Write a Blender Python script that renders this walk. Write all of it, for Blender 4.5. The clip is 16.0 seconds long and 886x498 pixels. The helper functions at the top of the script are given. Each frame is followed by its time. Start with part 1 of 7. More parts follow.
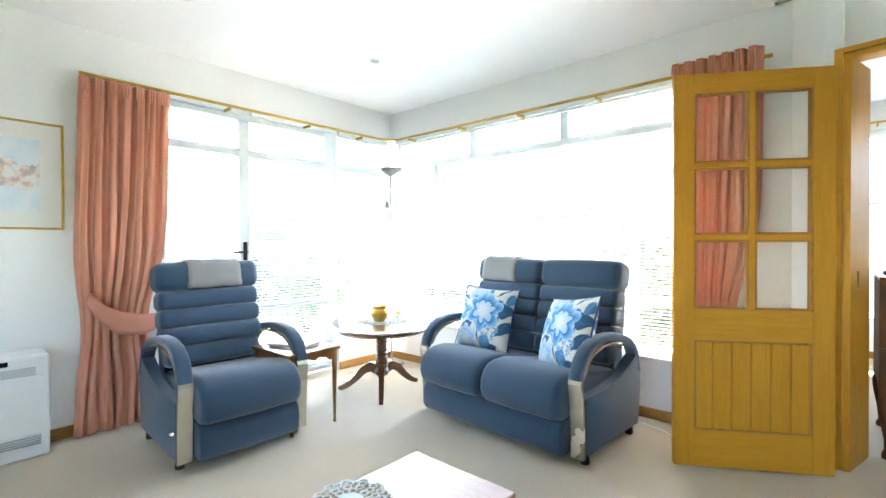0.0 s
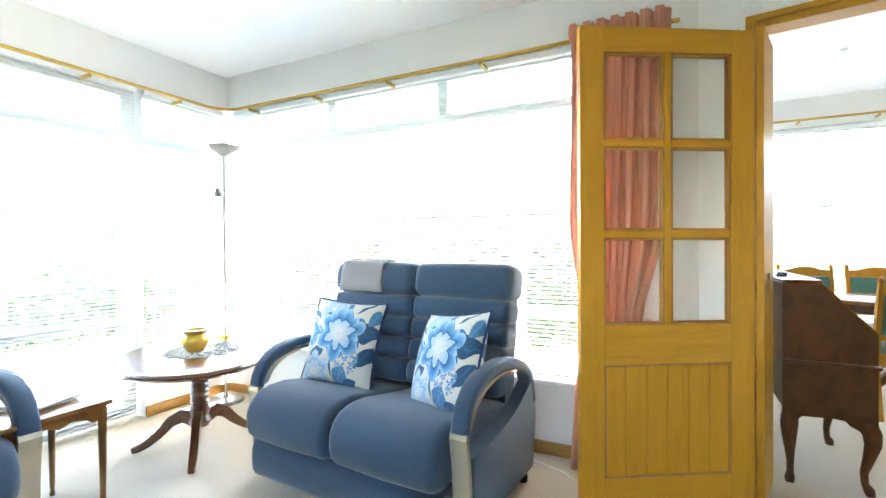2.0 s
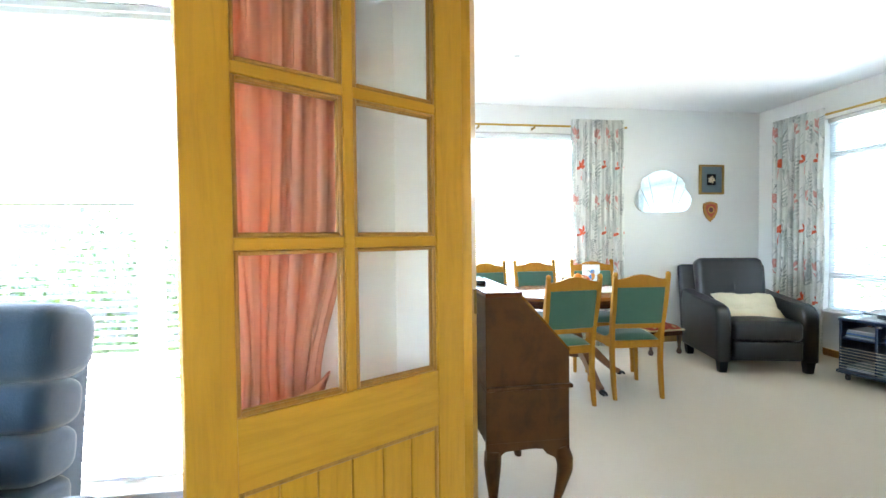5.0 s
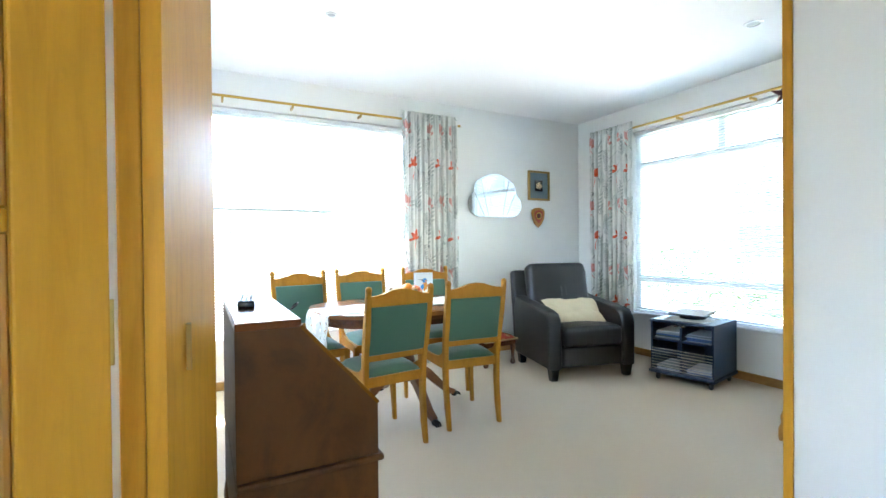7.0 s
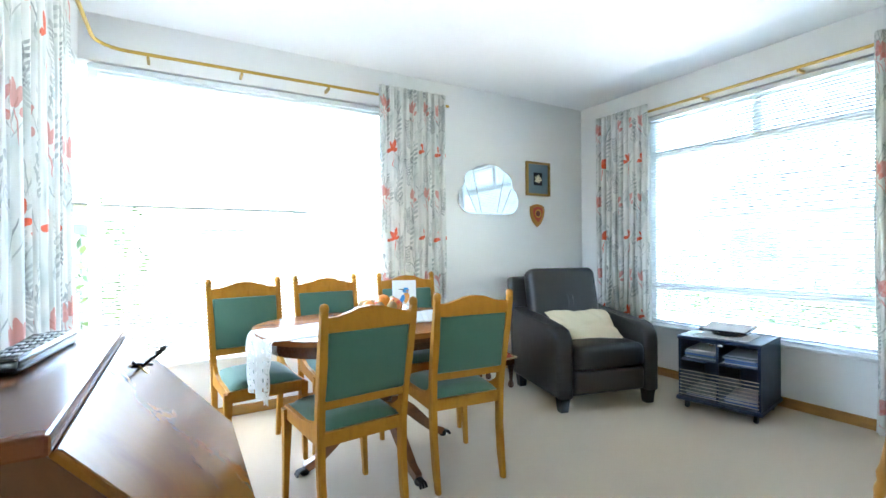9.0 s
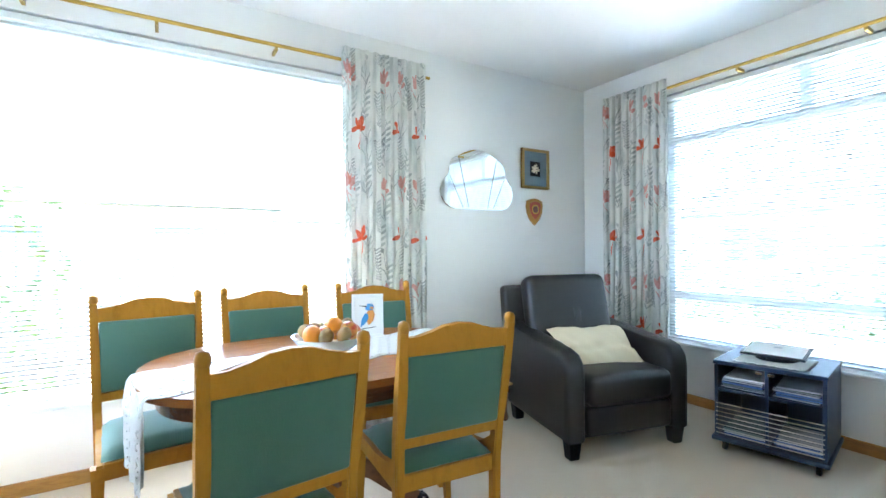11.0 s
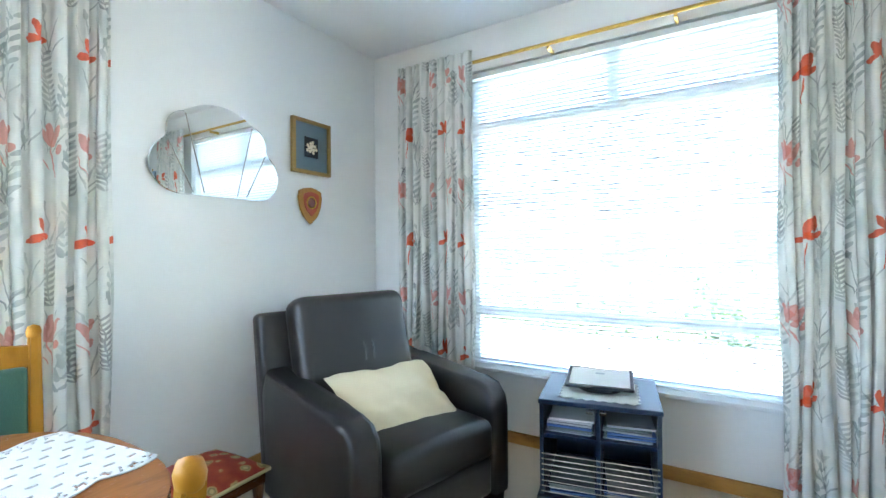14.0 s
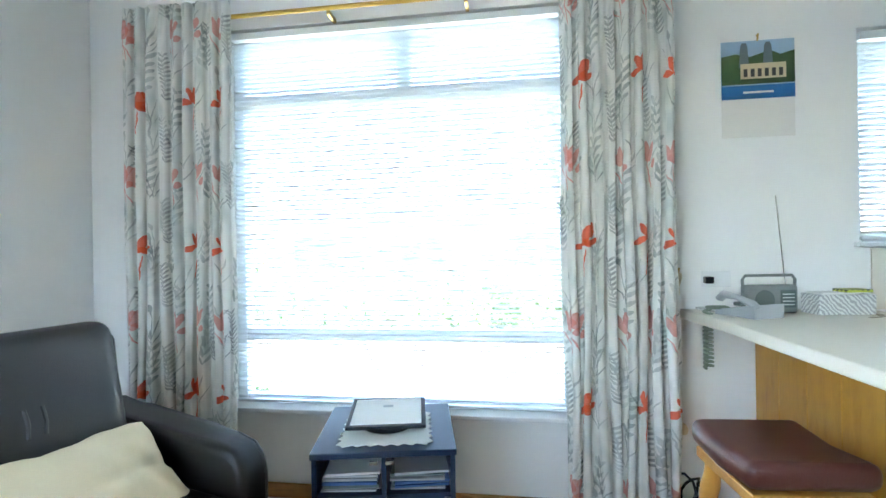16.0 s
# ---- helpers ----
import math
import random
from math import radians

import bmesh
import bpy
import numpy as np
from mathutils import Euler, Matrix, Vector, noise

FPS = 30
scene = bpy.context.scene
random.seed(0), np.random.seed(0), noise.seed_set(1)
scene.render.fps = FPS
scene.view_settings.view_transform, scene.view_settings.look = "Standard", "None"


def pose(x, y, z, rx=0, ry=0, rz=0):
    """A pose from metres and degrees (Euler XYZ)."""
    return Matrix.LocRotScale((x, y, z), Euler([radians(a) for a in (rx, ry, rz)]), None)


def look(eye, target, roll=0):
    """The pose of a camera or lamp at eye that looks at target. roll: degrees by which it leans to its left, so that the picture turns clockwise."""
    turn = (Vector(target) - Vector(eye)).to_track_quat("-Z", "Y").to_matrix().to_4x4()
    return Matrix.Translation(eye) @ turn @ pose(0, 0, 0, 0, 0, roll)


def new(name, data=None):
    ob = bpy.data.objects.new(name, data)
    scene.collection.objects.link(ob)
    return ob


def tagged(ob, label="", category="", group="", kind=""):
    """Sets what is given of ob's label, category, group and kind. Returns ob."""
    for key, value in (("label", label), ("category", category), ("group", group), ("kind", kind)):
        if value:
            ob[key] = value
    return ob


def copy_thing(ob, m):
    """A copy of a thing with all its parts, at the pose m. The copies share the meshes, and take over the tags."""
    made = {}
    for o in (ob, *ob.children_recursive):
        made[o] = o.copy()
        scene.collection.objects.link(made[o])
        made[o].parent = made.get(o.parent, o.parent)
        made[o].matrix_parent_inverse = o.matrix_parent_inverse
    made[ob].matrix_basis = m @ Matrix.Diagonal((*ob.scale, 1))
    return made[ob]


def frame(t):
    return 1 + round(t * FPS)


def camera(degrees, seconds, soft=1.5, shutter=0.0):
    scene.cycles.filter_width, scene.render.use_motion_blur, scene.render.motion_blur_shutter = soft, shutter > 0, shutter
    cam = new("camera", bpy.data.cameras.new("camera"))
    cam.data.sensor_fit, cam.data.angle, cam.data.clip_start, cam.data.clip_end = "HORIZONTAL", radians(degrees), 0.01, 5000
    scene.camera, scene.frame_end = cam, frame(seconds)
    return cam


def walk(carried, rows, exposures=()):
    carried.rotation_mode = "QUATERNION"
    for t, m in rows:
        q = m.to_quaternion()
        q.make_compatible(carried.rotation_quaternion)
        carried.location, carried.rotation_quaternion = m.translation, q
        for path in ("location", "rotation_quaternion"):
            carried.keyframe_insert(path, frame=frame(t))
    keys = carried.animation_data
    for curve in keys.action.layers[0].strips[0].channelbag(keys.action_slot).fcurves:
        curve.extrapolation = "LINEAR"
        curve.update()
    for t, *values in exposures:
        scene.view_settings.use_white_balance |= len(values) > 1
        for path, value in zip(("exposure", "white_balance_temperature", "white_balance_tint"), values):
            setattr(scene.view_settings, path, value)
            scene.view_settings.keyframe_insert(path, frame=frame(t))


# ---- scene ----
cam = camera(88.4, 16.0)
PATH = [
    (0, (0.748, 0.685, 1.173), (-0.577, 2.183, 1.154), -0.19),
    (0.5, (0.672, 0.831, 1.172), (-0.596, 2.378, 1.154), -0.17),
    (1, (0.583, 1.001, 1.167), (-0.581, 2.627, 1.154), -0.15),
    (1.5, (0.49, 1.184, 1.152), (-0.55, 2.892, 1.139), -0.23),
    (2, (0.404, 1.376, 1.161), (-0.494, 3.163, 1.148), -0.31),
    (2.5, (0.33, 1.548, 1.167), (-0.406, 3.408, 1.156), -0.39),
    (3, (0.266, 1.725, 1.178), (-0.287, 3.647, 1.167), -0.37),
    (3.5, (0.285, 1.884, 1.199), (-0.094, 3.848, 1.168), -0.57),
    (4, (0.357, 2.027, 1.208), (0.184, 4.019, 1.16), -0.48),
    (4.5, (0.406, 2.187, 1.212), (0.48, 4.185, 1.161), -0.50),
    (5, (0.453, 2.318, 1.217), (0.744, 4.296, 1.163), -0.59),
    (7.5, (0.93, 3.086, 1.163), (1.92, 4.824, 1.152), -0.49),
    (8, (1.024, 3.254, 1.158), (2.022, 4.987, 1.149), -0.46),
    (8.5, (1.074, 3.408, 1.152), (2.075, 5.14, 1.142), -0.46),
    (9, (1.141, 3.563, 1.154), (2.142, 5.294, 1.15), -0.47),
    (11.5, (1.662, 4.305, 1.181), (2.756, 5.979, 1.173), -0.38),
    (12, (1.804, 4.476, 1.198), (2.997, 6.081, 1.187), -0.29),
    (12.5, (1.953, 4.583, 1.221), (3.23, 6.122, 1.203), -0.41),
    (13, (2.048, 4.708, 1.208), (3.466, 6.118, 1.202), -0.49),
    (13.5, (2.158, 4.766, 1.19), (3.72, 6.015, 1.188), -0.47),
    (14, (2.262, 4.822, 1.187), (3.958, 5.881, 1.193), -0.45),
    (14.5, (2.374, 4.848, 1.184), (4.177, 5.714, 1.202), -0.73),
    (15, (2.49, 4.834, 1.2), (4.363, 5.536, 1.215), -1.00),
    (15.5, (2.592, 4.855, 1.228), (4.527, 5.359, 1.222), -1.07),
    (16, (2.735, 4.863, 1.217), (4.715, 5.142, 1.219), -0.9),
]
EXPOSURES = [(0, 5.24, 7150, 10), (3.5, 5.34, 7050, 10), (4.5, 5.53, 6900, 10), (5.2, 5.53, 6750, 10), (8, 5.29, 6500, 10), (12, 5.38, 6250, 10), (14.5, 5.38, 6400, 10), (16, 5.26, 6500, 10)]
walk(cam, [(t, look(eye, target, roll)) for t, eye, target, roll in PATH], EXPOSURES)

# ---- daylight ----
world = bpy.data.worlds.new("sky")
scene.world = world
world.use_nodes = True
SUN_ELEVATION, SUN_AZIMUTH = 58.0, -20.0
_sky = world.node_tree.nodes.new("ShaderNodeTexSky")
_sky.sky_type, _sky.sun_disc = "NISHITA", False
_sky.sun_elevation, _sky.sun_rotation = radians(SUN_ELEVATION), radians(SUN_AZIMUTH)
world.node_tree.links.new(_sky.outputs[0], world.node_tree.nodes["Background"].inputs[0])
world.node_tree.nodes["Background"].inputs[1].default_value = 0.15
sun = new("sun", bpy.data.lights.new("sun", "SUN"))
sun.data.energy, sun.data.angle, sun.data.color = 2.2, radians(0.6), (1.0, 0.96, 0.9)
_d = Vector((math.sin(radians(SUN_AZIMUTH)) * math.cos(radians(SUN_ELEVATION)), math.cos(radians(SUN_AZIMUTH)) * math.cos(radians(SUN_ELEVATION)), math.sin(radians(SUN_ELEVATION))))
sun.matrix_world = look(_d * 30, (0, 0, 0))

# ---- materials ----
class Nodes:
    """A small wrapper to write node trees shortly."""

    def __init__(self, name):
        self.m = bpy.data.materials.new(name)
        self.m.use_nodes = True
        self.t = self.m.node_tree
        self.b = self.t.nodes["Principled BSDF"]

    def node(self, kind, **props):
        n = self.t.nodes.new(kind)
        for k, v in props.items():
            if k == "operation":
                n.operation = v
            elif k == "blend_type":
                n.blend_type = v
            elif k == "data_type":
                n.data_type = v
            elif k == "feature":
                n.feature = v
            elif k == "wave_type":
                n.wave_type = v
            elif k == "bands_direction":
                n.bands_direction = v
        return n

    def link(self, a, b):
        self.t.links.new(a, b)

    def put(self, socket, value):
        if isinstance(value, bpy.types.NodeSocket):
            self.link(value, socket)
        else:
            socket.default_value = value

    def coord(self, which="Object", scale=(1, 1, 1)):
        c, m = self.node("ShaderNodeTexCoord"), self.node("ShaderNodeMapping")
        self.link(c.outputs[which], m.inputs[0])
        m.inputs["Scale"].default_value = scale
        return m.outputs[0]

    def noise(self, vec, scale, detail=4.0, rough=0.6, distortion=0.0):
        n = self.node("ShaderNodeTexNoise")
        self.link(vec, n.inputs["Vector"])
        n.inputs["Scale"].default_value, n.inputs["Detail"].default_value = scale, detail
        n.inputs["Roughness"].default_value, n.inputs["Distortion"].default_value = rough, distortion
        return n.outputs["Fac"]

    def math(self, op, a, b=0.0, c=0.0):
        n = self.node("ShaderNodeMath", operation=op)
        for s, v in zip(n.inputs, (a, b, c)):
            self.put(s, v)
        return n.outputs[0]

    def ramp(self, fac, stops):
        n = self.node("ShaderNodeValToRGB")
        e = n.color_ramp.elements
        while len(e) < len(stops):
            e.new(0.5)
        for el, (p, c) in zip(e, stops):
            el.position, el.color = p, (*c, 1) if len(c) == 3 else c
        self.link(fac, n.inputs[0])
        return n.outputs[0]

    def mix(self, fac, a, b, blend="MIX"):
        n = self.node("ShaderNodeMix", data_type="RGBA", blend_type=blend)
        self.put(n.inputs[0], fac)
        self.put(n.inputs[6], a if isinstance(a, bpy.types.NodeSocket) else (*a, 1))
        self.put(n.inputs[7], b if isinstance(b, bpy.types.NodeSocket) else (*b, 1))
        return n.outputs[2]

    def bump(self, height, strength=0.3, distance=0.01):
        n = self.node("ShaderNodeBump")
        self.link(height, n.inputs["Height"])
        n.inputs["Strength"].default_value, n.inputs["Distance"].default_value = strength, distance
        self.link(n.outputs[0], self.b.inputs["Normal"])

    def set(self, color=None, rough=None, metal=None, spec=None, coat=None, sheen=None):
        for key, v in (("Base Color", color), ("Roughness", rough), ("Metallic", metal), ("Specular IOR Level", spec), ("Coat Weight", coat), ("Sheen Weight", sheen)):
            if v is not None:
                self.put(self.b.inputs[key], (*v, 1) if isinstance(v, tuple) else v)
        return self.m


def tint(c, k):
    return tuple(min(1.0, v * k) for v in c)


def plain(name, c, rough=0.5, grain=60.0, vary=0.12, bump=0.15, metal=0.0, coat=None, sheen=None, wear=3.0, spec=None):
    """A surface with grain and a broad unevenness."""
    n = Nodes(name)
    v = n.coord()
    fine, broad = n.noise(v, grain), n.noise(v, wear, 3)
    col = n.mix(fine, tint(c, 1 - vary), tint(c, 1 + vary))
    col = n.mix(broad, col, tint(c, 1 - vary * 0.6))
    n.bump(fine, bump, 0.004)
    r = n.math("MULTIPLY_ADD", broad, 0.16, rough - 0.08)
    return n.set(col, r, metal, spec, coat, sheen)


def wood(name, c, dark, rough=0.35, along=(14, 14, 1.2), coat=0.2, bump=0.08, spec=0.5):
    """Wood with streaks along the object's own z (or the axis with the small scale)."""
    n = Nodes(name)
    v = n.coord("Object", along)
    streak, fine = n.noise(v, 3.0, 6, 0.65, 0.8), n.noise(v, 22.0, 3)
    col = n.ramp(streak, [(0.28, dark), (0.5, c), (0.75, tint(c, 1.12))])
    col = n.mix(n.math("MULTIPLY", fine, 0.35), col, dark)
    rnd = n.node("ShaderNodeObjectInfo").outputs["Random"]
    col = n.mix(n.math("MULTIPLY", rnd, 0.12), col, dark)
    n.bump(fine, bump, 0.002)
    return n.set(col, n.math("MULTIPLY_ADD", fine, 0.15, rough - 0.07), coat=coat, spec=spec)


M_WALL = plain("wall_paint", (0.86, 0.86, 0.84), 0.7, 180, 0.02, 0.12)
M_CEIL = plain("ceiling_paint", (0.90, 0.90, 0.89), 0.8, 150, 0.015, 0.1)
M_WHITE = plain("white_gloss_paint", (0.8, 0.81, 0.8), 0.35, 80, 0.03, 0.05)
M_ALU = plain("powder_coated_aluminium", (0.76, 0.79, 0.78), 0.4, 120, 0.03, 0.05)
M_PINE = wood("varnished_pine", (0.60, 0.285, 0.026), (0.50, 0.225, 0.018), 0.45, coat=0.0, spec=0.25)
M_PINE_H = wood("varnished_pine_rail", (0.60, 0.285, 0.026), (0.50, 0.225, 0.018), 0.45, (1.2, 14, 14), coat=0.0, spec=0.25)
M_SKIRT = wood("varnished_skirting", (0.42, 0.22, 0.05), (0.30, 0.14, 0.03), 0.4, (3, 3, 14))
M_MAHOG = wood("mahogany", (0.13, 0.045, 0.014), (0.055, 0.018, 0.007), 0.25, (2, 9, 9), 0.5)
M_MAHOG_V = wood("mahogany_upright", (0.14, 0.05, 0.015), (0.06, 0.02, 0.008), 0.28, (9, 9, 1.5), 0.4)
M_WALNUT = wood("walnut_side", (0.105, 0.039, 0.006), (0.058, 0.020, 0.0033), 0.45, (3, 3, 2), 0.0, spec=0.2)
M_HONEY = wood("honey_beech", (0.44, 0.195, 0.020), (0.34, 0.14, 0.012), 0.48, (7, 7, 2), 0.0, spec=0.18)
M_TABLE = wood("table_top_wood", (0.30, 0.115, 0.03), (0.20, 0.07, 0.02), 0.24, (2, 12, 12), 0.0, spec=0.12)
M_OAK = wood("oak_veneer", (0.50, 0.25, 0.035), (0.38, 0.165, 0.02), 0.4, (9, 9, 1.5), 0.1)


def carpet_material():
    n = Nodes("cream_carpet")
    v = n.coord()
    pile, clump, stain = n.noise(v, 320, 2), n.noise(v, 45, 4), n.noise(v, 1.3, 4)
    col = n.mix(pile, (0.49, 0.405, 0.28), (0.71, 0.61, 0.46))
    col = n.mix(n.math("MULTIPLY", clump, 0.5), col, (0.56, 0.48, 0.37))
    col = n.mix(n.math("MULTIPLY", stain, 0.35), col, (0.55, 0.47, 0.37))
    n.bump(n.math("ADD", pile, clump), 0.5, 0.006)
    return n.set(col, 0.95, sheen=0.25, spec=0.1)


M_CARPET = carpet_material()


def glass_material():
    n = Nodes("window_glass")
    g, t = n.node("ShaderNodeBsdfGlossy"), n.node("ShaderNodeBsdfTransparent")
    g.inputs["Roughness"].default_value = 0.02
    f, mixer = n.node("ShaderNodeFresnel"), n.node("ShaderNodeMixShader")
    f.inputs[0].default_value = 1.3
    t.inputs[0].default_value = (0.97, 0.985, 0.98, 1)
    n.link(f.outputs[0], mixer.inputs[0])
    n.link(t.outputs[0], mixer.inputs[1])
    n.link(g.outputs[0], mixer.inputs[2])
    n.link(mixer.outputs[0], n.t.nodes["Material Output"].inputs[0])
    return n.m


M_GLASS = glass_material()
M_BLUE = plain("blue_velour", (0.040, 0.073, 0.118), 0.85, 240, 0.22, 0.3, sheen=0.35, wear=6, spec=0.2)
M_CHROME = plain("brushed_chrome", (0.75, 0.74, 0.7), 0.22, 90, 0.05, 0.03, metal=1.0)
M_LEATHER = plain("black_leather", (0.019, 0.0158, 0.0152), 0.31, 260, 0.2, 0.35, wear=7)
M_GREEN = plain("green_upholstery", (0.072, 0.155, 0.105), 0.85, 300, 0.16, 0.3, sheen=0.35, spec=0.2)
M_CREAM = plain("cream_cotton", (0.72, 0.62, 0.42), 0.9, 200, 0.06, 0.3)
M_BLACK = plain("black_laminate", (0.012, 0.015, 0.021), 0.22, 120, 0.2, 0.05)
M_DARK = plain("dark_metal", (0.04, 0.035, 0.03), 0.4, 80, 0.2, 0.05, metal=0.8)
M_BRASS = plain("aged_brass", (0.55, 0.38, 0.12), 0.32, 80, 0.12, 0.05, metal=1.0)
M_GREY = plain("grey_plastic", (0.42, 0.44, 0.45), 0.45, 120, 0.06, 0.05)
M_BLIND = plain("white_blind_slat", (0.8, 0.83, 0.83), 0.4, 40, 0.02, 0.02)
M_PAPER = plain("paper", (0.78, 0.77, 0.73), 0.7, 60, 0.05, 0.05)
M_LACE = plain("white_lace", (0.70, 0.70, 0.66), 0.9, 200, 0.05, 0.3)


# ---- mesh tools ----
def link_mesh(name, bm, mat, smooth=None):
    me = bpy.data.meshes.new(name)
    bmesh.ops.recalc_face_normals(bm, faces=bm.faces)
    bm.to_mesh(me)
    bm.free()
    if mat is not None:
        me.materials.append(mat)
    if smooth is not None:
        me.polygons.foreach_set("use_smooth", [True] * len(me.polygons))
        me.set_sharp_from_angle(angle=radians(smooth))
    return new(name, me)


def part(name, bm, mat, parent=None, label="", smooth=None, at=None):
    """One mesh object under a thing or a part."""
    ob = link_mesh(name, bm, mat, smooth)
    if parent is not None:
        ob.parent = parent
    if at is not None:
        ob.matrix_basis = at
    if label:
        ob["label"] = label
    return ob


def thing(name, m, label, category, group="", kind=""):
    ob = new(name)
    ob.empty_display_size = 0.05
    ob.matrix_basis = m
    return tagged(ob, label, category, group, kind)


def setting(name, bm, mat, label, category, smooth=None):
    return tagged(link_mesh(name, bm, mat, smooth), label, category, kind="structure")


def box(bm, x0, x1, y0, y1, z0, z1, bevel=0.0, segments=2, m=None):
    r = bmesh.ops.create_cube(bm, size=1.0)["verts"]
    bmesh.ops.transform(bm, verts=r, matrix=Matrix.Translation(((x0 + x1) / 2, (y0 + y1) / 2, (z0 + z1) / 2)) @ Matrix.Diagonal((abs(x1 - x0), abs(y1 - y0), abs(z1 - z0), 1)))
    if bevel:
        es = list({e for v in r for e in v.link_edges})
        out = bmesh.ops.bevel(bm, geom=es, offset=bevel, segments=segments, profile=0.5, affect="EDGES")
        r = list({v for f in out["faces"] for v in f.verts} | {v for v in r if v.is_valid})
    if m is not None:
        bmesh.ops.transform(bm, verts=r, matrix=m)
    return r


def boxes(*rows, bevel=0.0, segments=2):
    bm = bmesh.new()
    for r in rows:
        box(bm, *r, bevel=bevel, segments=segments)
    return bm


def lathe(profile, steps=24, axis_at=(0, 0), bm=None, close=True):
    """Turns (radius, z) pairs about the z axis."""
    bm = bm or bmesh.new()
    rings = []
    for r, z in profile:
        rings.append([bm.verts.new((axis_at[0] + r * math.cos(2 * math.pi * i / steps), axis_at[1] + r * math.sin(2 * math.pi * i / steps), z)) for i in range(steps)])
    for a, b in zip(rings, rings[1:]):
        for i in range(steps):
            j = (i + 1) % steps
            bm.faces.new((a[i], a[j], b[j], b[i]))
    if close:
        bm.faces.new(rings[0])
        bm.faces.new(rings[-1])
    return bm


def tube(points, radius, steps=8, bm=None, radii=None, flat=1.0):
    """A round bar along points; radii may taper it; flat squeezes it in its second direction."""
    bm = bm or bmesh.new()
    pts = [Vector(p) for p in points]
    rings = []
    side = None
    for i, p in enumerate(pts):
        d = (pts[min(i + 1, len(pts) - 1)] - pts[max(i - 1, 0)]).normalized()
        if side is None:
            side = d.cross(Vector((0, 0, 1)) if abs(d.z) < 0.9 else Vector((0, 1, 0))).normalized()
        side = (side - d * side.dot(d)).normalized()
        up = side.cross(d)
        r = radii[i] if radii else radius
        rings.append([bm.verts.new(p + side * (r * math.cos(2 * math.pi * k / steps)) + up * (r * flat * math.sin(2 * math.pi * k / steps))) for k in range(steps)])
    for a, b in zip(rings, rings[1:]):
        for k in range(steps):
            j = (k + 1) % steps
            bm.faces.new((a[k], a[j], b[j], b[k]))
    bm.faces.new(rings[0])
    bm.faces.new(rings[-1])
    return bm


def prism(outline, d0, d1, axis="y", bevel=0.0, segments=2, bm=None):
    """An outline in two axes pushed along the third: axis y takes (x, z), x takes (y, z), z takes (x, y)."""
    bm = bm or bmesh.new()

    def spot(a, b, d):
        return (a, d, b) if axis == "y" else (d, a, b) if axis == "x" else (a, b, d)

    lo = [bm.verts.new(spot(a, b, d0)) for a, b in outline]
    hi = [bm.verts.new(spot(a, b, d1)) for a, b in outline]
    fs = [bm.faces.new(lo), bm.faces.new(hi)]
    n = len(outline)
    for i in range(n):
        fs.append(bm.faces.new((lo[i], lo[(i + 1) % n], hi[(i + 1) % n], hi[i])))
    if bevel:
        es = list({e for f in fs[:2] for e in f.edges})
        bmesh.ops.bevel(bm, geom=es, offset=bevel, segments=segments, profile=0.5, affect="EDGES")
    return bm


def sweep_rect(points, w, h, bm=None, sizes=None):
    """A bar of rectangular section (w across in x or y, h in the bend plane) along points lying in one upright plane x-z."""
    bm = bm or bmesh.new()
    rings = []
    pts = [Vector(p) for p in points]
    for i, p in enumerate(pts):
        d = (pts[min(i + 1, len(pts) - 1)] - pts[max(i - 1, 0)]).normalized()
        across = Vector((0, 1, 0))
        up = across.cross(d).normalized()
        ww, hh = sizes[i] if sizes else (w, h)
        rings.append([bm.verts.new(p + across * (sx * ww / 2) + up * (sy * hh / 2)) for sx, sy in ((-1, -1), (1, -1), (1, 1), (-1, 1))])
    for a, b in zip(rings, rings[1:]):
        for k in range(4):
            j = (k + 1) % 4
            bm.faces.new((a[k], a[j], b[j], b[k]))
    bm.faces.new(rings[0])
    bm.faces.new(rings[-1])
    return bm


def pillow(w, d, h, n=12, bm=None, corner=0.9, power=0.5):
    """A soft pad, w by d by h, lying in x-y, thick in the middle and pinched at its rim."""
    bm = bm or bmesh.new()
    grids = []
    for s in (1, -1):
        rows = []
        for i in range(n + 1):
            row = []
            for j in range(n + 1):
                u, v = 2 * i / n - 1, 2 * j / n - 1
                t = max(0.0, (1 - u * u) * (1 - v * v)) ** power
                k = 1 - (1 - corner) * ((1 - u * u) * v * v + (1 - v * v) * u * u)
                row.append((u * w / 2 * k, v * d / 2 * k, s * h / 2 * t))
            rows.append(row)
        grids.append(rows)
    verts = [[[None] * (n + 1) for _ in range(n + 1)] for _ in range(2)]
    for s in range(2):
        for i in range(n + 1):
            for j in range(n + 1):
                rim = i in (0, n) or j in (0, n)
                verts[s][i][j] = verts[0][i][j] if s and rim else bm.verts.new(grids[s][i][j])
    for s in range(2):
        for i in range(n):
            for j in range(n):
                q = (verts[s][i][j], verts[s][i + 1][j], verts[s][i + 1][j + 1], verts[s][i][j + 1])
                bm.faces.new(q if s == 0 else q[::-1])
    return bm


def soft(ob, levels=1):
    m = ob.modifiers.new("soft", "SUBSURF")
    m.levels = m.render_levels = levels
    return ob


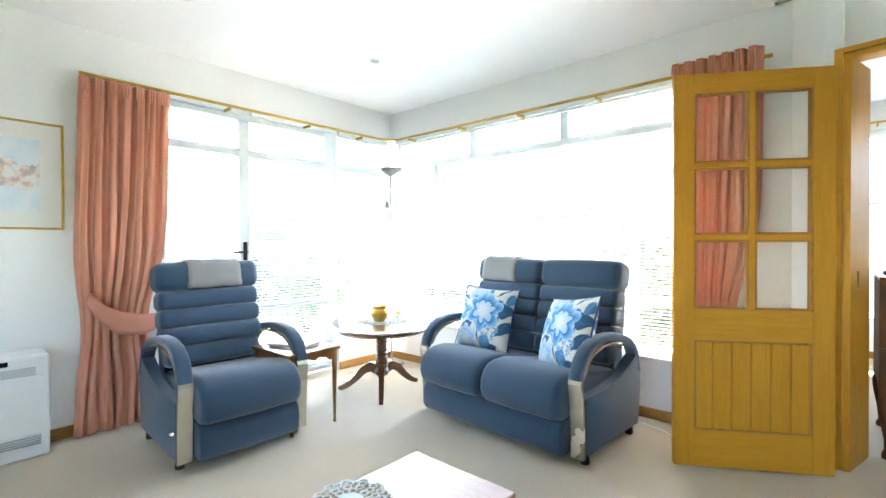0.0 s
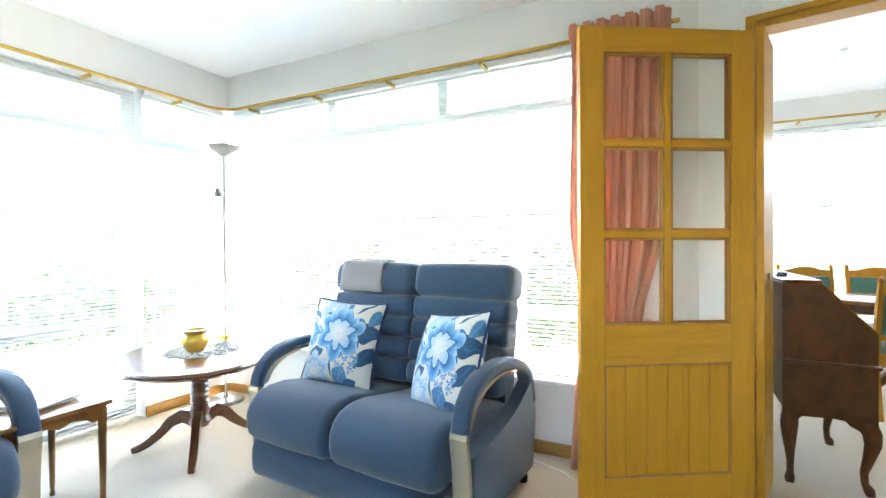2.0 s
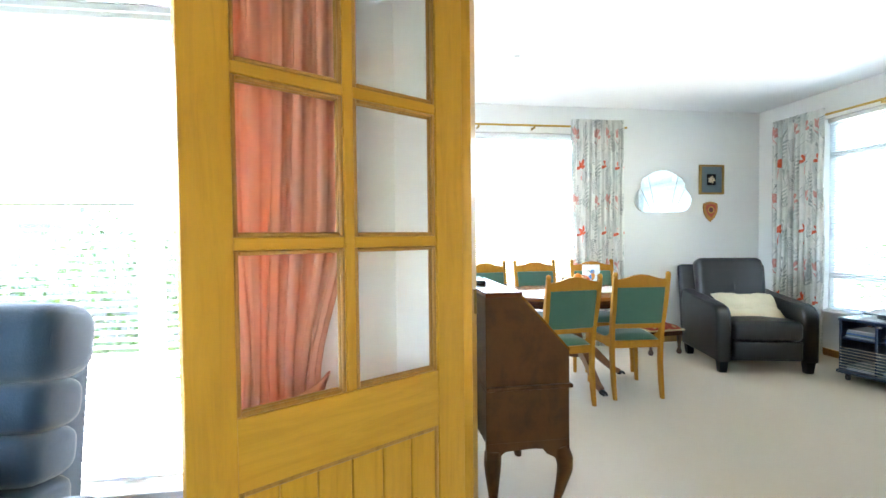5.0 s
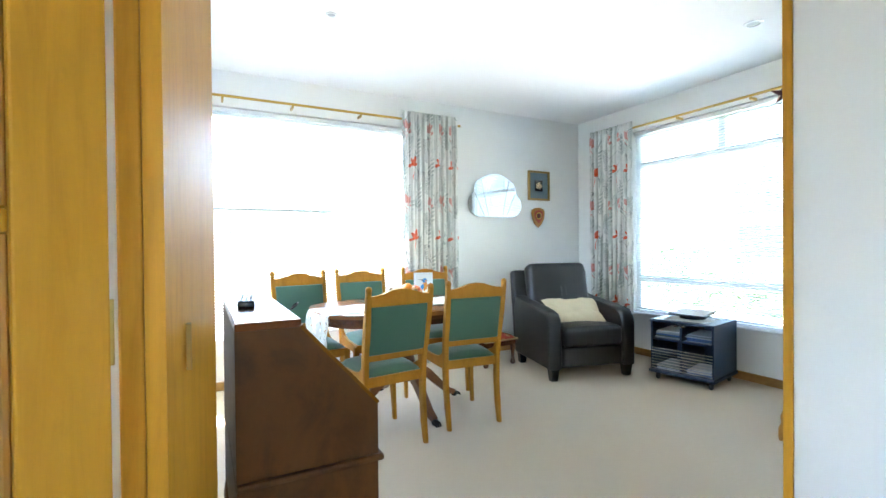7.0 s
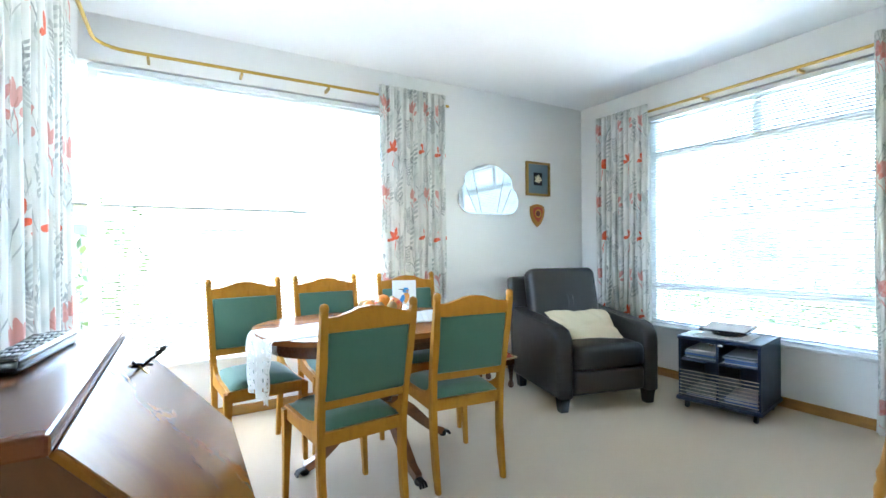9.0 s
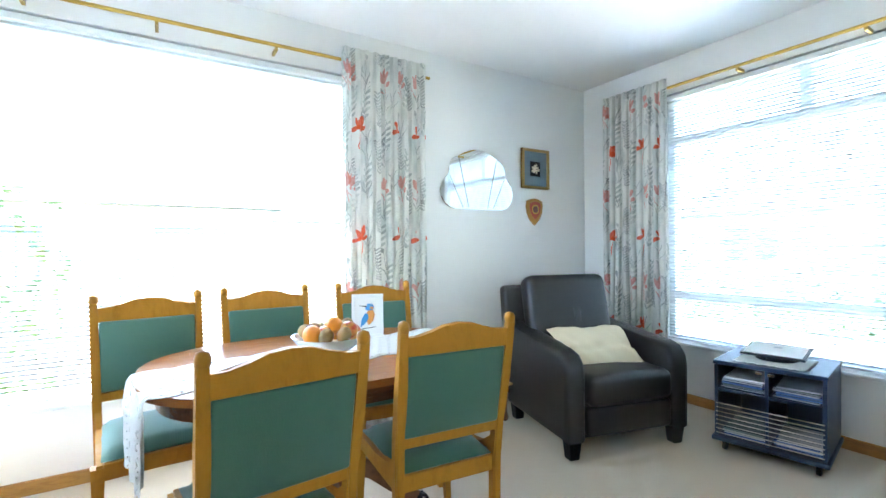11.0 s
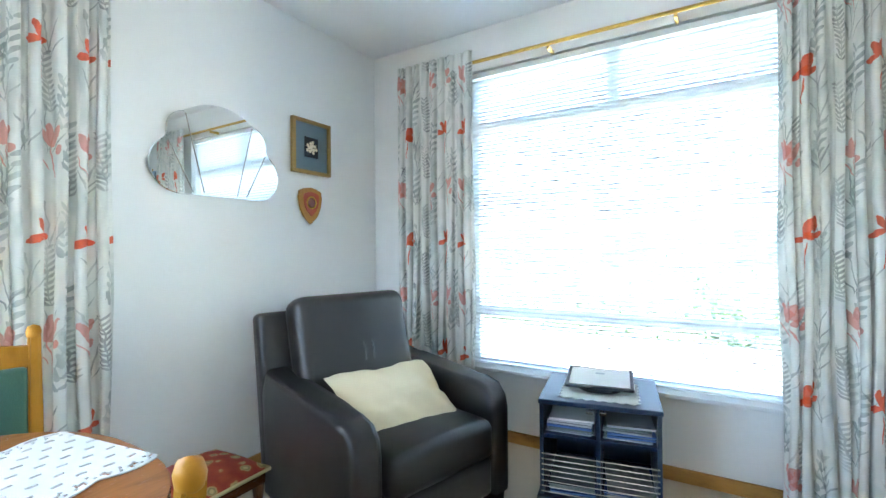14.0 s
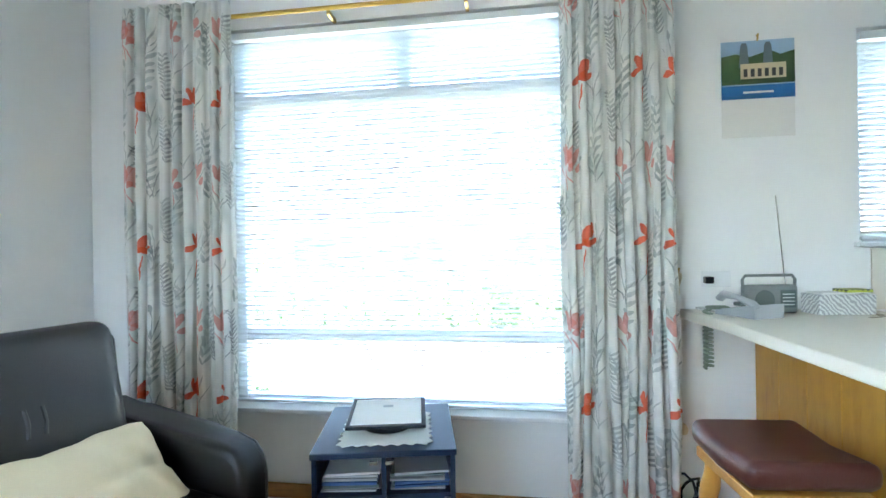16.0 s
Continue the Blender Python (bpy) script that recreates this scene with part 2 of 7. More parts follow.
# ---- the two rooms ----
CEIL, CEIL2 = 2.53, 2.61
XW, YN = -2.82, 3.90          # sitting room: west wall, north wall
XD, YD0, YD1 = 0.62, 3.80, 4.07   # dining room: west wall; the wall with the double door
XE, YN2 = 4.87, 7.04          # dining room: east wall, north wall
JL, HEAD = 0.80, 2.12   # the diagonal doorway: hinge jamb, head
YS, XP = -1.6, 2.30           # south wall, partition between sitting room and kitchen
SILL = 0.40
T = 0.18

floor = setting("floor", boxes((XW - T, XE + T, YS - T, YD1, -0.2, 0.0), (XD - T, XE + T, YD1, YN2 + T, -0.2, 0.0), (XW - T, XD - T, YD1, YN + T, -0.2, 0.0)), M_CARPET, "cream wall-to-wall cut-pile carpet over both rooms", "floor")
ceiling = setting("ceiling", boxes((XW - T, XP + 0.05, YS - T, YD0 + 0.06, CEIL, CEIL + 0.2), (XW - T, XD - T, YD0 + 0.06, YN + T, CEIL, CEIL + 0.2)), M_CEIL, "smooth white painted plaster ceiling of the sitting room", "ceiling")
setting("ceiling_dining", boxes((XD - T, XE + T, YD0 + 0.06, YN2 + T, CEIL2, CEIL2 + 0.12), (XP + 0.05, XE + T, YS - T, YD0 + 0.06, CEIL2, CEIL2 + 0.12)), M_CEIL, "smooth white painted plaster ceiling of the dining room", "ceiling")

WALL = "off-white painted plaster wall"
setting("wall_west", boxes((XW - T, XW, YS - T, 1.72, 0, CEIL), (XW - T, XW, 1.72, YN + T, 2.26, CEIL), (XW - T, XW, 3.24, YN - 0.06, 0, SILL)), M_WALL, WALL + " with a picture and tall glazed doors", "wall")
setting("wall_north", boxes((XW, 0.12, YN, YN + T, 2.26, CEIL), (XW, 0.12, YN, YN + T, 0, SILL), (0.12, XD - 0.1, YN, YN + T, 0, CEIL)), M_WALL, WALL + " under a wide window", "wall")
def along(a, b, inner, outer, back=0.0, ahead=0.0):
    """The plan of a bar from a to b; inner and outer: its two faces, measured to the left of the way."""
    d = (Vector(b) - Vector(a)).normalized()
    n = Vector((-d.y, d.x))
    a, b = Vector(a) - d * back, Vector(b) + d * ahead
    return [tuple(a + n * inner), tuple(b + n * inner), tuple(b + n * outer), tuple(a + n * outer)]


DL, DR = (0.735, 3.82), (2.305, 3.60)   # the two ends of the diagonal doorway
bm = prism([(XD - 0.1, 3.899), (0.67, 3.82), (0.735, 3.82), (0.80, YD1), (XD - 0.1, YD1)], 0, CEIL2, "z")
prism(along(DL, DR, 0.012, 0.10, 0.02, 0.0), HEAD + 0.03, CEIL2, "z", bm=bm)
setting("wall_door", bm, M_WALL, WALL + " over a diagonal timber-framed doorway", "wall")
setting("wall_return", boxes((XD - 0.1, XD - 0.002, YD1, YN + T, 0, CEIL2)), M_WALL, WALL + ", short return beside the doorway", "wall")
setting("wall_dining_west", boxes((XD - T, XD, YN + T, 5.15, 0, CEIL2), (XD - T, XD, 5.15, YN2 + T, 2.30, CEIL2), (XD - T, XD, 5.15, YN2 - 0.06, 0, SILL)), M_WALL, WALL + " carrying the television", "wall")
setting("wall_dining_north", boxes((XD, 2.72, YN2, YN2 + T, 2.32, CEIL2), (XD, 2.72, YN2, YN2 + T, 0, SILL), (2.72, XE, YN2, YN2 + T, 0, CEIL2)), M_WALL, WALL + " with a mirror and pictures", "wall")
setting("wall_east", boxes((XE, XE + T, 6.26, YN2 + T, 0, CEIL2), (XE, XE + T, 4.55, 6.26, 2.34, CEIL2), (XE, XE + T, 4.55, 6.26, 0, SILL + 0.03), (XE, XE + T, 3.40, 4.55, 0, CEIL2), (XE, XE + T, 2.0, 3.40, 0, 1.2), (XE, XE + T, 2.0, 3.40, 2.12, CEIL2), (XE, XE + T, YS - T, 2.0, 0, CEIL2)), M_WALL, WALL + " with a dining window and a kitchen window", "wall")
setting("wall_partition", boxes((XP, XP + 0.1, YS, 3.592, 0, CEIL2)), M_WALL, WALL, "wall")
# both openings in the south wall are added to let in fill light
setting("wall_south", boxes((XW, -0.9, YS - T, YS, 0, CEIL2), (-0.9, 0.4, YS - T, YS, 0, 1.0), (-0.9, 0.4, YS - T, YS, 2.1, CEIL2), (0.4, 3.2, YS - T, YS, 0, CEIL2), (3.2, 3.9, YS - T, YS, 0, 1.0), (3.2, 3.9, YS - T, YS, 2.2, CEIL2), (3.9, XE, YS - T, YS, 0, CEIL2)), M_WALL, WALL, "wall")

# unseen roof slab; its wide eaves are added to keep sun off the windows
setting("roof", boxes((XW - 0.85, XE + 0.85, YS - 0.8, YN + 0.8, CEIL2 + 0.13, CEIL2 + 0.25), (XD - 0.85, XE + 0.85, YN + 0.8, YN2 + 0.8, CEIL2 + 0.13, CEIL2 + 0.25)), M_WHITE, "unseen flat roof with white soffit, its wide eaves added to shade the windows", "roof")


def skirting(name, rows):
    bm = bmesh.new()
    for x0, x1, y0, y1 in rows:
        box(bm, x0, x1, y0, y1, 0.0, 0.072, bevel=0.006)
    return setting(name, bm, M_SKIRT, "honey-coloured varnished timber skirting board", "skirting board")


S = 0.015
skirting("baseboard", [(XW, XW + S, YS, 1.72), (XW, XW + S, 3.24, YN - S), (XW, XD - 0.1 - S, YN - S, YN), (XP - S, XP, YS, 3.59)])
skirting("baseboard_dining", [(XD, XD + S, YD1, YN2 - S), (XD, XE, YN2 - S, YN2), (XE - S, XE, 4.1, YN2 - S)])


M_DARKBRASS = plain("tarnished_brass", (0.30, 0.17, 0.03), 0.5, 60, 0.15, 0.05, metal=0.3)


def door_frame():
    f = tagged(new("door_frame"), "varnished pine frame of the diagonal doorway", "door frame", kind="structure")
    part("jamb", prism([(0.736, 3.80), (0.766, 3.795), (0.845, YD1 + 0.012), (0.802, YD1 + 0.012)], 0, HEAD, "z", 0.003), M_PINE, f)
    part("jamb", boxes((XP - 0.006, XP + 0.106, 3.593, 3.618, 0, HEAD + 0.03), bevel=0.003), M_PINE, f)
    part("head_jamb", prism(along(DL, DR, 0.0, 0.11, 0.02, -0.01), HEAD, HEAD + 0.028, "z"), M_PINE_H, f)
    part("architrave", boxes((0.70, 0.735, 3.80, 3.8185, 0, HEAD + 0.055), bevel=0.004), M_PINE, f)
    part("architrave", prism(along(DL, DR, -0.018, 0.010, 0.01, -0.01), HEAD + 0.03, HEAD + 0.055, "z"), M_PINE_H, f)
    part("hinge_plate", boxes((0.792, 0.8005, 3.88, 3.90, 0.945, 1.03)), M_DARKBRASS, f, "small brass plate let into the jamb")


door_frame()


# ---- windows: frames along x (run "x") or along y (run "y") ----
def window(name, run, plane, a0, a1, z0, z1, uprights=(), rails=(), short=(), label="", bar=0.055, depth=0.07):
    """plane: the frame's middle; uprights: full-height bars; rails: (z, from, to); short: (a, z from, z to)."""
    w = tagged(new(name), label, "window", kind="structure")

    def bar_box(p0, p1, q0, q1, d=depth):
        r = (p0, p1, plane - d / 2, plane + d / 2, q0, q1) if run == "x" else (plane - d / 2, plane + d / 2, p0, p1, q0, q1)
        return boxes(r, bevel=0.006)

    for p0, p1 in ((a0, a0 + bar), (a1 - bar, a1)):
        part("window_frame", bar_box(p0, p1, z0, z1), M_ALU, w)
    for q0, q1 in ((z0, z0 + bar), (z1 - bar, z1)):
        part("window_frame", bar_box(a0 + bar, a1 - bar, q0, q1), M_ALU, w)
    for a in uprights:
        part("mullion", bar_box(a - bar / 2, a + bar / 2, z0 + bar, z1 - bar), M_ALU, w)
    for z, p0, p1 in rails:
        part("transom", bar_box(p0, p1, z - 0.03, z + 0.03, depth - 0.006), M_ALU, w)
    for a, q0, q1 in short:
        part("mullion", bar_box(a - bar * 0.6, a + bar * 0.6, q0, q1, depth - 0.01), M_ALU, w)
    g = part("pane", bar_box(a0 + 0.02, a1 - 0.02, z0 + 0.02, z1 - 0.02, 0.006), M_GLASS, w, "clear window glass")
    g.visible_shadow = False
    return w


window("window_north", "x", YN + 0.10, XW + 0.03, 0.12, SILL, 2.26, (), ((1.97, XW + 0.085, 0.065), (0.78, XW + 0.085, 0.065)), ((-1.80, 1.99, 2.205), (-0.90, 1.99, 2.205), (-2.25, 0.455, 1.94)), "wide white aluminium window with small opening lights above")
window("window_door", "y", XW - 0.10, 1.72, 3.22, 0.02, 2.26, (2.38,), ((1.92, 1.775, 2.35), (0.66, 2.41, 3.165), (1.92, 2.41, 3.165)), (), "white aluminium glazed garden doors", 0.085)
def lever(w):
    part("lock_plate", boxes((XW - 0.064, XW - 0.052, 2.365, 2.395, 1.00, 1.20), bevel=0.003), M_DARK, w, "dark metal lock plate")
    part("door_handle", tube([(XW - 0.052, 2.38, 1.12), (XW - 0.022, 2.38, 1.12), (XW - 0.02, 2.36, 1.12), (XW - 0.02, 2.27, 1.118)], 0.008, 8), M_DARK, w, "dark lever handle", 60)


lever(bpy.data.objects["window_door"])
window("window_corner", "y", XW - 0.10, 3.22, YN + 0.06, SILL, 2.26, (), ((1.92, 3.275, YN), (0.78, 3.275, YN)), (), "white aluminium corner window")
window("window_dining", "x", YN2 + 0.10, XD + 0.03, 2.72, SILL, 2.32, (), (), (), "wide white aluminium dining window")
window("window_dining_side", "y", XD - 0.10, 5.15, YN2 + 0.06, SILL, 2.30, (), ((0.80, 5.2, YN2),), (), "white aluminium corner window behind the television")
window("window_east", "y", XE + 0.10, 4.55, 6.26, SILL + 0.03, 2.34, (), ((1.985, 4.6, 6.21), (0.79, 4.6, 6.21)), ((5.36, 2.01, 2.285),), "white aluminium window with two small top lights")
window("window_kitchen", "y", XE + 0.10, 2.0, 3.40, 1.2, 2.12, (2.7,), (), (), "white aluminium kitchen window")

# unseen south windows, added so sky light fills both rooms from behind
window("window_south", "x", YS - 0.10, -0.9, 0.4, 1.0, 2.1, (-0.25,), (), (), "small unseen white aluminium window, added behind the sitting area for fill light")
window("window_scullery", "x", YS - 0.10, 3.2, 3.9, 1.0, 2.2, (3.55,), (), (), "unseen white aluminium window, added in the kitchen's south wall for fill light")

for nm, r in (("window_sill", (XW + 0.0, 0.14, YN - 0.05, YN + 0.065, SILL, SILL + 0.022)), ("window_sill_corner", (XW - 0.065, XW + 0.05, 3.24, YN - 0.05, SILL, SILL + 0.022)),
              ("window_sill_dining", (XD, 2.74, YN2 - 0.05, YN2 + 0.065, SILL, SILL + 0.022)), ("window_sill_dining_side", (XD - 0.065, XD + 0.05, 5.15, YN2 - 0.05, SILL, SILL + 0.022)),
              ("window_sill_east", (XE - 0.05, XE + 0.065, 4.53, 6.28, SILL + 0.03, SILL + 0.052)), ("window_sill_kitchen", (XE - 0.03, XE + 0.065, 2.0, 3.42, 1.2, 1.22))):
    setting(nm, boxes(r, bevel=0.005), M_WHITE, "white painted window sill", "window sill")


# ---- venetian blinds ----
def blind(run, plane, a0, a1, z0, z1, tilt=12.0, pitch=0.024, label="white venetian blind lowered over the window, slats open"):
    mid = (a0 + a1) / 2
    m = pose(mid, plane, 0) if run == "x" else pose(plane, mid, 0, 0, 0, 90)
    b = thing("venetian_blind", m, label, "blind", "venetian blinds")
    half = (a1 - a0) / 2
    part("head_rail", boxes((-half, half, -0.02, 0.02, z1 - 0.035, z1), bevel=0.003), M_BLIND, b)
    part("bottom_rail", boxes((-half, half, -0.012, 0.012, z0, z0 + 0.014), bevel=0.003), M_BLIND, b)
    n = int((z1 - z0 - 0.06) / pitch)
    bm = bmesh.new()
    c, s = math.cos(radians(tilt)), math.sin(radians(tilt))
    rows = []
    for k in range(4):
        u = (k / 3 - 0.5) * 0.025
        h = 0.0022 * (1 - (2 * k / 3 - 1) ** 2)
        rows.append([bm.verts.new((x, u * c - h * s, u * s + h * c)) for x in (-half + 0.004, half - 0.004)])
    for p, q in zip(rows, rows[1:]):
        bm.faces.new((p[0], p[1], q[1], q[0]))
    first = part("slat", bm, M_BLIND, b, at=pose(0, 0, z0 + 0.03), smooth=40)
    for k in range(1, n):
        o = first.copy()
        scene.collection.objects.link(o)
        o.matrix_basis = pose(0, 0, z0 + 0.03 + k * pitch, random.uniform(-1, 1), 0, 0)
    for x in (-half * 0.8, half * 0.8) if half < 0.7 else (-half * 0.85, 0.0, half * 0.85):
        part("ladder_cord", boxes((x - 0.0012, x + 0.0012, -0.0135, -0.0125, z0, z1)), M_BLIND, b)
    return b


blind("x", YN + 0.03, XW + 0.05, 0.10, SILL + 0.03, 2.25)
blind("y", XW - 0.03, 1.76, 2.34, 0.05, 2.25)
blind("y", XW - 0.03, 2.42, 3.20, 0.05, 2.25)
blind("y", XW - 0.03, 3.26, YN - 0.02, SILL + 0.03, 2.25)
blind("x", YN2 + 0.03, XD + 0.05, 2.70, SILL + 0.03, 2.31)
blind("y", XD - 0.03, 5.2, YN2 - 0.02, SILL + 0.03, 2.29)
blind("y", XE + 0.03, 4.57, 6.24, SILL + 0.06, 2.33, 34.0)
blind("y", XE + 0.03, 2.72, 3.38, 1.23, 2.11, 46.0)
blind("y", XE + 0.03, 2.02, 2.68, 1.23, 2.11, 46.0)


# ---- outside ----
M_LAWN = plain("lawn", (0.085, 0.115, 0.04), 0.9, 30, 0.4, 0.5, wear=0.8)
M_PAVING = plain("concrete_paving", (0.44, 0.42, 0.39), 0.85, 60, 0.15, 0.2)
M_FENCE = plain("weathered_fence", (0.22, 0.20, 0.18), 0.85, 40, 0.25, 0.3)
M_ROOF = plain("far_roof", (0.10, 0.11, 0.14), 0.7, 30, 0.15, 0.2)
M_CLAD = plain("far_cladding", (0.50, 0.47, 0.42), 0.8, 30, 0.1, 0.2)
M_BARK = plain("bark", (0.10, 0.075, 0.055), 0.9, 30, 0.3, 0.6)
M_DARKPANE = plain("far_window_pane", (0.12, 0.13, 0.14), 0.1, 20, 0.2, 0.0)


def leaf_material():
    n = Nodes("foliage")
    r = n.node("ShaderNodeNewGeometry").outputs["Random Per Island"]
    col = n.ramp(r, [(0.0, (0.03, 0.06, 0.018)), (0.5, (0.055, 0.10, 0.03)), (0.85, (0.09, 0.14, 0.04)), (1.0, (0.14, 0.16, 0.06))])
    n.set(col, 0.6)
    return n.m


M_LEAF = leaf_material()
setting("ground", boxes((-400, 400, -400, 400, -0.7, -0.32)), M_LAWN, "green lawn round the house", "ground")
setting("pavement", boxes((XW - 2.6, XW - T, 0.6, 7.5, -0.32, -0.16), (XE + 0.2, XE + 5.0, -1.0, 9.6, -0.32, -0.2), (XW - T, XD - T - 0.02, YN + T + 0.02, 7.2, -0.32, -0.18), (XD - T, XE + 0.2, YN2 + T + 0.02, 9.6, -0.32, -0.19)), M_PAVING, "pale concrete terrace beside the house", "pavement")


def leaves(spots, size, seed):
    """Small leaf blades at random turns round (x, y, z, spread) spots."""
    rnd = np.random.default_rng(seed)
    verts, faces = [], []
    for x, y, z, sx, sy, sz, n in spots:
        p = rnd.normal(0, 1, (n, 3))
        p /= np.maximum(1.0, np.linalg.norm(p, axis=1))[:, None]
        p = p * (sx, sy, sz) + (x, y, z)
        a, b = rnd.normal(0, 1, (n, 3)), rnd.normal(0, 1, (n, 3))
        a /= np.linalg.norm(a, axis=1)[:, None]
        b -= (a * b).sum(1)[:, None] * a
        b /= np.linalg.norm(b, axis=1)[:, None]
        s = size * rnd.uniform(0.6, 1.4, (n, 1))
        for q in (p - a * s, p + b * s * 0.45, p + a * s, p - b * s * 0.45):
            verts.append(q)
        k = len(faces)
        faces.append(n)
    out_v, out_f, base = [], [], 0
    for i, n in enumerate(faces):
        q = verts[4 * i : 4 * i + 4]
        for j in range(n):
            out_v += [tuple(v[j]) for v in q]
            out_f.append((base, base + 1, base + 2, base + 3))
            base += 4
    me = bpy.data.meshes.new("leaves")
    me.from_pydata(out_v, [], out_f)
    me.materials.append(M_LEAF)
    return me


def hedge(m, length, height, seed, label):
    rnd = random.Random(seed)
    spots = []
    n = int(length / 0.42)
    for k in range(n):
        x = (k + 0.5) / n * length - length / 2
        h = height * rnd.uniform(0.75, 1.1)
        for lv in range(max(2, int(h / 0.38))):
            spots.append((x + rnd.uniform(-0.15, 0.15), rnd.uniform(-0.12, 0.12), 0.2 + lv * 0.38, 0.36, 0.32, 0.3, 46))
    o = new("hedge", leaves(spots, 0.055, seed))
    o.matrix_basis = m
    return tagged(o, label, "hedge", kind="stuff")


def shrub(m, r, seed, label):
    rnd = random.Random(seed)
    s = thing("shrub", m, label, "shrub", "garden shrubs")
    spots = [(r * rnd.uniform(-0.7, 0.7), r * rnd.uniform(-0.7, 0.7), r * rnd.uniform(0.3, 1.5), r * 0.42, r * 0.42, r * 0.36, 70) for _ in range(14)]
    c = new("crown", leaves(spots, 0.05, seed))
    c.parent = s
    for k in range(4):
        a = k * 1.6
        part("stem", tube([(0, 0, -0.02), (0.2 * r * math.cos(a), 0.2 * r * math.sin(a), 0.5 * r), (0.5 * r * math.cos(a), 0.5 * r * math.sin(a), 1.1 * r)], 0.02, 6, radii=[0.028, 0.018, 0.008]), M_BARK, s)
    return s


def tree(m, h, seed, label):
    rnd = random.Random(seed)
    t = thing("tree", m, label, "tree", "garden trees")
    part("trunk", tube([(0, 0, -0.05), (0.05, 0.02, h * 0.25), (0.0, 0.08, h * 0.5), (0.06, 0.05, h * 0.72)], 0.1, 10, radii=[0.15, 0.11, 0.08, 0.03]), M_BARK, t, smooth=60)
    spots = []
    for k in range(9):
        a, z = k * 2.4, h * (0.38 + 0.055 * k)
        l = h * (0.30 - 0.016 * k)
        e = (l * math.cos(a), l * math.sin(a), z + l * 0.55)
        part("limb", tube([(0.02, 0.05, z), (e[0] * 0.5, e[1] * 0.5, z + l * 0.35), e], 0.03, 7, radii=[0.045, 0.03, 0.01]), M_BARK, t)
        for j in range(4):
            f = 0.55 + 0.2 * j
            spots.append((e[0] * f + rnd.uniform(-0.3, 0.3), e[1] * f + rnd.uniform(-0.3, 0.3), z + l * 0.55 * f + rnd.uniform(-0.1, 0.35), h * 0.085, h * 0.085, h * 0.065, 90))
    c = new("crown", leaves(spots, 0.075, seed))
    c.parent = t
    return t


def fence(m, length, height, label):
    f = thing("fence", m, label, "fence")
    n = int(length / 0.16)
    first = part("paling", boxes((-0.072, 0.072, -0.01, 0.01, 0.03, height), bevel=0.003, segments=1), M_FENCE, f, at=pose(-length / 2, 0, 0))
    for k in range(1, n):
        o = first.copy()
        scene.collection.objects.link(o)
        o.matrix_basis = pose(-length / 2 + k * 0.16, 0, 0, 0, 0, 0)
    for z in (0.35, height - 0.3):
        part("fence_rail", boxes((-length / 2, length / 2, 0.011, 0.06, z, z + 0.08)), M_FENCE, f)
    for k in range(int(length / 2.4) + 1):
        part("post", boxes((-length / 2 + k * 2.4 - 0.05, -length / 2 + k * 2.4 + 0.05, 0.061, 0.16, -0.05, height + 0.05)), M_FENCE, f)


def house(m, w, d, label):
    h = thing("neighbour_house", m, label, "house", "neighbouring houses")
    part("wall", boxes((-w / 2, w / 2, -d / 2, d / 2, 0, 2.5)), M_CLAD, h)
    part("roof", prism([(-d / 2 - 0.5, 2.45), (d / 2 + 0.5, 2.45), (0, 4.2)], -w / 2 - 0.4, w / 2 + 0.4, "x"), M_ROOF, h)
    for k in range(4):
        x = -w / 2 + (k + 0.5) * w / 4
        wn = part("window", boxes((x - 0.8, x + 0.8, -d / 2 - 0.04, -d / 2 - 0.002, 0.9, 2.1)), M_ALU, h)
        part("pane", boxes((x - 0.72, x - 0.03, -d / 2 - 0.05, -d / 2 - 0.041, 0.97, 2.03)), M_DARKPANE, wn)
        part("pane", boxes((x + 0.03, x + 0.72, -d / 2 - 0.05, -d / 2 - 0.041, 0.97, 2.03)), M_DARKPANE, wn)


G = -0.32
post = thing("veranda_post", pose(-0.64, 4.74, G), "white painted post under the eaves", "post")
part("shaft", boxes((-0.045, 0.045, -0.045, 0.045, 0.0, CEIL2 + 0.13 - G), bevel=0.006), M_WHITE, post)
part("foot_block", boxes((-0.07, 0.07, -0.07, 0.07, 0.0, 0.12), bevel=0.008), M_WHITE, post)
fence(pose(-2.5, 9.9, G), 13.0, 1.65, "weathered paling fence behind the hedge")
fence(pose(-8.6, 3.0, G, 0, 0, 90), 12.0, 1.6, "weathered paling fence beyond the terrace")
hedge(pose(-3.4, 9.1, G), 8.0, 1.9, 11, "loose green hedge along the garden fence")
hedge(pose(-7.9, 3.6, G, 0, 0, 90), 7.0, 1.3, 12, "low green hedge along the terrace")
hedge(pose(3.0, 14.5, G), 9.0, 1.3, 13, "clipped green hedge by the street")
hedge(pose(10.6, 7.5, G, 0, 0, 78), 7.5, 1.6, 14, "green hedge beside the drive")
for k, (x, y, r) in enumerate(((-1.2, 7.4, 0.55), (0.3, 7.8, 0.45), (-5.6, 2.9, 0.5), (-5.9, 4.8, 0.6), (1.3, 8.1, 0.35), (5.7, 6.75, 0.3), (10.6, 3.6, 0.65), (10.9, 5.0, 0.6))):
    shrub(pose(x, y, G, 0, 0, 40 * k), r, 30 + k, "leafy green garden shrub on the lawn")
tree(pose(11.5, 3.2, G), 4.8, 6, "garden tree beside the drive")
house(pose(-3.0, 19.0, G, 0, 0, 4), 13, 7, "single-storey pale neighbouring house with a dark roof")
house(pose(8.5, 24.0, G, 0, 0, -6), 12, 7, "single-storey pale house across the street")
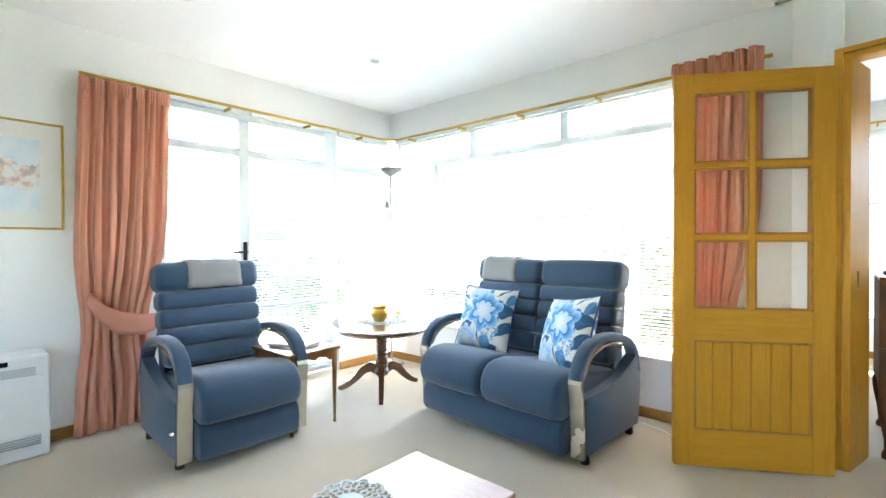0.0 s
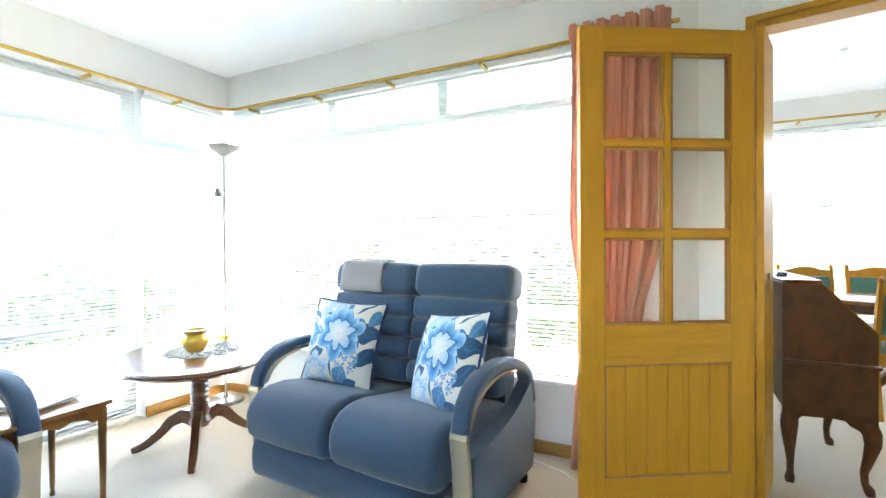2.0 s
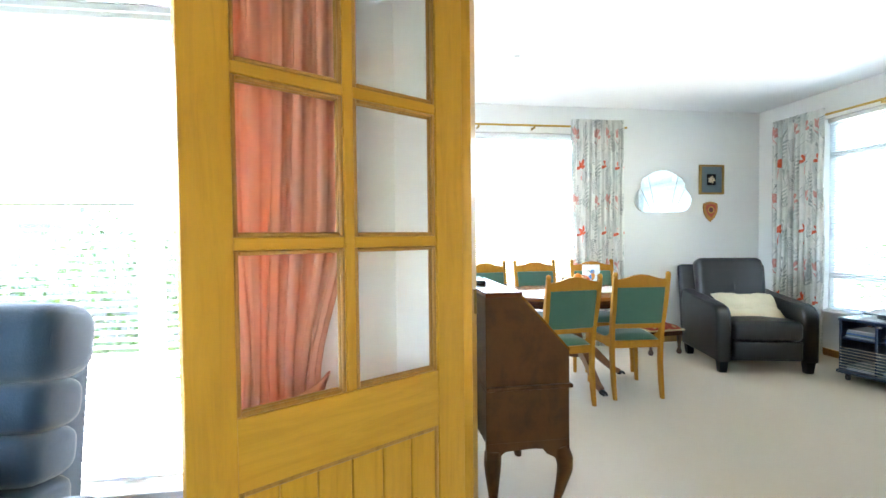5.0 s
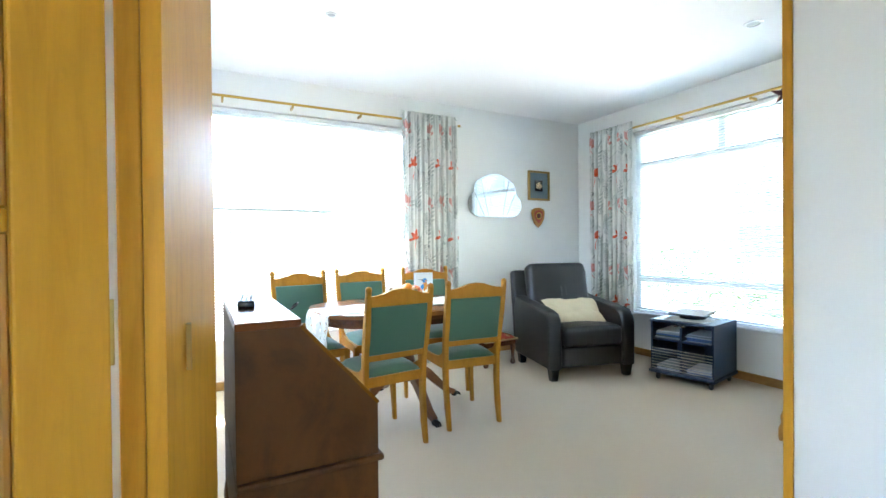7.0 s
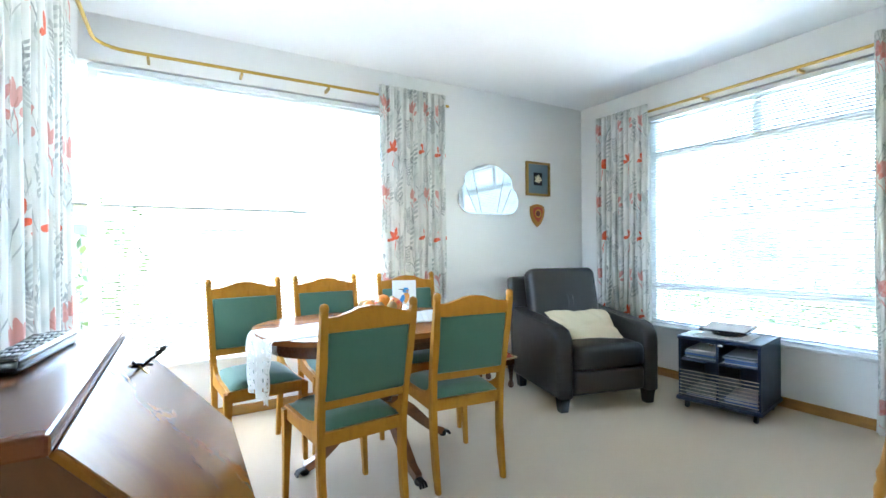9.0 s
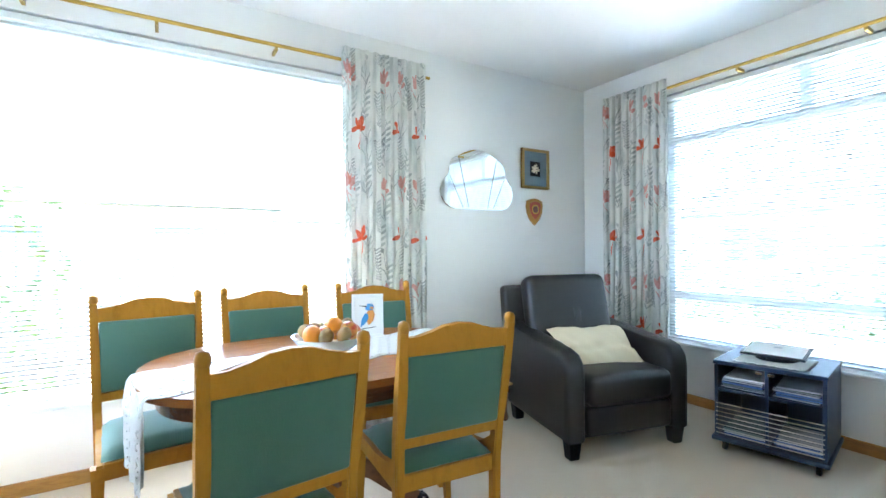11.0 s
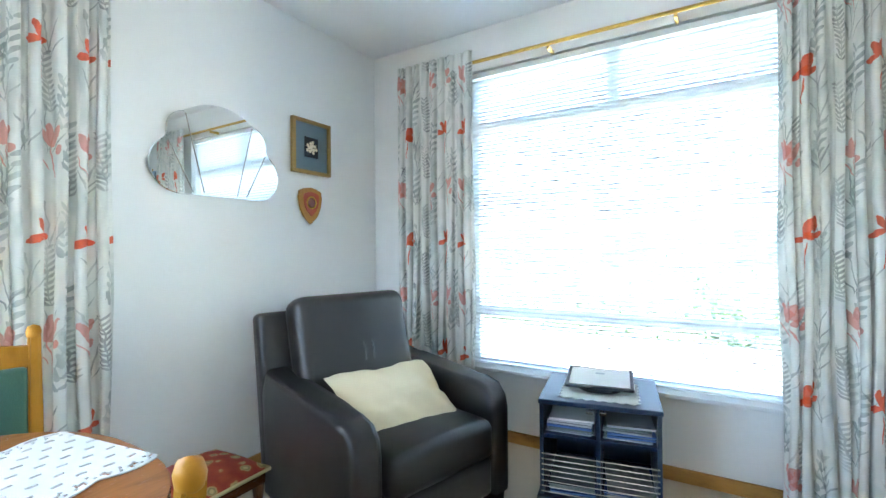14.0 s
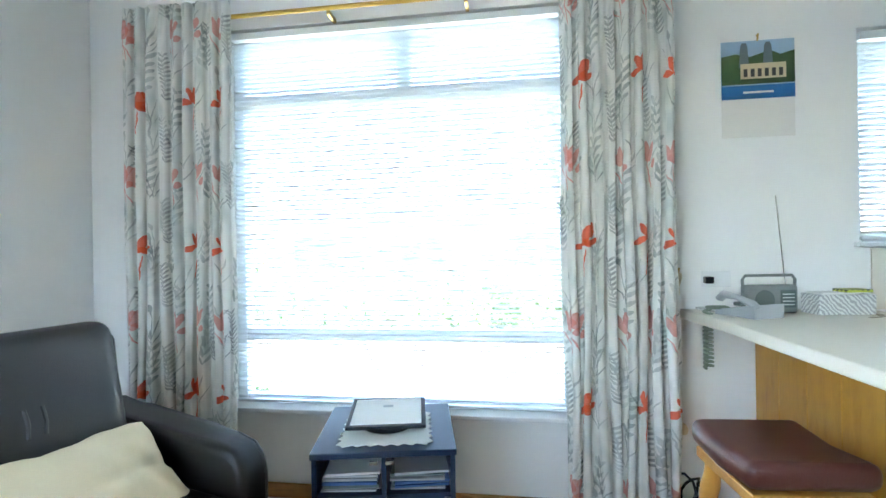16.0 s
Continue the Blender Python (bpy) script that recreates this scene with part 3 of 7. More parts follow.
house(pose(21.0, 6.0, G, 0, 0, -86), 14, 8, "single-storey pale house beyond the drive")
house(pose(-18.0, 4.0, G, 0, 0, 88), 12, 7, "single-storey pale house past the terrace")


# ---- sitting room ----
def curtain(name, m, width, z0, z1, folds, amp, mat, label, tie=None, flat=2.0, lean=0.0):
    """Pleated cloth hanging in its own x-z plane. tie: (z, width there, middle there)."""
    th = thing(name, m, label, "curtain", "curtains")
    bm = bmesh.new()
    uv = bm.loops.layers.uv.new("UVMap")
    cols, rows = folds * 10, 34
    wob = [random.uniform(0.75, 1.25) for _ in range(folds + 2)]
    ph = [random.uniform(-0.35, 0.35) for _ in range(folds + 2)]
    grid = []
    for r in range(rows + 1):
        t = r / rows
        z = z1 + (z0 - z1) * t
        k = 0.0
        if tie:
            k = math.exp(-(((z - tie[0]) / 0.34) ** 2))
            if z < tie[0]:
                k = max(k, 0.38)
        row = []
        for c in range(cols + 1):
            s = c / cols
            f = s * folds
            i = int(min(f, folds - 1e-6))
            a = amp * (wob[i] * (1 - f + i) + wob[i + 1] * (f - i))
            head = min(1.0, t / 0.05)
            ang = 2 * math.pi * (f + ph[i] * math.sin(math.pi * (f - i)) * t)
            fold = 0.35 * math.sin(ang) + 0.75 * (1 - 2 * abs(math.sin(ang / 2 + 0.4)))
            y = a * (0.55 + 0.45 * head + 0.15 * t) * fold + 0.2 * amp * math.sin(2.3 * ang + 4 * t)
            w = width
            mid = lean * t
            if tie:
                w = width * (1 - k) + tie[1] * k
                mid += tie[2] * k
                y *= 1 - 0.35 * k
            x = (s - 0.5) * w + mid + 0.18 * amp * math.sin(ang * 2) * (0.4 + t) + 0.012 * math.sin(3.1 * t * 3 + f * 1.7) * t
            row.append((bm.verts.new((x, y, z)), (s * width * flat, z)))
        grid.append(row)
    for r in range(rows):
        for c in range(cols):
            q = (grid[r][c], grid[r + 1][c], grid[r + 1][c + 1], grid[r][c + 1])
            fc = bm.faces.new([v for v, _ in q])
            for lp, (_, co) in zip(fc.loops, q):
                lp[uv].uv = co
    o = part("drape", bm, mat, th, smooth=180)
    o.modifiers.new("cloth", "SOLIDIFY").thickness = 0.003
    if mat is M_SALMON:
        for c in range(folds):
            x = ((c + 0.25) / folds - 0.5) * width
            bm = bmesh.new()
            for d in (-0.012, 0.0, 0.012):
                tube([(x + d, -amp * 0.8 - 0.004, z1 - 0.095), (x + d * 1.2, -amp * 1.05 - 0.008, z1 - 0.05), (x + d, -amp * 0.9, z1 - 0.004)], 0.0065, 6, bm)
            part("pleat", bm, M_SALMON, th, smooth=60)
    return th


def cloth(name, colour_nodes, through_light=0.3):
    """Woven cloth that lets some light through."""
    n = Nodes(name)
    col = colour_nodes(n)
    weave = n.noise(n.coord(), 420, 2)
    n.bump(weave, 0.25, 0.002)
    n.set(col, 0.9, sheen=0.2, spec=0.15)
    tr, mixer = n.node("ShaderNodeBsdfTranslucent"), n.node("ShaderNodeMixShader")
    n.link(col, tr.inputs[0])
    mixer.inputs[0].default_value = through_light
    n.link(n.b.outputs[0], mixer.inputs[1])
    n.link(tr.outputs[0], mixer.inputs[2])
    n.link(mixer.outputs[0], n.t.nodes["Material Output"].inputs[0])
    return n.m


def salmon(n):
    v = n.coord()
    col = n.mix(n.noise(v, 260, 2), (0.77, 0.345, 0.22), (0.86, 0.45, 0.33))
    return n.mix(n.math("MULTIPLY", n.noise(v, 5, 3), 0.3), col, (0.74, 0.33, 0.21))


def poppies(n):
    """Red and coral poppies in rows that take turns, with grey ferns, sprigs and grasses, on cream."""
    uv = n.node("ShaderNodeSeparateXYZ")
    n.link(n.node("ShaderNodeTexCoord").outputs["UV"], uv.inputs[0])
    wob = n.noise(n.coord("UV", (1, 1, 1)), 9, 2)
    sway = n.math("MULTIPLY", n.math("SUBTRACT", wob, 0.5), 0.05)
    u, v = n.math("ADD", uv.outputs[0], sway), n.math("ADD", uv.outputs[1], sway)
    fray = n.math("MULTIPLY_ADD", n.noise(n.coord("UV", (1, 1, 1)), 70, 2), 0.9, 0.55)

    def tile(pu, pv, ou, ov, step):
        turn = n.math("DIVIDE", n.math("ADD", u, ou), pu)
        p = n.math("MULTIPLY", n.math("SUBTRACT", n.math("FRACT", turn), 0.5), pu)
        drop = n.math("MULTIPLY", n.math("FLOOR", turn), step)
        q = n.math("MULTIPLY", n.math("SUBTRACT", n.math("FRACT", n.math("ADD", n.math("DIVIDE", n.math("ADD", v, ov), pv), drop)), 0.5), pv)
        return p, q

    def blades(pq, rows, big=1.0):
        out = None
        for cx, cy, a, b, turn in rows:
            cx, cy, a, b = cx * big, cy * big, a * big, b * big
            c, s = math.cos(radians(turn)), math.sin(radians(turn))
            x = n.math("MULTIPLY_ADD", pq[0], c / a, n.math("MULTIPLY_ADD", pq[1], s / a, -(cx * c + cy * s) / a))
            y = n.math("MULTIPLY_ADD", pq[0], -s / b, n.math("MULTIPLY_ADD", pq[1], c / b, (cx * s - cy * c) / b))
            d = n.math("MULTIPLY_ADD", x, x, n.math("MULTIPLY", y, y))
            out = d if out is None else n.math("MINIMUM", out, d)
        return n.math("LESS_THAN", out, fray)

    col = n.mix(n.noise(n.coord("UV", (1, 1, 1)), 5, 3), (0.82, 0.81, 0.76), (0.88, 0.88, 0.84))
    wash = n.ramp(n.noise(n.coord("UV", (10, 4, 1)), 1.0, 2), [(0.50, (0, 0, 0)), (0.66, (1, 1, 1))])
    col = n.mix(n.math("MULTIPLY", wash, 0.55), col, (0.50, 0.56, 0.53))
    faded = n.ramp(n.noise(n.coord("UV", (11, 5, 1)), 1.0, 3), [(0.32, (0.12, 0.12, 0.12)), (0.62, (1, 1, 1))])
    fern = [(0.0, 0.0, 0.003, 0.13, 8)] + [(s * 0.017 - 0.003 * k, k * 0.022, 0.0055, 0.022, -s * 52) for k in range(-5, 6) for s in (-1, 1)]
    sprig = [(0.0, 0.0, 0.003, 0.11, -14)] + [(0.02 + s * 0.020 + 0.006 * k, k * 0.045 - 0.01, 0.0095, 0.029, -s * 40 - 14) for k in (-2, -1, 0, 1, 2) for s in (-1, 1)]
    grass = [(0.0, 0.0, 0.003, 0.10, 6), (0.026, -0.02, 0.0035, 0.08, -20), (-0.028, -0.03, 0.0035, 0.07, 26), (0.05, -0.05, 0.003, 0.055, -38), (-0.01, 0.09, 0.009, 0.022, 10)]
    for rows, spots, tone, k in ((sprig, ((0.27, 0.47, 0.13, 0.30, 0.38), (0.36, 0.61, 0.06, 0.02, 0.43)), (0.36, 0.40, 0.38), 0.8),
                                 (grass, ((0.23, 0.35, 0.05, 0.21, 0.41), (0.33, 0.52, 0.19, 0.40, 0.29)), (0.26, 0.28, 0.27), 0.75),
                                 (fern, ((0.31, 0.70, 0.02, 0.11, 0.38), (0.44, 0.70, 0.22, 0.43, 0.36)), (0.19, 0.205, 0.20), 0.68)):
        for spot in spots:
            col = n.mix(n.math("MULTIPLY", blades(tile(*spot), rows, 0.9), n.math("MULTIPLY", faded, k)), col, tone)
    poppy = [(-0.034, -0.012, 0.034, 0.015, 12), (0.014, 0.03, 0.017, 0.043, -14), (-0.010, 0.028, 0.011, 0.034, 20), (0.030, -0.006, 0.024, 0.013, 24), (0.004, -0.09, 0.0028, 0.06, -6)]
    tulip = [(-0.022, 0.018, 0.012, 0.042, 24), (0.0, 0.024, 0.015, 0.046, 0), (0.022, 0.018, 0.013, 0.042, -24), (0.008, -0.075, 0.003, 0.06, 8), (0.036, -0.028, 0.013, 0.02, -30), (-0.026, -0.06, 0.0028, 0.05, 30)]
    for rows, spots, tone, k in ((tulip, ((0.43, 0.70, 0.11, 0.176, 0.0), (0.71, 0.70, 0.30, 0.16, 0.0)), (0.74, 0.25, 0.20), 0.72),
                                 (poppy, ((0.47, 0.70, 0.0, 0.50, 0.0), (0.79, 0.70, 0.21, 0.515, 0.0)), (0.82, 0.13, 0.045), 0.92)):
        shade = n.mix(n.noise(n.coord("UV", (60, 16, 1)), 1.0, 2), tint(tone, 0.72), tint(tone, 1.22))
        for spot in spots:
            col = n.mix(n.math("MULTIPLY", blades(tile(*spot), rows, 1.0), k), col, shade)
    return col


M_SALMON = cloth("salmon_cloth", salmon, 0.32)
M_POPPY = cloth("poppy_print_cloth", poppies, 0.24)


def rod(name, points, brackets, label, side):
    r = thing(name, pose(0, 0, 0), label, "curtain rod", "curtain rods")
    part("rail", tube(points, 0.011, 8), M_RAIL, r, smooth=60)
    for (x, y, z), (dx, dy) in brackets:
        part("bracket", boxes((min(x, x + dx) - (0.008 if not dx else 0), max(x, x + dx) + (0.008 if not dx else 0), min(y, y + dy) - (0.008 if not dy else 0), max(y, y + dy) + (0.008 if not dy else 0), z - 0.03, z - 0.008), bevel=0.002), M_BRASS, r)
    return r


M_RAIL = plain("brass_coloured_rail", (0.55, 0.34, 0.05), 0.35, 60, 0.08, 0.03, metal=0.3)
CR = 0.16
RZ = 2.22
_arc = [(XW + 0.1 + CR * (1 - math.cos(a)), YN - 0.1 - CR * (1 - math.sin(a)), RZ) for a in [radians(k * 15) for k in range(7)]]
rod("curtain_rod", [(XW + 0.1, 1.30, RZ), (XW + 0.1, 2.4, RZ)] + [(x, y, z) for x, y, z in _arc] + [(-1.2, YN - 0.1, RZ), (0.44, YN - 0.1, RZ)],
    [((XW + 0.1, y, RZ), (-0.1, 0)) for y in (2.2, 2.88, 3.45)] + [((x, YN - 0.1, RZ), (0, 0.1)) for x in (-2.45, -1.82, -1.21, -0.57)], "brass-coloured curtain rail bent round the corner above the blinds", 0)

cl = curtain("curtain", pose(XW + 0.1, 1.545, 0, 0, 0, 90), 0.50, 0.02, 2.205, 7, 0.044, M_SALMON, "salmon pink pleated curtain held back by a cloth band", (0.66, 0.36, -0.03), lean=-0.06)
def tieback(curt, pts, deep):
    """A cloth band wrapped across the front of a curtain; pts: x, middle z, half height."""
    bm = bmesh.new()
    rows = []
    for i, (x, z, h) in enumerate(pts):
        t = i / (len(pts) - 1)
        y = -deep * (0.35 + 0.65 * math.sin(math.pi * t) ** 0.5)
        rows.append([bm.verts.new((x + 0.01 * k, y - 0.006 * math.sin(k * 2.2 + x * 30), z + h * k)) for k in (-1, -0.5, 0, 0.5, 1)])
    for a, b in zip(rows, rows[1:]):
        for k in range(4):
            bm.faces.new((a[k], a[k + 1], b[k + 1], b[k]))
    o = part("tieback", bm, M_SALMON, curt, smooth=180)
    o.modifiers.new("cloth", "SOLIDIFY").thickness = 0.006


tieback(cl, [(-0.22, 0.86, 0.03), (-0.19, 0.80, 0.045), (-0.14, 0.74, 0.06), (-0.07, 0.69, 0.07), (0.0, 0.67, 0.07), (0.07, 0.665, 0.065), (0.13, 0.675, 0.055), (0.18, 0.70, 0.04), (0.20, 0.72, 0.025)], 0.075)
cr = curtain("curtain", pose(0.175, YN - 0.135, 0), 0.46, 0.02, 2.275, 7, 0.044, M_SALMON, "salmon pink pleated curtain hanging behind the open door", (0.75, 0.28, -0.01), lean=-0.04)
tieback(cr, [(-0.19, 0.70, 0.03), (-0.17, 0.67, 0.05), (-0.11, 0.65, 0.065), (-0.04, 0.66, 0.065), (0.03, 0.69, 0.06), (0.09, 0.74, 0.045), (0.12, 0.78, 0.03)], 0.075)


def glazed_door():
    """Leaf in its own x-z plane: hinge at x = 0, free edge at x = -0.745."""
    W, H, D = 0.745, 2.04, 0.040
    d = thing("door_leaf", pose(0.7014, 3.677, 0.012, 0, 0, 31.0), "varnished pine door standing open, six glass panes over a boarded panel", "door")
    st = 0.099
    for x0, x1 in ((-W, -W + st), (-st, 0)):
        part("stile", boxes((x0, x1, -D / 2, D / 2, 0, H), bevel=0.003), M_PINE, d)
    zp0, zp1, zg0, zg1 = 0.19, 0.66, 0.82, 1.94
    for z0, z1 in ((0, zp0), (zp1, zg0), (zg1, H)):
        part("rail", boxes((-W + st, -st, -D / 2 + 0.001, D / 2 - 0.001, z0, z1), bevel=0.002), M_PINE_H, d)
    mid = -W / 2
    part("glazing_bar", boxes((mid - 0.014, mid + 0.014, -D / 2 + 0.004, D / 2 - 0.004, zg0, zg1), bevel=0.004), M_PINE, d)
    h = (zg1 - zg0) / 3
    for k in (1, 2):
        z = zg0 + k * h
        for x0, x1 in ((-W + st, mid - 0.014), (mid + 0.014, -st)):
            part("glazing_bar", boxes((x0, x1, -D / 2 + 0.005, D / 2 - 0.005, z - 0.014, z + 0.014), bevel=0.004), M_PINE_H, d)
    for k in range(3):
        for x0, x1 in ((-W + st, mid - 0.014), (mid + 0.014, -st)):
            z0, z1 = zg0 + k * h + (0.014 if k else 0), zg0 + (k + 1) * h - (0.014 if k < 2 else 0)
            bm = bmesh.new()
            for s in (-1, 1):
                y0, y1 = sorted((s * 0.004, s * 0.013))
                for r in ((x0, x0 + 0.011, y0, y1, z0, z1), (x1 - 0.011, x1, y0, y1, z0, z1), (x0 + 0.011, x1 - 0.011, y0, y1, z0, z0 + 0.011), (x0 + 0.011, x1 - 0.011, y0, y1, z1 - 0.011, z1)):
                    box(bm, *r, bevel=0.003, segments=1)
            part("glazing_bead", bm, M_PINE_DARK, d, "thin moulded bead round the pane")
            g = part("pane", boxes((x0 + 0.004, x1 - 0.004, -0.002, 0.002, z0 + 0.004, z1 - 0.004)), M_GLASS, d, "clear glass pane")
            g.visible_shadow = False
    n = 6
    w = (W - 2 * st) / n
    for k in range(n):
        x = -W + st + k * w
        part("panel_board", boxes((x + 0.0015, x + w - 0.0015, -0.010, 0.010, zp0, zp1), bevel=0.004), M_PINE, d)
    bm = bmesh.new()
    for s in (-1, 1):
        y0, y1 = sorted((s * 0.010, s * 0.018))
        for r in ((-W + st, -W + st + 0.012, y0, y1, zp0, zp1), (-st - 0.012, -st, y0, y1, zp0, zp1), (-W + st + 0.012, -st - 0.012, y0, y1, zp0, zp0 + 0.012), (-W + st + 0.012, -st - 0.012, y0, y1, zp1 - 0.012, zp1)):
            box(bm, *r, bevel=0.003, segments=1)
    part("panel_moulding", bm, M_PINE_DARK, d)
    for z in (0.2, 1.0, 1.8):
        part("hinge", lathe([(0.006, z), (0.006, z + 0.09)], 10, (0.006, 0.0)), M_BRASS, d, "brass butt hinge")


M_PINE_DARK = wood("pine_moulding", (0.44, 0.20, 0.03), (0.30, 0.12, 0.015), 0.4)
glazed_door()


def cushion_box(x0, x1, y0, y1, z0, z1, r, seg=4, bm=None):
    bm = bm or bmesh.new()
    box(bm, x0, x1, y0, y1, z0, z1, bevel=r, segments=seg)
    return bm


def bulge(bm, amount, axis=2, centre=(0, 0, 0), size=(1, 1, 1)):
    for v in bm.verts:
        u, w = (v.co[(axis + 1) % 3] - centre[(axis + 1) % 3]) / size[(axis + 1) % 3], (v.co[(axis + 2) % 3] - centre[(axis + 2) % 3]) / size[(axis + 2) % 3]
        k = max(0.0, 1 - u * u) * max(0.0, 1 - w * w)
        v.co[axis] += amount * k * (1 if v.co[axis] > centre[axis] else -0.3)
    return bm


def cut_grid(bm, n=2):
    bmesh.ops.subdivide_edges(bm, edges=list(bm.edges), cuts=n, use_grid_fill=True)
    return bm


def loft_pad(prof, x0, x1, r, bm=None, steps=5):
    """A closed (y, z) outline stretched from x0 to x1, its two ends rounded over r."""
    bm = bm or bmesh.new()
    cy, cz = sum(p[0] for p in prof) / len(prof), sum(p[1] for p in prof) / len(prof)
    ends = [(r * (1 - math.sin(math.pi / 2 * k / steps)), r * (1 - math.cos(math.pi / 2 * k / steps))) for k in range(steps + 1)]
    cuts = [(x0 + dx, inset) for inset, dx in ends]
    cuts += [((x0 + x1) / 2, -0.006)] + [(x1 - dx, inset) for inset, dx in reversed(ends)]
    rings = []
    for x, inset in cuts:
        ring = []
        for y, z in prof:
            d = math.hypot(cy - y, cz - z)
            k = min(0.9, inset / d)
            ring.append(bm.verts.new((x, y + (cy - y) * k, z + (cz - z) * k)))
        rings.append(ring)
    n = len(prof)
    for a, b in zip(rings, rings[1:]):
        for k in range(n):
            bm.faces.new((a[k], a[(k + 1) % n], b[(k + 1) % n], b[k]))
    bm.faces.new(rings[0])
    bm.faces.new(rings[-1])
    return bm


def roll_outline(hy, hz, y, z, lean, n=22):
    """A rounded oblong in (y, z), fuller at the front, leaning back."""
    c, s = math.cos(radians(lean)), math.sin(radians(lean))
    out = []
    for k in range(n):
        a = 2 * math.pi * k / n
        p = math.copysign(abs(math.cos(a)) ** 0.75, math.cos(a)) * hy
        q = math.copysign(abs(math.sin(a)) ** 0.55, math.sin(a)) * hz
        out.append((y + p * c + q * s, z - p * s + q * c))
    return out


def recliner(name, m, seats, label, category, seat_w=0.53):
    """Local: width along x about 0, front at y = 0, back towards +y."""
    th = thing(name, m, label, category)
    W = seats * seat_w
    o = W / 2
    part("base", cushion_box(-o, o, 0.05, 0.68, 0.05, 0.33, 0.02, 2), M_BLUE, th, smooth=40)
    seat = [(0.62, 0.30), (0.62, 0.38), (0.55, 0.41), (0.42, 0.428), (0.26, 0.455), (0.11, 0.482), (0.02, 0.480), (-0.045, 0.460), (-0.088, 0.422), (-0.108, 0.372), (-0.110, 0.320), (-0.098, 0.278), (-0.074, 0.252), (-0.04, 0.242), (0.05, 0.25), (0.3, 0.30)]
    for k in range(seats):
        x0 = -o + k * seat_w
        part("seat_cushion", loft_pad(seat, x0 + 0.002, x0 + seat_w - 0.002, 0.045), M_BLUE, th, smooth=60)
        zs = [0.44, 0.555, 0.665, 0.775, 0.885, 1.06]
        for b in range(5):
            z0, z1 = zs[b], zs[b + 1]
            zm = (z0 + z1) / 2
            y = 0.52 + 0.13 * (zm - 0.44) / 0.6
            top = b == 4
            over = 0.034 if top else 0.024 if b > 0 else 0.0
            prof = roll_outline(0.098 if top else 0.082, (z1 - z0) / 2 + 0.006, y, zm, 10)
            part("headrest" if top else "back_roll", loft_pad(prof, x0 + 0.003 - over * (k == 0), x0 + seat_w - 0.003 + over * (k == seats - 1), 0.05 if top else 0.035), M_BLUE, th, smooth=60)
            if top:
                for xe in (x0 + 0.012 - over * (k == 0), x0 + seat_w - 0.012 + over * (k == seats - 1)):
                    ring = roll_outline(0.070, (z1 - z0) / 2 - 0.022, y, zm, 10)
                    part("piping", tube([(xe, a, c) for a, c in ring + ring[:1]], 0.004, 6), M_BLUE, th, smooth=60)
        part("back_shell", prism([(0.54, 0.30), (0.66, 0.30), (0.75, 1.0), (0.69, 1.03), (0.60, 0.6)], x0 + 0.012, x0 + seat_w - 0.012, "x"), M_BLUE, th, smooth=30)
    foot = [(0.05, 0.058), (-0.025, 0.056), (-0.05, 0.064), (-0.064, 0.09), (-0.069, 0.14), (-0.066, 0.19), (-0.052, 0.228), (-0.02, 0.241), (0.05, 0.245)]
    part("footrest", loft_pad(foot, -o + 0.004, o - 0.004, 0.018), M_BLUE, th, smooth=60)
    for s in (-1, 1):
        x0, x1 = (o + 0.004, o + 0.088) if s > 0 else (-o - 0.088, -o - 0.004)
        xm = (x0 + x1) / 2
        side = [(0.045, 0.055), (0.71, 0.055), (0.75, 0.30), (0.715, 0.50), (0.66, 0.49), (0.58, 0.435), (0.46, 0.39), (0.30, 0.368), (0.12, 0.36), (0.045, 0.36)]
        part("side_panel", prism(side, x0 + 0.008, x1 - 0.008, "x", 0.010, 3), M_BLUE, th, smooth=40)
        arc = [(0.008, 0.462), (0.018, 0.505), (0.045, 0.555), (0.09, 0.597), (0.15, 0.624), (0.25, 0.642), (0.37, 0.642), (0.49, 0.622), (0.59, 0.588), (0.66, 0.54), (0.705, 0.47), (0.725, 0.38)]
        bm = bmesh.new()
        rings = []
        for i, (y, z) in enumerate(arc):
            ya, za = arc[max(i - 1, 0)]
            yb, zb = arc[min(i + 1, len(arc) - 1)]
            d = math.hypot(yb - ya, zb - za)
            ny, nz = -(zb - za) / d, (yb - ya) / d
            hw, hh = 0.038, (0.020, 0.022, 0.024, 0.025, 0.025, 0.025, 0.024, 0.024, 0.024, 0.023, 0.021, 0.018)[i]
            ring = []
            for k in range(16):
                a = 2 * math.pi * k / 16
                p = math.copysign(abs(math.cos(a)) ** 0.45, math.cos(a)) * hw
                q = math.copysign(abs(math.sin(a)) ** 0.6, math.sin(a)) * hh
                ring.append(bm.verts.new((xm + p, y + ny * q, z + nz * q)))
            rings.append(ring)
        for a, b in zip(rings, rings[1:]):
            for k in range(16):
                bm.faces.new((a[k], a[(k + 1) % 16], b[(k + 1) % 16], b[k]))
        bm.faces.new(rings[0])
        bm.faces.new(rings[-1])
        part("arm_pad", bm, M_BLUE, th, smooth=60)
        strip = [(0.016, 0.05), (0.012, 0.20), (0.004, 0.32), (-0.008, 0.40), (-0.014, 0.445), (-0.008, 0.468), (0.03, 0.49), (0.062, 0.540), (0.105, 0.574), (0.16, 0.596), (0.25, 0.613), (0.37, 0.614), (0.48, 0.595)]
        bm = bmesh.new()
        rows = []
        for y, z in strip:
            k = 1.0 if z < 0.47 else 0.85
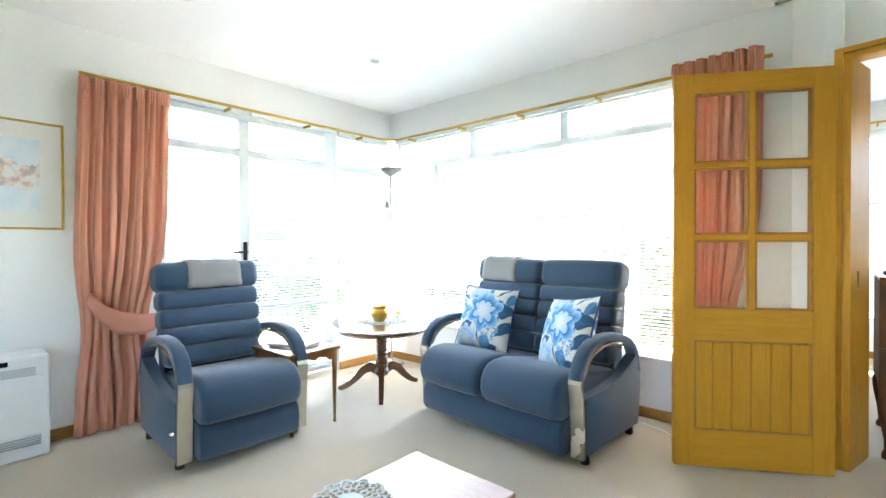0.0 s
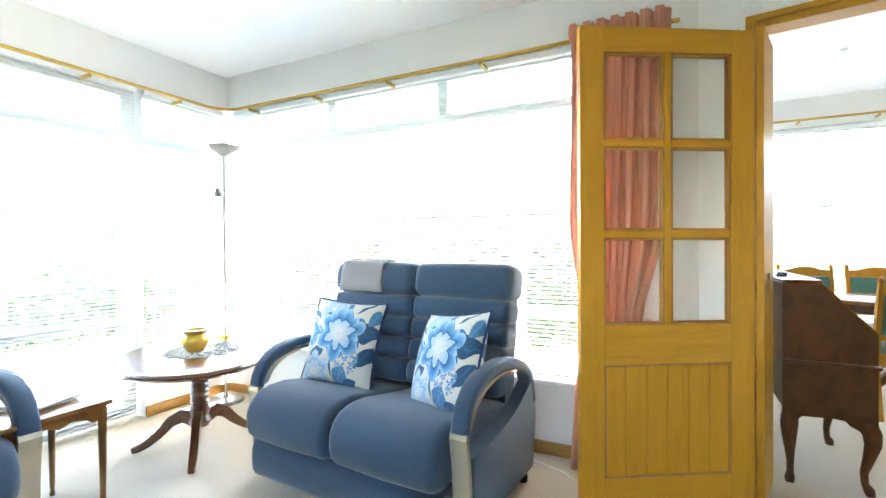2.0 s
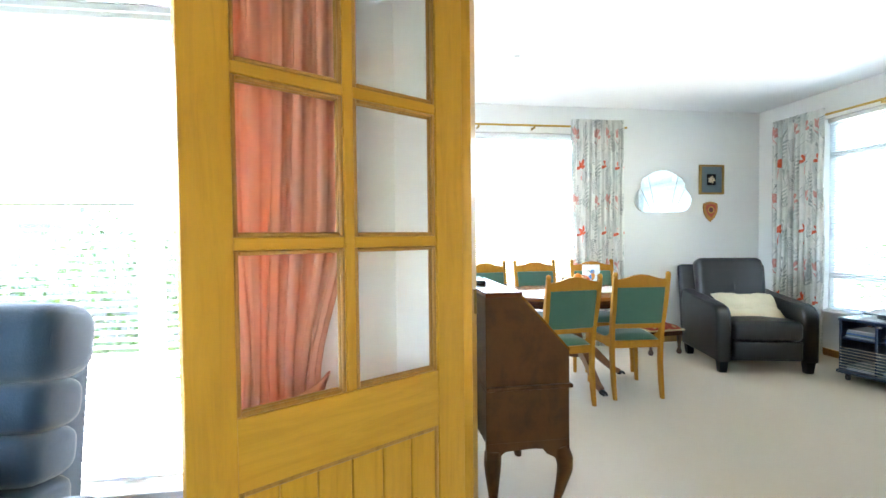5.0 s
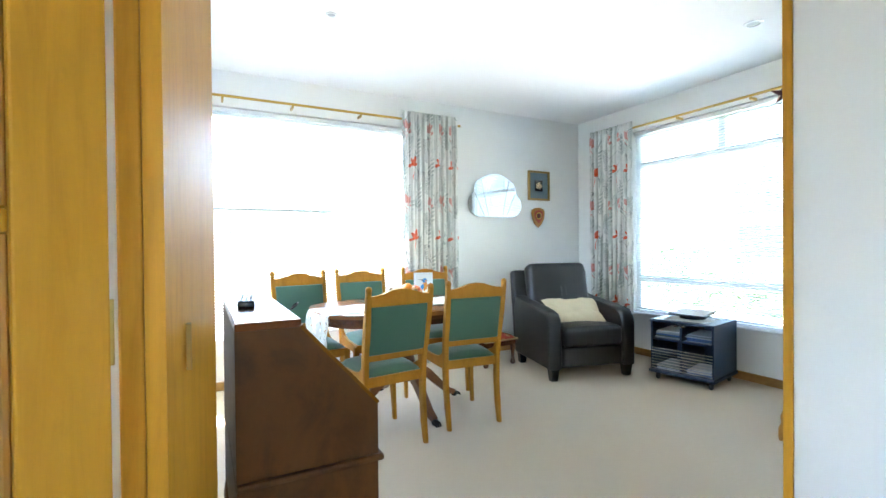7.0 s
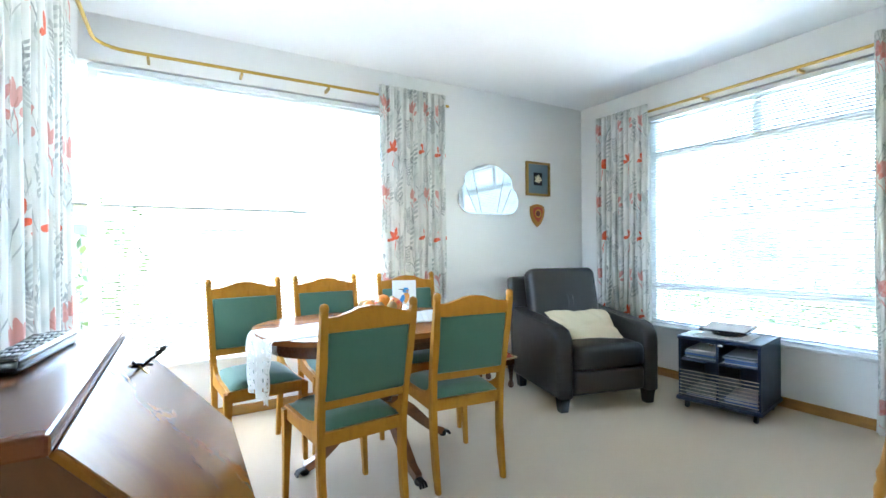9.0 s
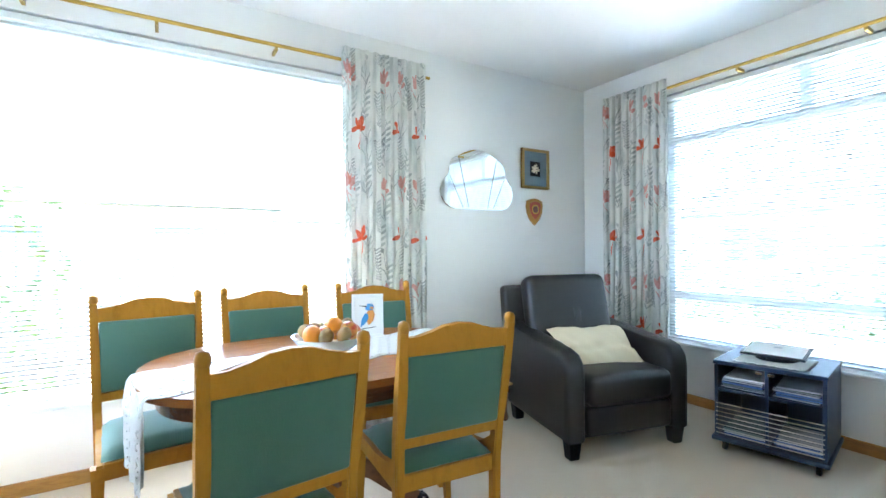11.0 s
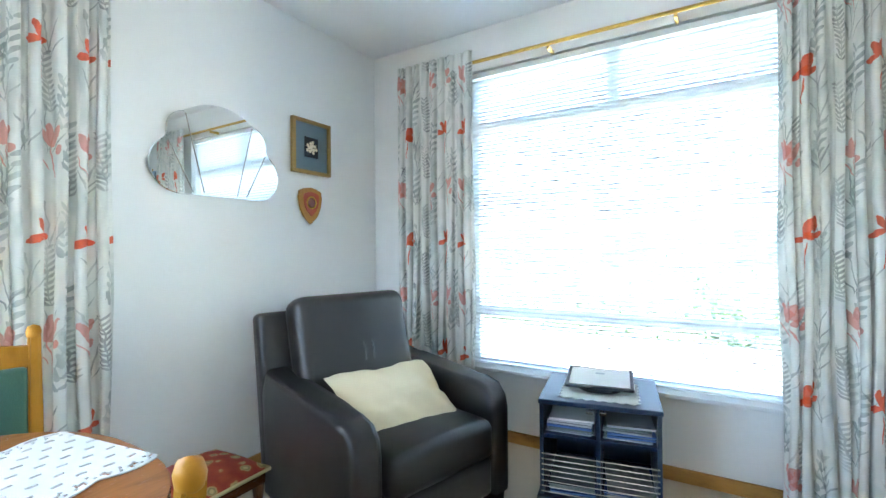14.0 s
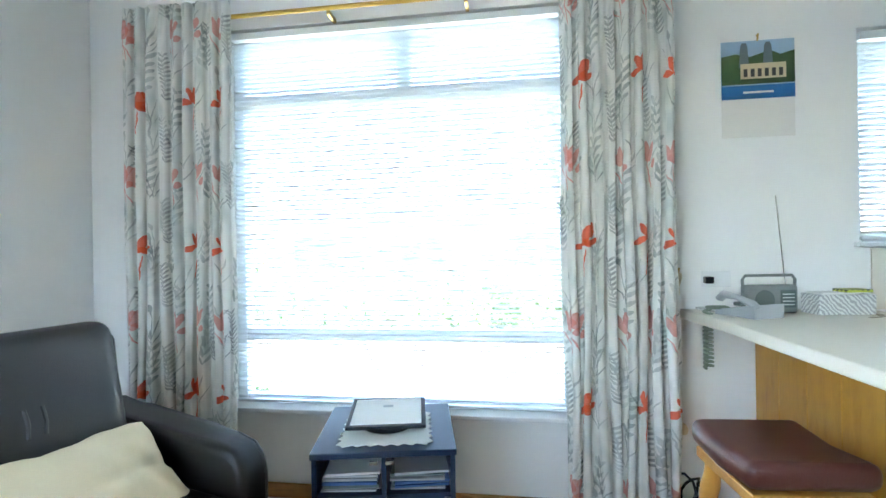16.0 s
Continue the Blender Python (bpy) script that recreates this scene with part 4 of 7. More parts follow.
            rows.append([bm.verts.new((xx, y + dy, z - dz)) for xx, dy, dz in ((xm - 0.036 * k, 0.0, 0.0), (xm + 0.036 * k, 0.0, 0.0), (xm + 0.036 * k, 0.022, 0.012 if k < 1 else 0.0), (xm - 0.036 * k, 0.022, 0.012 if k < 1 else 0.0))])
        for a, b in zip(rows, rows[1:]):
            for k in range(4):
                bm.faces.new((a[k], a[(k + 1) % 4], b[(k + 1) % 4], b[k]))
        bm.faces.new(rows[0])
        bm.faces.new(rows[-1])
        part("front_trim", bm, M_TRIM, th, "pale polished metal strip up the arm front")
        for y in (0.10, 0.65):
            part("foot", lathe([(0.022, 0.0), (0.024, 0.01), (0.02, 0.058)], 12, (xm, y)), M_DARK, th)
    return th


M_TRIM = plain("pale_trim", (0.62, 0.56, 0.44), 0.25, 60, 0.06, 0.03, metal=0.6)
M_TOWEL = plain("grey_knit_cloth", (0.29, 0.275, 0.27), 0.95, 160, 0.3, 0.6)
sofa = recliner("two_seat_recliner_sofa", pose(-0.88, 2.945, 0, 0, 0, -4.0), 2, "blue velour two-seat recliner sofa with padded bands and curved arms", "sofa", 0.535)
rec = recliner("recliner_chair", pose(-1.765, 1.875, 0, 0, 0, 88), 1, "blue velour recliner armchair with banded back and curved arms", "armchair", 0.56)
part("recline_lever", tube([(-0.34, 0.10, 0.20), (-0.375, 0.08, 0.20), (-0.38, 0.03, 0.215)], 0.009, 8), M_CHROME, rec, "chrome reclining lever", 60)


def head_cloth(m, w, label):
    """A knitted cloth laid over the top roll."""
    bm = bmesh.new()
    ring = roll_outline(0.108, 0.106, 0.635, 0.9725, 10, 72)
    prof = [ring[k] for k in range(44, 1, -1)]
    rows = [[bm.verts.new((w * (k / 10 - 0.5) * (1 + 0.04 * (i < 6)), yy - 0.0015 * math.sin(k * 2.0 + i * 0.4), zz + 0.002 * math.sin(k * 1.3))) for k in range(11)] for i, (yy, zz) in enumerate(prof)]
    for a, b in zip(rows, rows[1:]):
        for k in range(10):
            bm.faces.new((a[k], a[k + 1], b[k + 1], b[k]))
    o = tagged(link_mesh("headrest_cloth", bm, M_TOWEL, 60), label, "antimacassar", "headrest cloths")
    o.matrix_basis = m
    o.modifiers.new("cloth", "SOLIDIFY").thickness = 0.006
    return o


head_cloth(pose(-0.88, 2.945, 0, 0, 0, -4.0) @ pose(-0.35, 0, 0), 0.30, "grey knitted cloth draped over the sofa headrest")
head_cloth(pose(-1.765, 1.875, 0, 0, 0, 88) @ pose(0.02, 0, 0), 0.32, "grey knitted cloth draped over the recliner headrest")


def blue_flowers():
    """A large layered peony with paler blooms, dark leaves and a berry spray on cream."""
    n = Nodes("blue_floral_print")
    v = n.coord("Object", (1, 1, 1))
    sep = n.node("ShaderNodeSeparateXYZ")
    n.link(v, sep.inputs[0])
    x = n.math("MULTIPLY_ADD", n.math("SUBTRACT", n.noise(v, 9, 1), 0.5), 0.05, sep.outputs[0])
    y = n.math("MULTIPLY_ADD", n.math("SUBTRACT", n.noise(v, 11, 1), 0.5), 0.05, sep.outputs[1])
    stroke = n.noise(v, 60, 3)
    col = n.mix(n.noise(v, 6, 2), (0.60, 0.575, 0.49), (0.66, 0.64, 0.57))

    def leaf(col, cx, cy, a, b, turn, tone):
        c, s = math.cos(radians(turn)), math.sin(radians(turn))
        p = n.math("MULTIPLY_ADD", x, c / a, n.math("MULTIPLY_ADD", y, s / a, -(cx * c + cy * s) / a))
        q = n.math("MULTIPLY_ADD", x, -s / b, n.math("MULTIPLY_ADD", y, c / b, (cx * s - cy * c) / b))
        d = n.math("MULTIPLY_ADD", p, p, n.math("ABSOLUTE", q))
        vein = n.math("MULTIPLY_ADD", stroke, 0.7, n.math("MULTIPLY", n.math("LESS_THAN", n.math("ABSOLUTE", q), 0.07), 0.4))
        return n.mix(n.math("LESS_THAN", d, 1.0), col, n.mix(vein, tint(tone, 0.6), tint(tone, 1.7)))

    def bloom(col, cx, cy, r, petals, turn, stops, rings=3.0, core=0.36):
        dx, dy = n.math("SUBTRACT", x, cx), n.math("SUBTRACT", y, cy)
        ang = n.math("ARCTAN2", dy, dx)
        d = n.math("DIVIDE", n.math("SQRT", n.math("MULTIPLY_ADD", dx, dx, n.math("MULTIPLY", dy, dy))), r)
        lobe = n.math("ABSOLUTE", n.math("SINE", n.math("MULTIPLY_ADD", ang, petals / 2, turn)))
        inner = n.math("ABSOLUTE", n.math("SINE", n.math("MULTIPLY_ADD", ang, (petals + 1) / 2, turn + 0.9)))
        dd = n.math("DIVIDE", d, n.math("MULTIPLY_ADD", lobe, 0.26, 0.76))
        layer = n.math("FRACT", n.math("MULTIPLY_ADD", dd, rings, n.math("MULTIPLY_ADD", inner, -0.55, n.math("MULTIPLY", stroke, 0.35))))
        tone = n.ramp(layer, stops)
        cup = n.math("LESS_THAN", n.math("DIVIDE", d, n.math("MULTIPLY_ADD", inner, 0.45, 0.6)), core)
        heart = n.ramp(n.math("MULTIPLY_ADD", d, 2.0, n.math("MULTIPLY", inner, 0.3)), [(0.0, (0.55, 0.51, 0.41)), (0.45, (0.66, 0.645, 0.59)), (1.0, (0.45, 0.53, 0.60))])
        return n.mix(n.math("LESS_THAN", dd, 1.0), col, n.mix(cup, tone, heart))

    deep = [(0.0, (0.025, 0.11, 0.25)), (0.25, (0.05, 0.20, 0.42)), (0.65, (0.15, 0.36, 0.60)), (1.0, (0.45, 0.62, 0.76))]
    pale = [(0.0, (0.16, 0.33, 0.52)), (0.3, (0.34, 0.48, 0.62)), (1.0, (0.58, 0.62, 0.64))]
    navy, mid = (0.025, 0.085, 0.17), (0.07, 0.20, 0.36)
    for cx, cy, a, b, turn, tone in ((-0.02, 0.15, 0.075, 0.035, 40, mid), (0.05, 0.145, 0.06, 0.03, 120, navy), (0.16, 0.06, 0.06, 0.05, -20, navy), (0.18, -0.06, 0.06, 0.03, 60, navy), (-0.11, -0.07, 0.05, 0.03, 15, navy),
                                     (0.06, -0.16, 0.06, 0.045, 70, mid), (0.11, -0.19, 0.05, 0.02, 10, navy), (-0.19, -0.16, 0.05, 0.02, 75, mid), (-0.17, 0.13, 0.05, 0.012, 150, mid), (0.14, 0.19, 0.06, 0.010, 35, navy), (0.19, 0.14, 0.05, 0.025, 60, mid), (0.0, -0.13, 0.05, 0.009, 95, navy)):
        col = leaf(col, cx, cy, a, b, turn, tone)
    col = bloom(col, -0.06, 0.17, 0.075, 6, 0.4, pale, 3.6, 0.12)
    col = bloom(col, -0.18, 0.03, 0.075, 5, 1.1, deep, 2.2, 0.30)
    col = bloom(col, -0.11, -0.16, 0.10, 6, 0.0, pale, 2.0, 0.32)
    berry = n.node("ShaderNodeTexVoronoi")
    n.link(v, berry.inputs["Vector"])
    berry.inputs["Scale"].default_value = 62
    spray = n.math("LESS_THAN", n.math("ADD", n.math("POWER", n.math("DIVIDE", n.math("SUBTRACT", x, 0.10), 0.07), 2.0), n.math("POWER", n.math("DIVIDE", n.math("ADD", y, 0.085), 0.06), 2.0)), 1.0)
    col = n.mix(n.math("MULTIPLY", spray, n.math("LESS_THAN", berry.outputs["Distance"], 0.5)), col, n.ramp(berry.outputs["Distance"], [(0.1, (0.40, 0.58, 0.75)), (0.45, (0.04, 0.16, 0.36))]))
    col = bloom(col, 0.02, 0.045, 0.14, 6, 0.3, deep, 2.1, 0.50)
    n.bump(n.noise(v, 400, 2), 0.2, 0.002)
    return n.set(col, 0.85, sheen=0.15)


M_BLUEFLOWER = blue_flowers()
M_NAVY = plain("navy_piping", (0.02, 0.05, 0.13), 0.8, 200, 0.1, 0.2)


def scatter_cushion(m, label):
    c = thing("scatter_cushion", m, label, "cushion", "floral cushions")
    part("cover", pillow(0.45, 0.45, 0.17, 14, corner=0.93, power=0.45), M_BLUEFLOWER, c, smooth=80)
    rim = []
    for k in range(56):
        t = k / 14 % 4
        e, f = int(t), (t % 1) * 2 - 1
        u, v = ((f, -1), (1, f), (-f, 1), (-1, -f))[e]
        kk = 1 - 0.07 * ((1 - u * u) * v * v + (1 - v * v) * u * u)
        rim.append((u * 0.225 * kk, v * 0.225 * kk, 0))
    part("piping", tube(rim + rim[:1], 0.006, 6), M_NAVY, c, smooth=60)
    return c


SF = pose(-0.88, 2.945, 0, 0, 0, -4.0)
scatter_cushion(SF @ pose(-0.285, 0.315, 0.655, 72, 2, 4), "white cushion with large blue flowers leaning on the sofa back")
scatter_cushion(SF @ pose(0.37, 0.285, 0.645, 68, -8, -22), "white cushion with large blue flowers turned on the sofa seat")


def side_table():
    t = thing("side_table", pose(-2.0, 2.30, 0, 0, 0, 2), "small honey-brown side table with slim turned legs", "side table")
    part("tabletop", boxes((-0.22, 0.24, -0.19, 0.19, 0.485, 0.505), bevel=0.006), M_HONEYD, t)
    arch = [(-0.20, 0.485), (-0.20, 0.43), (-0.15, 0.42), (-0.12, 0.44), (-0.05, 0.45), (0.0, 0.435), (0.05, 0.45), (0.12, 0.44), (0.15, 0.42), (0.20, 0.43), (0.20, 0.485)]
    for y in (-0.165, 0.15):
        part("apron", prism([(x + 0.01, z) for x, z in arch], y, y + 0.014), M_HONEYD, t)
    for x in (-0.20, 0.205):
        part("apron", prism([(a * 0.8, z) for a, z in arch], x, x + 0.014, "x"), M_HONEYD, t)
    for x in (-0.19, 0.21):
        for y in (-0.16, 0.16):
            part("leg", lathe([(0.009, 0), (0.012, 0.012), (0.007, 0.03), (0.010, 0.05), (0.016, 0.36), (0.018, 0.43), (0.018, 0.485)], 10, (x, y)), M_HONEYD, t, smooth=40)
    mag = thing("magazine_stack", pose(-2.02, 2.31, 0.505, 0, 0, 14), "loose pale magazines lying on the side table", "magazines")
    for k in range(3):
        part("magazine", boxes((-0.15 + 0.012 * k, 0.13 + 0.01 * k, -0.105, 0.10, 0.001 + 0.007 * k, 0.0075 + 0.007 * k), bevel=0.001), M_PAPER if k != 1 else M_GREY, mag, at=pose(0, 0, 0, 0, 0, 7 * k - 6))


M_HONEYD = wood("honey_brown_table_wood", (0.27, 0.115, 0.025), (0.16, 0.06, 0.012), 0.3, (6, 6, 2), 0.3)
side_table()


def pedestal_table():
    c = thing("pedestal_table", pose(-2.05, 3.10, 0, 0, 0, 142), "oval mahogany pedestal table on curved splayed feet", "table")
    bm = lathe([(0.0001, 0.514), (0.34, 0.514), (0.355, 0.518), (0.36, 0.527), (0.375, 0.534), (0.378, 0.544), (0.37, 0.554), (0.355, 0.557), (0.0001, 0.557)], 48)
    for v in bm.verts:
        v.co.x, v.co.y = v.co.x * 1.43, v.co.y * 1.06
    part("tabletop", bm, M_MAHOG, c, smooth=40)
    col = [(0.05, 0.13), (0.062, 0.16), (0.045, 0.19), (0.055, 0.22), (0.045, 0.25)]
    for k in range(7):
        col += [(0.043, 0.262 + k * 0.03), (0.052, 0.275 + k * 0.03), (0.043, 0.288 + k * 0.03)]
    col += [(0.055, 0.48), (0.05, 0.49), (0.09, 0.51), (0.09, 0.514)]
    part("column", lathe(col, 20), M_MAHOG_V, c, smooth=40)
    for turn in (78, 176, 300, 0):
        bm = sweep_rect([(0.03, 0, 0.175), (0.09, 0, 0.195), (0.15, 0, 0.165), (0.21, 0, 0.10), (0.27, 0, 0.05), (0.32, 0, 0.025), (0.35, 0, 0.018)], 0.05, 0.05, sizes=[(0.045, 0.085), (0.045, 0.075), (0.042, 0.06), (0.04, 0.05), (0.038, 0.042), (0.036, 0.036), (0.03, 0.03)])
        bmesh.ops.transform(bm, verts=bm.verts, matrix=pose(0, 0, 0, 0, 0, turn))
        part("foot", bm, M_MAHOG_V, c, smooth=45)
    lace_disc("doily", pose(-2.06, 3.12, 0.559), 0.20, "white lace doily on the oval table")
    pot = thing("brass_pot", pose(-2.04, 3.07, 0.563), "small gilt flower pot with ribbed sides", "pot")
    part("body", lathe([(0.034, 0), (0.045, 0.004), (0.05, 0.02), (0.072, 0.055), (0.07, 0.085), (0.056, 0.102), (0.066, 0.122), (0.072, 0.128), (0.064, 0.128), (0.048, 0.102), (0.056, 0.06), (0.0001, 0.03)], 24, close=False), M_GILT, pot, smooth=40)
    fl = thing("flower_posy", pose(-2.03, 3.26, 0.561), "small yellow flower posy beside the gilt pot", "flowers")
    part("holder", lathe([(0.02, 0), (0.026, 0.03), (0.02, 0.034), (0.0001, 0.034)], 14), M_PAPER, fl, smooth=40)
    for k in range(9):
        a, r = k * 2.4, 0.008 * (k % 4)
        bm = pillow(0.034, 0.034, 0.014, 4)
        bmesh.ops.transform(bm, verts=bm.verts, matrix=pose(r * 2 * math.cos(a), r * 2 * math.sin(a), 0.045 + 0.006 * (k % 3), 25 * math.cos(a), 25 * math.sin(a), k * 40))
        part("blossom", bm, M_YELLOW, fl, smooth=60)


def lace_disc(name, m, r, label, petals=12):
    """A crocheted mat: rings of small loops with gaps."""
    th = thing(name, m, label, "doily")
    bm = bmesh.new()
    lathe([(0.0001, 0.0), (r * 0.35, 0.0), (r * 0.35, 0.0025), (0.0001, 0.0025)], 20, bm=bm, close=False)
    for ring in (0.45, 0.64, 0.83):
        n = int(petals * ring * 1.6)
        for k in range(n):
            a = 2 * math.pi * k / n
            c = (r * ring * math.cos(a), r * ring * math.sin(a))
            rr = r * 0.105
            tube([(c[0] + rr * math.cos(t * math.pi / 4), c[1] + rr * math.sin(t * math.pi / 4), 0.0015) for t in range(9)], 0.0032, 5, bm)
    for k in range(petals):
        a = 2 * math.pi * k / petals
        tube([(r * 0.86 * math.cos(a - 0.24), r * 0.86 * math.sin(a - 0.24), 0.0015), (r * math.cos(a - 0.1), r * math.sin(a - 0.1), 0.0015), (r * math.cos(a + 0.1), r * math.sin(a + 0.1), 0.0015), (r * 0.86 * math.cos(a + 0.24), r * 0.86 * math.sin(a + 0.24), 0.0015)], 0.004, 5, bm)
    part("crochet", bm, M_LACE, th)
    return th


M_GILT = plain("gilt", (0.62, 0.40, 0.07), 0.3, 40, 0.15, 0.1, metal=0.7)
M_YELLOW = plain("yellow_petal", (0.75, 0.55, 0.04), 0.7, 40, 0.1, 0.1)
pedestal_table()


def floor_lamp():
    l = thing("floor_lamp", pose(-2.60, 3.70, 0), "slim brass uplighter lamp with a side reading arm", "floor lamp")
    part("base", lathe([(0.125, 0), (0.13, 0.012), (0.12, 0.024), (0.02, 0.034), (0.014, 0.05)], 28), M_STEEL, l, smooth=40)
    part("pole", lathe([(0.011, 0.03), (0.011, 1.86)], 12), M_STEEL, l, smooth=60)
    part("shade", lathe([(0.02, 1.845), (0.05, 1.865), (0.095, 1.895), (0.11, 1.92), (0.106, 1.92), (0.09, 1.9), (0.05, 1.872), (0.0001, 1.86)], 28, close=False), M_STEEL, l, "shallow dish shade", 40)
    part("reading_arm", tube([(0, 0, 1.30), (0.015, -0.02, 1.42), (0.03, -0.05, 1.52), (0.045, -0.075, 1.57)], 0.005, 8), M_STEEL, l, smooth=60)
    bm = lathe([(0.012, 0.05), (0.018, 0.04), (0.038, 0.0), (0.034, 0.0), (0.014, 0.036)], 18, close=False)
    part("reading_shade", bm, M_STEEL, l, "small cone reading shade", 40, pose(0.045, -0.085, 1.545, 25, 20, 0))
    part("flex", tube([(0.02, -0.02, 0.9), (0.04, -0.03, 0.5), (0.03, -0.02, 0.2), (0.06, -0.05, 0.03), (0.16, -0.02, 0.006), (0.4, 0.08, 0.006)], 0.003, 6), M_PAPER, l, "white flex")


M_STEEL = plain("satin_brass_grey", (0.30, 0.28, 0.24), 0.35, 60, 0.06, 0.03, metal=0.7)
floor_lamp()


def coffee_table():
    t = thing("coffee_table", pose(-0.215, 1.66, 0, 0, 0, 0), "pale glossy coffee table with moulded edge", "coffee table")
    part("tabletop", boxes((-0.215, 0.215, -0.62, 0.205, 0.395, 0.42), bevel=0.009, segments=3), M_COFFEE, t, smooth=40)
    part("apron", boxes((-0.18, 0.18, -0.58, 0.17, 0.33, 0.394), bevel=0.003), M_MAHOG, t)
    for x in (-0.16, 0.16):
        for y in (-0.55, 0.15):
            part("leg", lathe([(0.012, 0), (0.014, 0.03), (0.022, 0.32), (0.024, 0.34)], 12, (x, y)), M_MAHOG_V, t, smooth=40)
    lace_disc("doily", pose(-0.34, 1.50, 0.4215), 0.115, "white lace doily on the coffee table")


M_COFFEE = wood("pale_glossy_wood", (0.40, 0.235, 0.15), (0.32, 0.17, 0.10), 0.34, (2, 12, 12), 0.0, spec=0.2)
coffee_table()


def heater():
    h = thing("wall_heater", pose(XW, 0.76, 0, 0, 0, 90), "white floor-mounted heat pump unit under a picture", "heater")
    part("case", boxes((-0.37, 0.37, -0.235, -0.003, 0.012, 0.575), bevel=0.012, segments=3), M_WHITE, h, smooth=40)
    part("front_cover", boxes((-0.35, 0.35, -0.241, -0.234, 0.145, 0.46), bevel=0.003), M_WHITE, h)
    for k in range(6):
        part("grille_slat", boxes((-0.33, 0.31, -0.239, -0.234, 0.466 + k * 0.008, 0.470 + k * 0.008)), M_GREY, h)
    part("outlet_slot", boxes((-0.33, 0.20, -0.2385, -0.2345, 0.530, 0.556), bevel=0.001), M_BLACK, h)
    part("lower_slot", boxes((-0.33, 0.10, -0.238, -0.234, 0.045, 0.078)), M_BLACK, h)
    for k in range(4):
        part("grille_slat", boxes((-0.33, 0.33, -0.241, -0.234, 0.085 + k * 0.013, 0.092 + k * 0.013)), M_GREY, h)


heater()


def harbour_print():
    n = Nodes("watercolour_print")
    v = n.coord()
    blot = n.noise(v, 9, 4)
    sky = n.ramp(n.noise(v, 4, 3), [(0.3, (0.52, 0.66, 0.78)), (0.6, (0.74, 0.78, 0.80))])
    town = n.ramp(n.noise(v, 22, 3), [(0.32, (0.34, 0.40, 0.50)), (0.45, (0.70, 0.50, 0.44)), (0.58, (0.76, 0.74, 0.70))])
    z = n.node("ShaderNodeSeparateXYZ")
    n.link(v, z.inputs[0])
    band = n.math("LESS_THAN", n.math("ABSOLUTE", n.math("ADD", z.outputs[2], n.math("MULTIPLY", n.math("SUBTRACT", blot, 0.5), 0.22))), 0.075)
    return n.set(n.mix(band, sky, town), 0.7)


def framed(name, m, w, h, frame_w, depth, frame_mat, mount, art_mat, art_w, art_h, label, category="picture"):
    """A picture in its own x-z plane, its back at y = 0 and its face towards -y."""
    p = thing(name, m, label, category)
    for r in ((-w / 2, w / 2, -depth, -0.001, h / 2 - frame_w, h / 2), (-w / 2, w / 2, -depth, -0.001, -h / 2, -h / 2 + frame_w), (-w / 2, -w / 2 + frame_w, -depth, -0.001, -h / 2 + frame_w, h / 2 - frame_w), (w / 2 - frame_w, w / 2, -depth, -0.001, -h / 2 + frame_w, h / 2 - frame_w)):
        part("frame_side", boxes(r, bevel=0.003), frame_mat, p)
    part("mount", boxes((-w / 2 + frame_w, w / 2 - frame_w, -depth * 0.45, -0.002, -h / 2 + frame_w, h / 2 - frame_w)), mount, p)
    part("print", boxes((-art_w / 2, art_w / 2, -depth * 0.45 - 0.0015, -depth * 0.45, -art_h / 2, art_h / 2)), art_mat, p)
    return p


framed("framed_picture", pose(XW, 0.845, 1.585, 0, 0, 90), 0.78, 0.63, 0.012, 0.02, M_RAIL, M_PAPER, harbour_print(), 0.56, 0.42, "watercolour of a harbour in a thin gilt frame")


def downlight(x, y, z, r=0.05):
    d = thing("downlight", pose(x, y, z), "white recessed ceiling downlight, switched off", "downlight", "ceiling downlights")
    part("trim_ring", lathe([(r * 0.7, -0.002), (r * 0.78, -0.008), (r, -0.006), (r * 1.05, -0.0005)], 28, close=False), M_WHITE, d, smooth=40)
    part("lamp", lathe([(0.0001, -0.001), (r * 0.7, -0.0015)], 24, close=False), M_GREY, d, smooth=40)


downlight(-1.95, 1.62, CEIL)
downlight(-1.86, 2.88, CEIL, 0.045)
tagged(link_mesh("floor_cable", tube([(-0.28, 3.78, 0.006), (-0.1, 3.72, 0.006), (0.02, 3.62, 0.006), (0.1, 3.60, 0.006), (0.3, 3.70, 0.006)], 0.004, 6), M_PAPER, 60), "white cable lying on the carpet by the skirting", "cable")


# ---- dining room ----
RZ2 = 2.375
_arc = [(XD + 0.1 + CR * (1 - math.cos(a)), YN2 - 0.1 - CR * (1 - math.sin(a)), RZ2) for a in [radians(k * 15) for k in range(7)]]
rod("curtain_rod", [(XD + 0.1, 4.50, RZ2), (XD + 0.1, 6.0, RZ2)] + _arc + [(1.5, YN2 - 0.1, RZ2), (3.16, YN2 - 0.1, RZ2)],
    [((XD + 0.1, 6.3, RZ2), (-0.1, 0))] + [((x, YN2 - 0.1, RZ2), (0, 0.1)) for x in (0.98, 1.52, 2.12)], "brass-coloured curtain rail bent round the window corner", 0)
rod("curtain_rod", [(XE - 0.09, 6.74, 2.36), (XE - 0.09, 4.10, 2.36)], [((XE - 0.09, y, 2.36), (0.09, 0)) for y in (5.03, 5.68)], "straight brass-coloured curtain rail over the window", 0)
POP = "cream curtain with coral flower print"
curtain("curtain", pose(2.80, YN2 - 0.15, 0), 0.60, 0.03, 2.44, 9, 0.040, M_POPPY, POP + " beside a mirror", flat=1.9)
